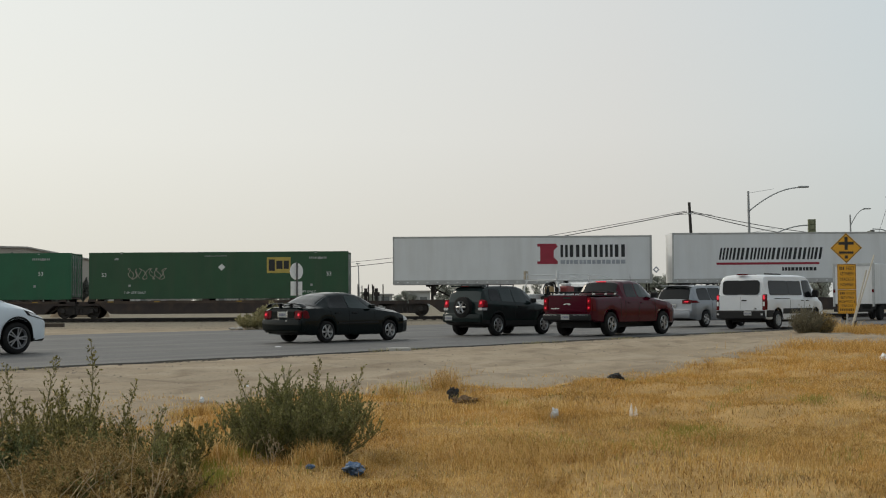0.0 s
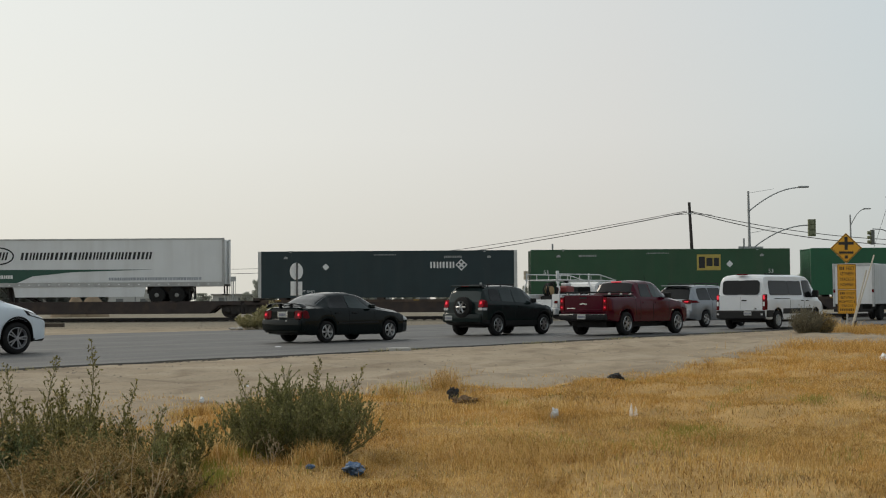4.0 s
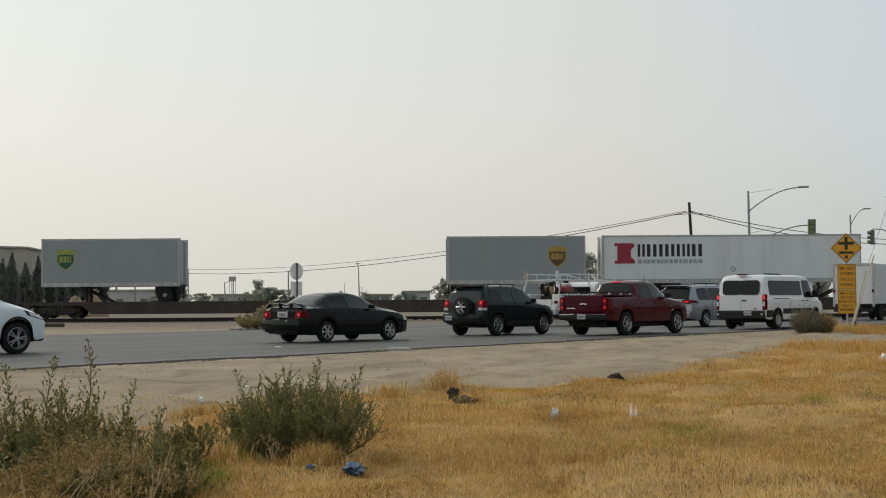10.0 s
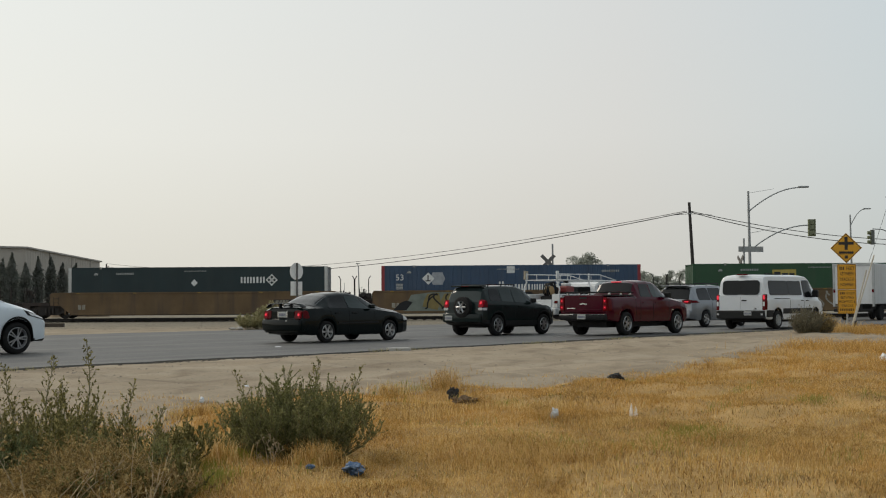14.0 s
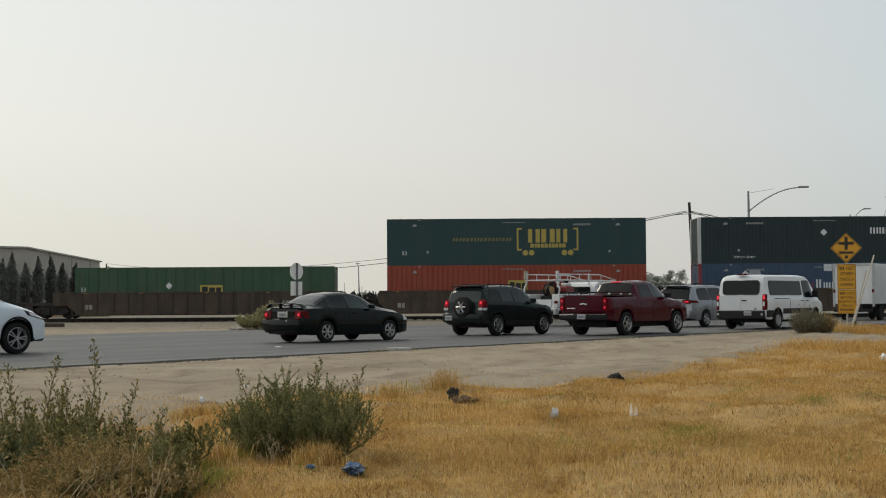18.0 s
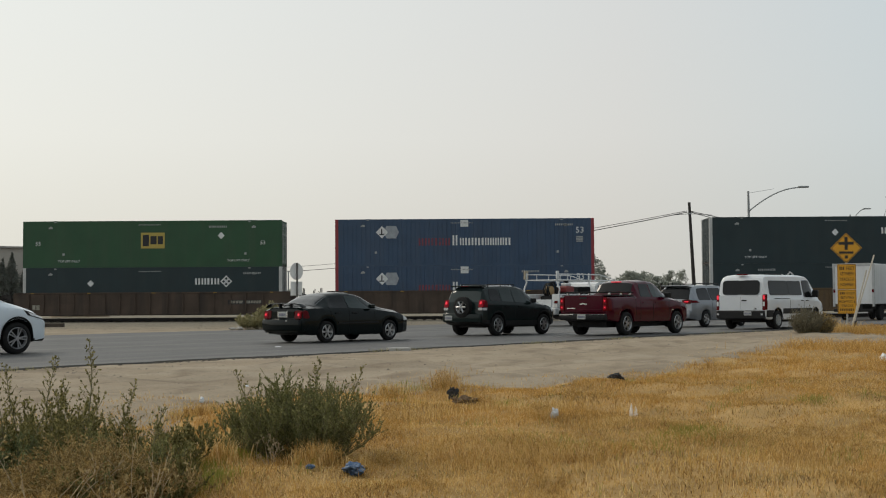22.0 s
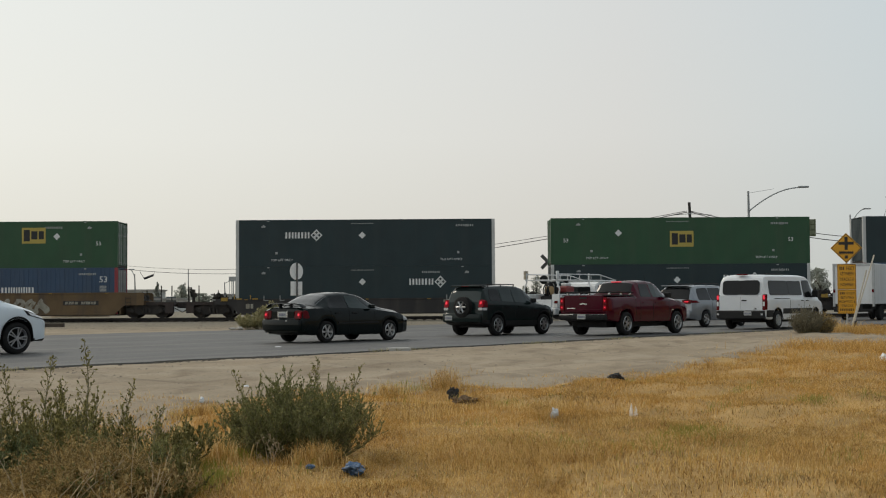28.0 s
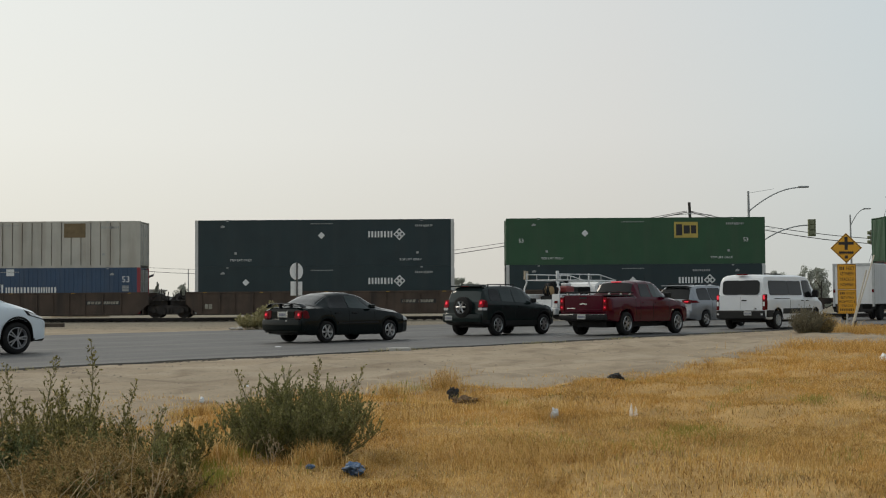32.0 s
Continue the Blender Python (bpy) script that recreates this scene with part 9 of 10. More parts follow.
def grow_grass():
    x, y = sow(380000, 11, 4.5, 21.0)
    xn, yn = sow(170000, 18, 6.0, 13.0)
    x, y = np.concatenate([x, xn]), np.concatenate([y, yn])
    rng = np.random.default_rng(12)
    thin = smooth_noise(x, y, 19, 1.1) + 0.8 * smooth_noise(x, y, 20, 3.4)      # worn patches where the soil shows
    some = (thin < 0.34) | (rng.uniform(size=len(x)) < 0.25)
    x, y = x[some], y[some]
    k = np.clip(0.5 + smooth_noise(x, y, 13, 1.6) + 0.5 * smooth_noise(x, y, 14, 5.0), 0.1, 1.4)
    h = (0.020 + 0.034 * k) * rng.uniform(0.45, 1.6, len(x))
    w, lean = rng.uniform(0.0025, 0.006, len(x)), rng.uniform(0.3, 1.7, len(x))
    # golden in the middle and far off, duller and matted towards the near right
    dull = 0.9 * smooth_noise(x, y, 16, 0.9) + 0.7 * smooth_noise(x, y, 17, 3.2) + np.clip((12.5 - y) / 6.0, -0.5, 0.6) + np.clip((x - 0.5) / 4.0, -0.3, 0.35) > rng.normal(0.12, 0.25, len(x))
    gold = ~dull
    blades("dry_grass", x[gold], y[gold], h[gold], w[gold], lean[gold], STRAW, "short dry golden grass covering the field", 15)
    blades("dull_dry_grass", x[dull], y[dull], h[dull] * 0.85, w[dull] * 1.1, lean[dull], DULL_STRAW, "short matted tan grass in patches of the field", 16)
    x, y = sow(60000, 21, 5.0, 22.0, 0.30)
    rng = np.random.default_rng(22)
    blades("dry_grass_tufts", x, y, rng.uniform(0.04, 0.14, len(x)), rng.uniform(0.003, 0.006, len(x)), rng.uniform(0.3, 1.3, len(x)), STRAW, "taller tufts of dry golden grass in the field", 25)
    x, y = sow(330000, 31, 19.0, 50.0)
    rng = np.random.default_rng(32)
    k = np.clip(0.35 + smooth_noise(x, y, 33, 0.8) + 0.6 * smooth_noise(x, y, 34, 2.6), 0.05, 1.3)
    k *= np.clip((x - 3.0) / 3.5, 0.35, 1.0)
    h = (0.04 + 0.30 * k) * rng.uniform(0.4, 1.3, len(x))
    blades("tall_dry_grass", x, y, h * 0.92, rng.uniform(0.004, 0.008, len(x)), rng.uniform(0.4, 1.6, len(x)), STRAW, "tall dry golden grass at the far side of the field", 35)
    x, y = sow(60000, 41, 6.0, 20.0, 0.45)
    rng = np.random.default_rng(42)
    blades("green_grass", x, y, rng.uniform(0.05, 0.13, len(x)), rng.uniform(0.003, 0.007, len(x)), rng.uniform(0.2, 0.9, len(x)), GREEN_BLADE, "sparse green grass in patches of the field", 45)
    # grass around the place where the camera stands
    rng = np.random.default_rng(92)
    x, y = rng.uniform(-9, 11, 60000), rng.uniform(-9, 5.2, 60000)
    blades("near_dry_grass", x, y, rng.uniform(0.02, 0.09, len(x)), rng.uniform(0.003, 0.007, len(x)), rng.uniform(0.4, 2.0, len(x)), STRAW, "short dry golden grass on the near side of the field", 95)
    # pale broken straws and seed heads lying on top
    x, y = sow(16000, 111, 4.6, 19.0)
    rng = np.random.default_rng(112)
    blades("pale_straws", x, y, rng.uniform(0.03, 0.075, len(x)), rng.uniform(0.004, 0.008, len(x)), rng.uniform(0.1, 1.0, len(x)), DULL_STRAW, "pale broken straws standing in the field", 113)
    # low olive mats
    x, y = sow(60000, 121, 5.5, 17.0, 0.22)
    rng = np.random.default_rng(122)
    blades("olive_mat", x, y, rng.uniform(0.015, 0.055, len(x)), rng.uniform(0.004, 0.008, len(x)), rng.uniform(0.4, 1.8, len(x)), OLIVE_STRAW, "low olive-brown weed mats between the grass", 123)
    # darker thatch between the golden blades
    x, y = sow(80000, 81, 4.6, 19.0, 0.10)
    rng = np.random.default_rng(82)
    blades("brown_thatch", x, y, rng.uniform(0.015, 0.06, len(x)), rng.uniform(0.004, 0.009, len(x)), rng.uniform(0.5, 2.2, len(x)), THATCH, "brown dead thatch between the golden grass", 85)
    # straw around the warning sign and by the scrub at the road
    rng = np.random.default_rng(52)
    x = np.concatenate([rng.normal(14.2, 1.5, 5000), rng.uniform(13.2, 24, 9000)])
    y = np.concatenate([rng.normal(45.5, 1.1, 5000), 43.0 + (x[5000:] - 13.2) * 0.75 + rng.normal(1.2, 1.0, 9000)])
    ok = ((x - REDGE.x) * RLEFT.x + (y - REDGE.y) * RLEFT.y < -0.35) & (x > 12.3)
    x, y = x[ok], y[ok]
    blades("dry_grass_patch", x, y, rng.uniform(0.08, 0.30, len(x)), rng.uniform(0.005, 0.010, len(x)), rng.uniform(0.2, 0.9, len(x)), STRAW, "dry golden grass round the warning sign", 55)
    # weeds in the dirt strip and at the broken asphalt edge
    rng = np.random.default_rng(62)
    a = rng.uniform(-14, 20, 2600)
    q = REDGE.x + RDIR.x * a + RLEFT.x * -np.abs(rng.normal(0.1, 0.25, 2600))
    w = REDGE.y + RDIR.y * a + RLEFT.y * -np.abs(rng.normal(0.1, 0.25, 2600))
    ok = smooth_noise(a, a * 0, 63, 1.5) > 0.15
    blades("edge_weeds", q[ok], w[ok], rng.uniform(0.03, 0.10, ok.sum()), rng.uniform(0.006, 0.012, ok.sum()), rng.uniform(0.2, 0.9, ok.sum()), OLIVE_LEAF, "low dull weeds along the broken asphalt edge", 65)

    # thick tufts in front of the bushes and at the field's edge
    rng = np.random.default_rng(72)
    xs, ys, hs = [], [], []
    for px, dep, r, n, hm in ((558, 9.15, 0.07, 420, 0.21), (520, 9.2, 0.06, 160, 0.12), (640, 9.1, 0.06, 160, 0.12), (345, 13.4, 0.13, 700, 0.14), (272, 8.75, 0.07, 420, 0.24), (372, 9.3, 0.10, 500, 0.20), (395, 11.4, 0.18, 500, 0.16), (345, 10.3, 0.22, 700, 0.12), (690, 16.9, 0.14, 300, 0.22), (786, 17.4, 0.16, 220, 0.28), (765, 16.6, 0.35, 420, 0.12), (710, 13.2, 0.4, 900, 0.14), (845, 9.6, 0.3, 700, 0.12), (1000, 9.0, 0.4, 700, 0.10), (1420, 9.5, 0.3, 700, 0.11), (1290, 8.4, 0.3, 500, 0.10), (900, 13.5, 0.4, 900, 0.13), (960, 14.6, 0.3, 500, 0.16), (1462, 44.2, 0.28, 900, 0.62), (1500, 45.2, 0.45, 900, 0.42)):
        cx, cy, _ = at_px(px, dep)
        xs.append(rng.normal(cx, r, n))
        ys.append(rng.normal(cy, r, n))
        hs.append(hm * rng.uniform(0.35, 1.1, n))
    x, y, h = np.concatenate(xs), np.concatenate(ys), np.concatenate(hs)
    blades("dry_grass_clumps", x, y, h, rng.uniform(0.003, 0.006, len(x)), rng.uniform(0.1, 0.8, len(x)), DULL_STRAW, "thick clumps of dry golden grass near the bushes", 75)


grow_grass()


def shrub(name, label, x, y, radius, height, stems, leaves, seed, leaf_mat, twig_mat, leaf_len=0.035, upright=0.6, squash=1.0, side_twigs=5, wild=0.0, thick=1.0):
    """A bush of branching stems with many small leaves. Returns the thing."""
    rng = np.random.default_rng(seed)
    z0 = float(ground_height(np.array(x), np.array(y)))
    s = thing(name, label, "shrub", at=pose(x, y, z0 - 0.01))
    bm_v, bm_f = [], []
    lv, lf = [], []

    def tube(a, b, r0, r1):
        d = b - a
        u = np.cross(d, [0.3, 0.5, 0.8])
        u /= np.linalg.norm(u) + 1e-9
        w = np.cross(d, u)
        w /= np.linalg.norm(w) + 1e-9
        k = len(bm_v)
        for p, r in ((a, r0), (b, r1)):
            for q in range(3):
                an = q * 2.094
                bm_v.append(p + (u * math.cos(an) + w * math.sin(an)) * r * thick)
        for q in range(3):
            t = (q + 1) % 3
            bm_f.append((k + q, k + t, k + 3 + t, k + 3 + q))

    def leaf_row(pts, count):
        for _ in range(count):
            t = rng.uniform(0.15, 1.0) * (len(pts) - 1)
            i = min(int(t), len(pts) - 2)
            p = pts[i] + (pts[i + 1] - pts[i]) * (t - i)
            d = rng.normal(size=3) * 0.55
            s_dir = pts[i + 1] - pts[i]
            d += s_dir / (np.linalg.norm(s_dir) + 1e-9)
            d[2] += 0.25
            d /= np.linalg.norm(d)
            u = np.cross(d, rng.normal(size=3))
            u /= np.linalg.norm(u) + 1e-9
            ln = leaf_len * rng.uniform(0.5, 1.3)
            wd = ln * rng.uniform(0.16, 0.30)
            k = len(lv)
            lv.extend([p, p + d * ln * 0.5 + u * wd, p + d * ln, p + d * ln * 0.5 - u * wd])
            lf.append((k, k + 1, k + 2, k + 3))

    per = max(3, leaves // (stems * (1 + side_twigs)))
    for _ in range(stems):
        a = rng.uniform(0, 2 * np.pi)
        out = radius * math.sqrt(rng.uniform(0.0, 1.0))
        hh = height * rng.uniform(0.5, 1.0) * (1 - 0.45 * (out / radius) ** 2)
        base = np.array([math.cos(a) * out * 0.45, math.sin(a) * out * 0.45 * squash, 0.0])
        tip = np.array([math.cos(a) * out + rng.normal(0, 0.05), math.sin(a) * out * squash + rng.normal(0, 0.05), hh])
        pts = []
        for i in range(6):
            t = i / 5
            p = base + (tip - base) * np.array([t ** (1.4 - upright), t ** (1.4 - upright), t ** 0.9])
            p[2] += wild * height * 0.5 * math.sin(t * 3.0) * (0.3 + t) - wild * 0.25 * height * t * t
            pts.append(p + rng.normal(0, 0.012 + 0.02 * wild, 3) * t)
        for i in range(5):
            tube(pts[i], pts[i + 1], 0.0045 * (1 - i * 0.15), 0.0045 * (0.85 - i * 0.15))
        leaf_row(pts, per)
        for _k in range(side_twigs):
            i = rng.integers(1, 5)
            p = pts[i]
            d = rng.normal(size=3) * 0.5
            d[2] = (abs(d[2]) + 0.8) * (1 - wild) + wild * rng.normal(0.15, 0.6)
            d /= np.linalg.norm(d)
            ln = height * rng.uniform(0.10, 0.28)
            q = [p, p + d * ln * 0.5 + rng.normal(0, 0.008, 3), p + d * ln]
            tube(q[0], q[1], 0.0022, 0.0018)
            tube(q[1], q[2], 0.0018, 0.0008)
            leaf_row(q, per)
    tagged(part("twig_tangle", raw_mesh("twig_tangle", np.array(bm_v), np.array(bm_f), twig_mat), None, s), kind="stuff")
    if lv:
        part("foliage", raw_mesh("foliage", np.array(lv), np.array(lf), leaf_mat), None, s)
    return s


BUSH_B = shrub("sagebrush", "dark grey-green leafy bush in the dry field", -1.04, 9.80, 0.62, 0.67, 230, 62000, 71, BRUSH_LEAF, GREEN_TWIG, 0.019, 0.55, 1.0, 8)
BUSH_A = shrub("sagebrush", "large dark olive leafy weed bush beside dry brush", -2.72, 9.2, 0.74, 0.66, 96, 16500, 72, WEED_LEAF, GREEN_TWIG, 0.026, 0.7, 1.0, 6)
shrub("sagebrush", "low dense deep-green bush beneath taller weeds", -2.78, 8.85, 0.36, 0.40, 90, 17000, 87, DEEP_LEAF, GREEN_TWIG, 0.018, 0.6, 1.0, 8)
BUSH_C = shrub("sagebrush", "small grey-green leafy bush between larger ones", -1.86, 8.9, 0.36, 0.42, 46, 7400, 73, WEED_LEAF, GREEN_TWIG, 0.026, 0.7)
shrub("sagebrush", "small thin grey-green weed in the dry field", -1.60, 10.3, 0.28, 0.36, 26, 2400, 82, BRUSH_LEAF, GREEN_TWIG, 0.03, 0.7)
shrub("sagebrush", "grey-green leafy weed bush behind dead brush", -2.42, 8.95, 0.36, 0.44, 46, 8000, 86, BRUSH_LEAF, GREEN_TWIG, 0.021, 0.7)
for k, (xx, yy, r, h, n) in enumerate(((-2.52, 8.55, 0.26, 0.24, 46), (-2.26, 8.35, 0.26, 0.36, 60), (-2.02, 8.15, 0.24, 0.42, 60), (-1.84, 7.85, 0.24, 0.34, 56), (-1.62, 7.72, 0.22, 0.27, 46), (-2.12, 7.72, 0.26, 0.27, 50), (-1.80, 7.45, 0.24, 0.20, 40), (-2.36, 8.02, 0.20, 0.20, 30), (-2.58, 7.95, 0.22, 0.17, 34), (-2.46, 7.62, 0.24, 0.13, 34), (-2.20, 7.40, 0.22, 0.13, 30))):
    shrub("dry_brush", "tangled brown dead brush with bare twigs", xx, yy, r * 1.08, h, int(n * 0.85), n * 62, 300 + k, DRY_LEAF, DRY_TWIG, 0.015, 0.25, 1.0, 7, 0.65)
for k, (xx, yy, r, h, n) in enumerate(((-1.70, 8.30, 0.15, 0.44, 18), (-1.56, 8.0, 0.12, 0.33, 14), (-1.52, 7.7, 0.10, 0.24, 12), (-1.98, 7.55, 0.12, 0.20, 12), (-1.72, 7.62, 0.10, 0.26, 10), (-2.20, 8.6, 0.18, 0.42, 18), (-1.82, 8.5, 0.16, 0.40, 18), (-2.30, 7.95, 0.13, 0.24, 16), (-2.08, 7.72, 0.12, 0.21, 14), (-1.90, 7.98, 0.12, 0.30, 14))):
    shrub("sagebrush", "small grey-green leafy weed among dead brush", xx, yy, r, h, n, n * 110, 320 + k, WEED_LEAF if k % 3 == 1 else BRUSH_LEAF, GREEN_TWIG, 0.022, 0.7)
shrub("dry_brush", "long bare tan stalks leaning over dead brush", -1.66, 7.45, 0.55, 0.46, 9, 40, 84, DRY_TWIG, PALE_TWIG, 0.03, 0.3, 1.0, 3)
shrub("dry_brush", "long bare tan stalks leaning over dead brush", -2.2, 7.4, 0.60, 0.40, 7, 40, 85, DRY_TWIG, PALE_TWIG, 0.03, 0.3, 1.0, 3)
shrub("dry_brush", "thin pale dry stalk before a green bush", -1.16, 9.32, 0.10, 0.34, 6, 60, 89, PALE_TWIG, PALE_TWIG, 0.02, 0.5, 1.0, 4)
shrub("dry_brush", "thin bare brown stalks in the grass", -1.55, 7.9, 0.3, 0.30, 34, 500, 76, DRY_TWIG, DRY_TWIG, 0.03, 0.5, 1.0, 4)
shrub("scrub_bush", "wide grey-olive scrub bush at the road edge", 11.55, 43.2, 0.60, 0.88, 330, 7000, 77, GREY_TWIG, GREY_TWIG, 0.055, 0.75, 1.0, 5, 0.12)
shrub("scrub_bush", "ragged brown dry scrub bush beside a greyer one", 12.12, 43.4, 0.48, 0.74, 190, 4000, 92, DRY_LEAF, GREY_TWIG, 0.05, 0.7, 1.0, 5, 0.25)
shrub("scrub_bush", "olive scrub bush near the rails", -8.20, 58.6, 0.85, 0.80, 130, 8000, 78, OLIVE_LEAF, OLIVE_LEAF, 0.10, 0.5)
shrub("scrub_bush", "olive scrub bush near the rails", -7.5, 59.2, 0.60, 1.20, 110, 6000, 79, OLIVE_LEAF, OLIVE_LEAF, 0.10, 0.7)
for k, (px, dep, h) in enumerate(((790, 17.2, 0.34), (770, 17.0, 0.30), (688, 16.8, 0.22), (806, 16.6, 0.2), (850, 13.5, 0.2), (1010, 15.5, 0.16), (965, 13.0, 0.18), (700, 13.0, 0.22), (545, 9.3, 0.22), (575, 9.4, 0.2), (668, 9.4, 0.14))):
    xx, yy, _ = at_px(px, dep)
    shrub("dry_weed", "clump of thin dry brown weed stalks", xx, yy, 0.08 + h * 0.30, h * 1.15, 34, 160, 100 + k, DULL_STRAW, DULL_STRAW, 0.018, 1.0, 1.0, 3, 0.0, 0.6)
# thin dry weeds scattered over the field
_rw = random.Random(140)
for k in range(46):
    dep = _rw.uniform(8.0, 26.0)
    xx = _rw.uniform(-0.10, 0.34) * dep
    if dep < float(edge_y(xx)) - 0.6:
        h = _rw.uniform(0.10, 0.24)
        shrub("dry_weed", "clump of thin dry brown weed stalks", xx, dep, 0.08 + h * 0.45, h, _rw.randrange(9, 18), 150, 150 + k, DULL_STRAW, DULL_STRAW, 0.014, 0.8, 1.0, 6, 0.0, 0.45)


def green_patches():
    """Loose patches of green blades where the frames show the field still green."""
    rng = np.random.default_rng(133)
    xs, ys = [], []
    for px, dep, r, n in ((1222, 11.0, 0.20, 420), (1205, 11.4, 0.12, 200), (1435, 14.6, 0.12, 260), (880, 15.4, 0.14, 260), (720, 17.4, 0.2, 300), (428, 9.6, 0.09, 420), (350, 9.0, 0.12, 420), (368, 8.5, 0.09, 520), (352, 8.2, 0.08, 380), (1000, 10.0, 0.3, 300), (1160, 18.6, 0.3, 260)):
        cx, cy, _ = at_px(px, dep)
        xs.append(rng.normal(cx, r, n))
        ys.append(rng.normal(cy, r * 1.3, n))
    x, y = np.concatenate(xs), np.concatenate(ys)
    blades("green_grass_patch", x, y, rng.uniform(0.03, 0.10, len(x)), rng.uniform(0.003, 0.006, len(x)), rng.uniform(0.2, 1.2, len(x)), GREEN_BLADE, "loose patches of green grass in the dry field", 134)


green_patches()


# a tall leafy stalk that sways
def tall_stalk(px, dep, height, seed, lean=0.0):
    rng = np.random.default_rng(seed)
    x, y, _ = at_px(px, dep)
    s = thing("weed_stalk", "tall slender dark olive weed stalk swaying above the bushes", "weed", "weed stalks", at=pose(x, y, 0.0))
    bm = nb()
    pts = [(0.012 * math.sin(i * 0.9 + seed) + lean * (i / 9) ** 2, 0, i * height / 9) for i in range(10)]
    for i, (a, b) in enumerate(zip(pts, pts[1:])):
        rod(bm, a, b, 0.006 - i * 0.0005, 5)
    part("stem", bm, GREEN_TWIG, s)
    lv, lf = [], []
    nodes = int(34 * height) + 6
    tb = nb()
    for i in range(nodes):
        t = 0.12 + 0.86 * (i + rng.uniform(0, 0.8)) / nodes
        an = i * 2.4 + seed
        ln = (0.17 * (1.02 - t) ** 0.8 + 0.015) * rng.uniform(0.6, 1.15)
        p0 = np.array([lean * t * t + 0.012 * math.sin(t * 8 + seed), 0.0, height * t])
        d0 = np.array([math.cos(an) * 0.62, math.sin(an) * 0.62, 0.80])
        p1 = p0 + d0 * ln + np.array([0, 0, 0.15 * ln])
        rod(tb, p0, p1, 0.0016, 3, 0.0008)
        for j in range(int(6 + 70 * ln)):
            q = rng.uniform(0.1, 1.05)
            p = p0 + (p1 - p0) * q
            d = rng.normal(size=3) * 0.7 + d0
            d /= np.linalg.norm(d)
            u = np.cross(d, rng.normal(size=3))
            u /= np.linalg.norm(u)
            le = rng.uniform(0.012, 0.027)
            k = len(lv)
            lv += [p, p + d * le * 0.5 + u * le * 0.26, p + d * le, p + d * le * 0.5 - u * le * 0.26]
            lf.append((k, k + 1, k + 2, k + 3))
    tagged(part("side_shoot", tb, GREEN_TWIG, s), kind="stuff")
    part("foliage", raw_mesh("foliage", np.array(lv), np.array(lf), WEED_LEAF), None, s)
    return s, x, y


STALKS = [tall_stalk(160, 9.0, 0.89, 90)]
for k, (px, dep, h, ln) in enumerate(((30, 9.2, 0.72, -0.08), (82, 9.3, 0.77, 0.06), (122, 9.1, 0.62, -0.05), (205, 9.0, 0.60, 0.14), (262, 8.7, 0.46, 0.12), (5, 8.9, 0.66, -0.04),
                                      (452, 10.3, 0.62, -0.16), (556, 10.2, 0.70, 0.03), (612, 10.3, 0.64, 0.12), (318, 9.0, 0.36, 0.06))):
    STALKS.append(tall_stalk(px, dep, h, 200 + k, ln))


# ---- litter and stones ----
BLUE_CLOTH = mat("faded_blue_cloth", (0.06, 0.115, 0.21), 0.7, 0, 0.45, 14, 60, 0.3, (0.34, 0.38, 0.42), 0.6)
PLASTIC_WHITE = mat("white_plastic", (0.72, 0.73, 0.74), 0.4, 0, 0.08, 9, 60)
CONCRETE = mat("pale_concrete", (0.42, 0.40, 0.37), 0.9, 0, 0.12, 4, 50, 0.3)
STONE = mat("grey_stone", (0.26, 0.215, 0.165), 0.9, 0, 0.2, 6, 50, 0.3, rand=0.3)


def crumple(name, label, category, px, dep, w, h, material, seed, sub=3, folds=1.0):
    rng = random.Random(seed)
    bm = nb()
    bmesh.ops.create_icosphere(bm, subdivisions=sub, radius=0.5)
    for v in bm.verts:
        q = noise.noise(v.co * 2.4 + Vector((seed, 0, 0))) * 0.45 + noise.noise(v.co * 6.0 + Vector((0, seed, 0))) * 0.22 * folds - abs(noise.noise(v.co * 4.0 + Vector((seed, seed, 0)))) * 0.6 * (folds - 1)
        v.co *= 1 + q
        v.co = Vector((v.co.x * w, v.co.y * w * 0.7, max(-0.02, v.co.z * h + h * 0.35)))
    x, y, _ = at_px(px, dep)
    ob = part(name, bm, material, at=pose(x, y, float(ground_height(np.array(x), np.array(y))) + 0.02, 0, 0, rng.uniform(0, 360)))
    tagged(ob, label, category)
    return ob


crumple("blue_rag", "crumpled blue cloth in the dry grass", "rag", 625, 8.8, 0.20, 0.085, BLUE_CLOTH, 3, 4, 1.6)
crumple("blue_rag", "small crumpled blue cloth in the dry grass", "rag", 548, 8.75, 0.085, 0.032, BLUE_CLOTH, 4, 4, 1.9)
crumple("plastic_bag", "crumpled white plastic bag in the grass", "litter", 979, 12.3, 0.10, 0.095, PLASTIC_WHITE, 5, 4, 1.7)
crumple("plastic_bag", "crumpled white plastic bag in the grass", "litter", 1563, 25.0, 0.20, 0.16, PLASTIC_WHITE, 6)
crumple("paper_scrap", "small white paper scrap on the ground", "litter", 347, 10.6, 0.06, 0.05, PLASTIC_WHITE, 7)
crumple("paper_scrap", "small white paper scrap on the dirt", "litter", 435, 17.6, 0.09, 0.035, PLASTIC_WHITE, 8)
crumple("paper_scrap", "small white paper scrap on the ground", "litter", 357, 15.0, 0.07, 0.07, PLASTIC_WHITE, 18)
crumple("dark_rag", "dark crumpled rag at the field edge", "rag", 1088, 18.6, 0.22, 0.12, CABLE, 9, 4, 1.9)
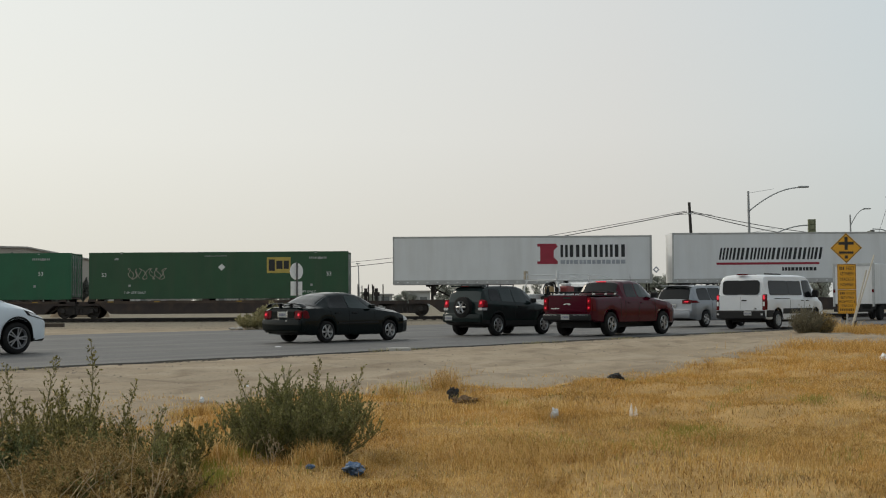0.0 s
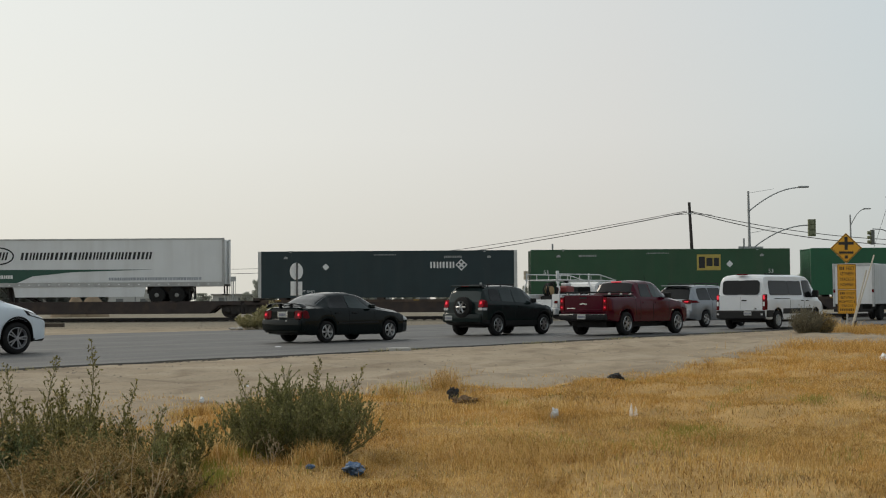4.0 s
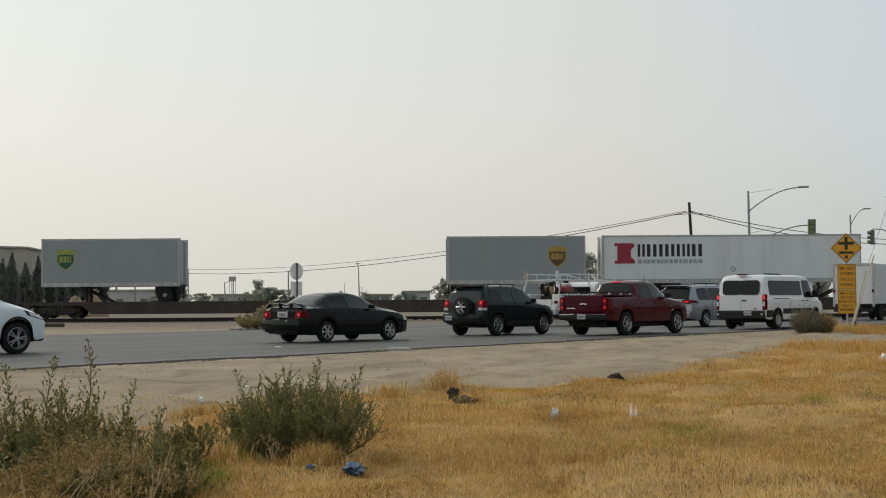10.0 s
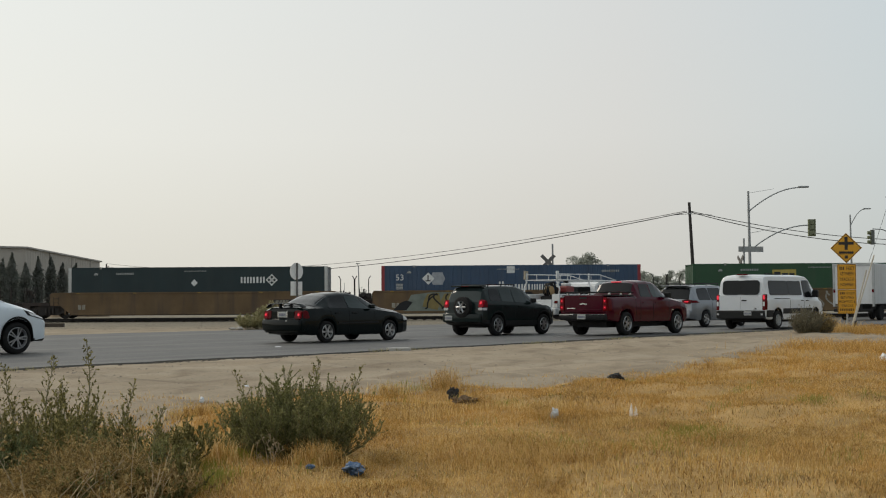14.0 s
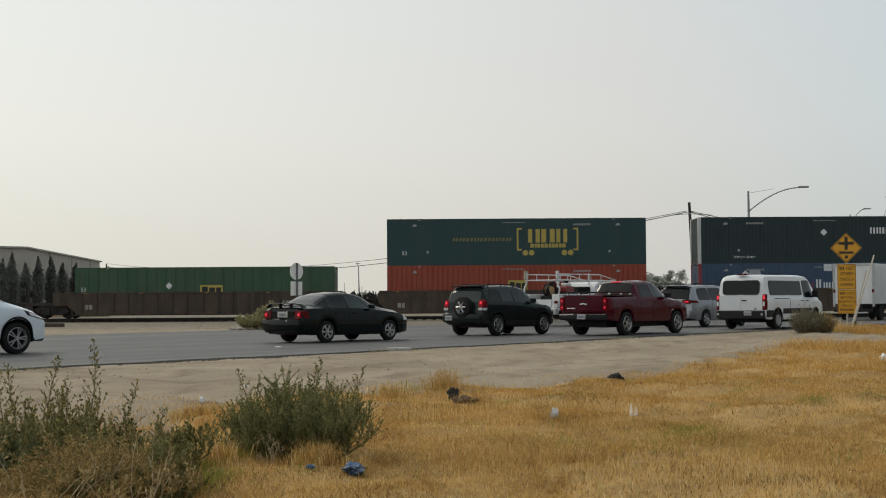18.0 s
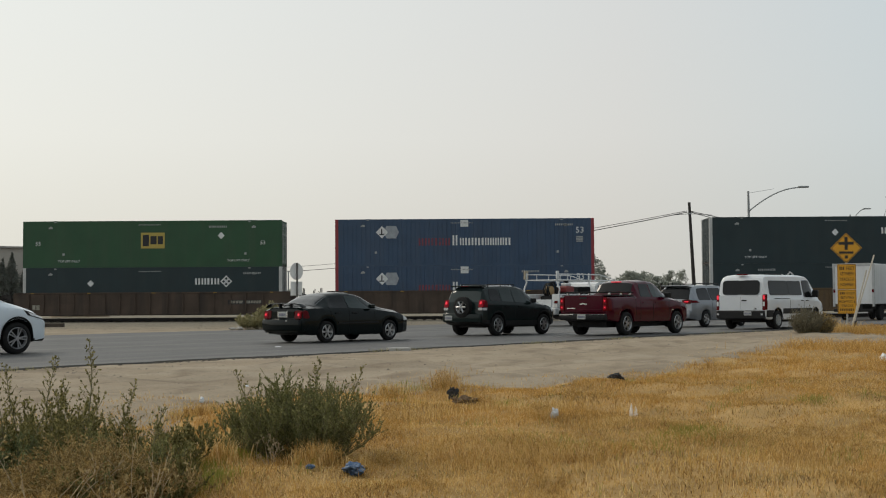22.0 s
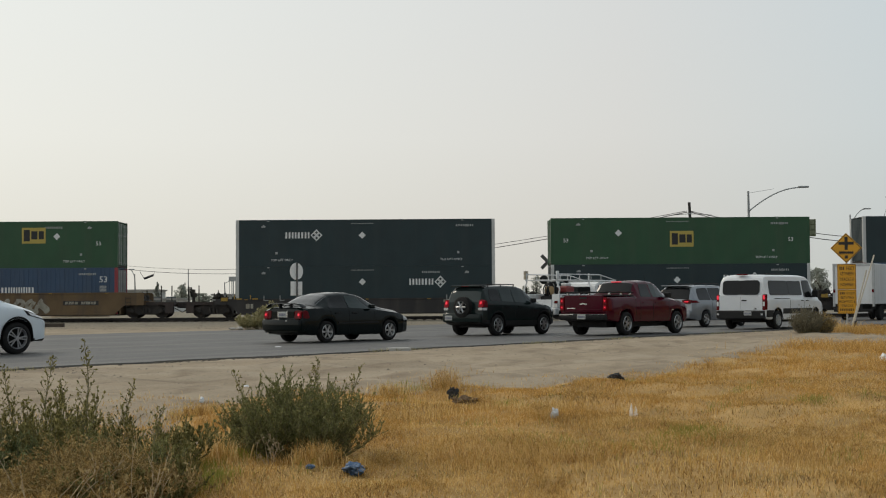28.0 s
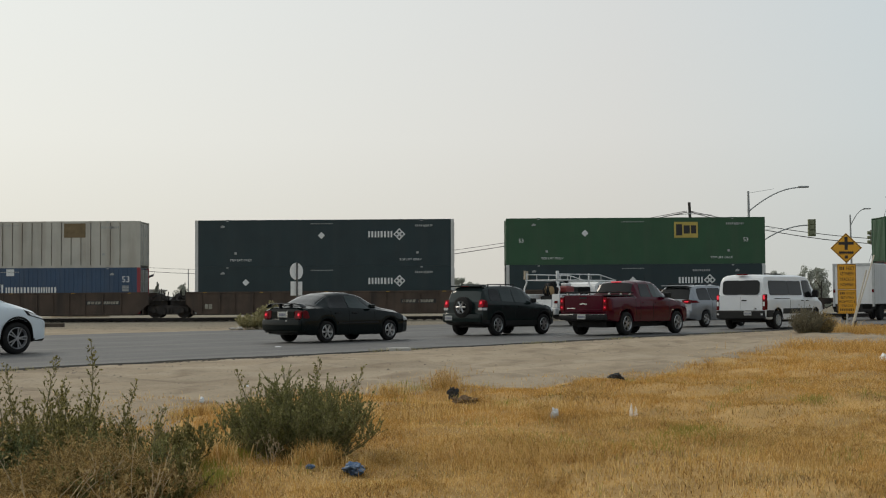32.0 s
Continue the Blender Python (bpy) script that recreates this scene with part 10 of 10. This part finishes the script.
crumple("dark_rag", "dark crumpled rag beside a weed clump", "rag", 800, 16.4, 0.15, 0.17, CABLE, 10, 4, 2.0)
crumple("dirt_clod", "brown clod of dirt and straw", "clod", 822, 15.6, 0.32, 0.13, mat("dark_clod_soil", (0.15, 0.10, 0.055), 0.95, 0, 0.3, 6, 40, 0.5), 11, 4, 1.6)
crumple("paper_scrap", "pale paper scrap on the road", "litter", 492, 34.5, 0.16, 0.03, PLASTIC_WHITE, 12)
crumple("pale_rubble", "pale rubble on the gravel by the rails", "rubble", 424, 57.5, 0.45, 0.14, CONCRETE, 13)
crumple("pale_rubble", "pale rubble on the gravel by the rails", "rubble", 412, 58.0, 0.35, 0.10, CONCRETE, 14)


def folded_paper():
    """A torn sheet standing in the grass as two upright folds."""
    x, y, _ = at_px(1117, 13.1)
    bm = nb()
    rng = random.Random(31)
    for x0, x1, h, tip in ((-0.045, 0.012, 0.17, -0.012), (0.0, 0.05, 0.145, 0.024)):
        grid = []
        for j in range(7):
            t = j / 6
            w = (1 - t) ** 0.6
            row = []
            for i in range(5):
                u = i / 4
                xx = (x0 + (x1 - x0) * u) * w + tip * t
                row.append(bm.verts.new((xx, 0.025 * math.sin(u * 3.1) + rng.uniform(-0.006, 0.006), h * t)))
            grid.append(row)
        for a, b in zip(grid, grid[1:]):
            for i in range(4):
                bm.faces.new((a[i], a[i + 1], b[i + 1], b[i]))
    ob = part("paper_scrap", bm, leaf_material("pinkish_white_paper", (0.90, 0.85, 0.80), 0.6), at=pose(x, y, float(ground_height(np.array(x), np.array(y))) - 0.01))
    tagged(ob, "torn pinkish-white folded paper standing in dry grass", "litter")


folded_paper()
slab = boxes("concrete_slab", CONCRETE, None, (-0.26, 0.26, -0.2, 0.2, -0.05, 0.045), bevel=0.02, at=pose(-1.05, 31.9, 0.0, 0, 0, 10))
tagged(slab, "pale broken concrete slab at the asphalt edge", "slab")
tie_ob = boxes("loose_tie", TIE, None, (-0.6, 0.6, -0.12, 0.12, -0.02, 0.16), bevel=0.01, at=pose(*at_px(92, 67.5, 0.0)))
tagged(tie_ob, "loose dark timber tie lying in the gravel", "timber")


def stones():
    """Gravel between the road and the rails, and stones on the dirt strip."""
    rng = np.random.default_rng(95)
    n1, n2 = 9000, 750
    x1, y1 = rng.uniform(-36, 34, n1), rng.uniform(60, 84.2, n1)
    across = (x1 - REDGE.x) * RLEFT.x + (y1 - REDGE.y) * RLEFT.y
    ok = (across > 20.8)
    x1, y1 = x1[ok], y1[ok]
    a, q = rng.uniform(-18, 22, n2), -np.abs(rng.normal(2.0, 3.0, n2)) - 0.2
    x2, y2 = REDGE.x + RDIR.x * a + RLEFT.x * q, REDGE.y + RDIR.y * a + RLEFT.y * q
    x, y = np.concatenate([x1, x2]), np.concatenate([y1, y2])
    r = np.concatenate([rng.uniform(0.015, 0.045, len(x1)), rng.uniform(0.008, 0.03, n2)])
    z = ground_height(x, y)
    base = np.array([(1, 0, 0), (-0.5, 0.87, 0), (-0.5, -0.87, 0), (0.3, 0.4, 0.8), (-0.4, 0.0, 0.9)])
    tri = np.array([(0, 1, 3), (1, 4, 3), (1, 2, 4), (2, 0, 3), (2, 3, 4)])
    ang = rng.uniform(0, 6.28, len(x))
    c, s = np.cos(ang), np.sin(ang)
    v = np.empty((len(x), 5, 3))
    jit = rng.uniform(0.7, 1.3, (len(x), 5))
    v[:, :, 0] = x[:, None] + r[:, None] * jit * (base[:, 0] * c[:, None] - base[:, 1] * s[:, None])
    v[:, :, 1] = y[:, None] + r[:, None] * jit * (base[:, 0] * s[:, None] + base[:, 1] * c[:, None])
    v[:, :, 2] = z[:, None] + r[:, None] * (base[:, 2] * 0.8 * jit - 0.05)
    f = (np.arange(len(x)) * 5)[:, None, None] + tri[None]
    ob = new("gravel", raw_mesh("gravel", v.reshape(-1, 3), f.reshape(-1, 3), STONE))
    tagged(ob, "scattered grey gravel and stones on the dirt", "gravel", kind="stuff")


stones()


# ---- what moves ----
def motions():
    ts = [0.0, 4.0, 8.0, 12.0, 16.0, 20.0, 24.0, 28.0, 32.0]
    for ob, x, y, z in MOVING:
        walk(ob, [(t, pose(x + run(t), y, z)) for t in ts])
    # plants rock a little in the wind
    sway = [(0.0, 0.6), (2.0, 0.2), (6.0, 1.4), (7.5, 0.2), (9.0, -0.9), (11.0, -0.3), (13.0, -1.4), (17.0, 0.6), (19.0, 2.5), (21.0, 0.5), (23.0, -0.3), (25.5, -1.2), (28.0, -2.3), (30.0, -0.8), (32.0, 0.6)]
    for i, (ob, x, y) in enumerate(STALKS):
        k = 1.0 if i == 0 else 0.45 + 0.1 * (i % 4)
        walk(ob, [(t, pose(x, y, 0, 0, d * k, 0)) for t, d in sway])
    for bush, k in ((BUSH_A, 0.30), (BUSH_B, -0.25), (BUSH_C, 0.25)):
        at = bush.matrix_basis.translation.copy()
        walk(bush, [(t, pose(*at, 0, d * k, 0)) for t, d in sway])
    # the red pickup creeps forward and stops
    px, py, a = PICKUP.pose
    creep = [(0.0, -0.92), (0.5, -0.50), (1.0, -0.24), (1.5, -0.10), (2.0, -0.03), (2.5, 0.0), (32.0, 0.0)]
    walk(PICKUP.root, [(t, pose(px + d * math.cos(a), py + d * math.sin(a), 0, 0, 0, math.degrees(a))) for t, d in creep])
    for w, ax, y, r in PICKUP_WHEELS:
        walk(w, [(t, pose(ax, y, r, 0, math.degrees(d / r) * (1 if y < 0 else -1), 0) if y < 0 else pose(ax, y, r) @ pose(0, 0, 0, 0, math.degrees(d / r), 0) @ pose(0, 0, 0, 0, 0, 180)) for t, d in creep])
    # wheels turn while they roll past; one row for each picture of the film
    for w, k, u in WHEELSETS:
        on = [i for i in range(0, 32 * FPS + 1) if -70 < u + run(i / FPS) * PXM < 1640]
        if not on:
            continue
        rows = [(0.0, pose(k, 0, 0.478))] if on[0] > 0 else []
        rows += [(i / FPS, pose(k, 0, 0.478, 0, math.degrees(run(i / FPS) - run(on[0] / FPS)) / 0.475, 0)) for i in on]
        if on[-1] < 32 * FPS:
            rows.append((32.0, rows[-1][1]))
        walk(w, rows)


motions()
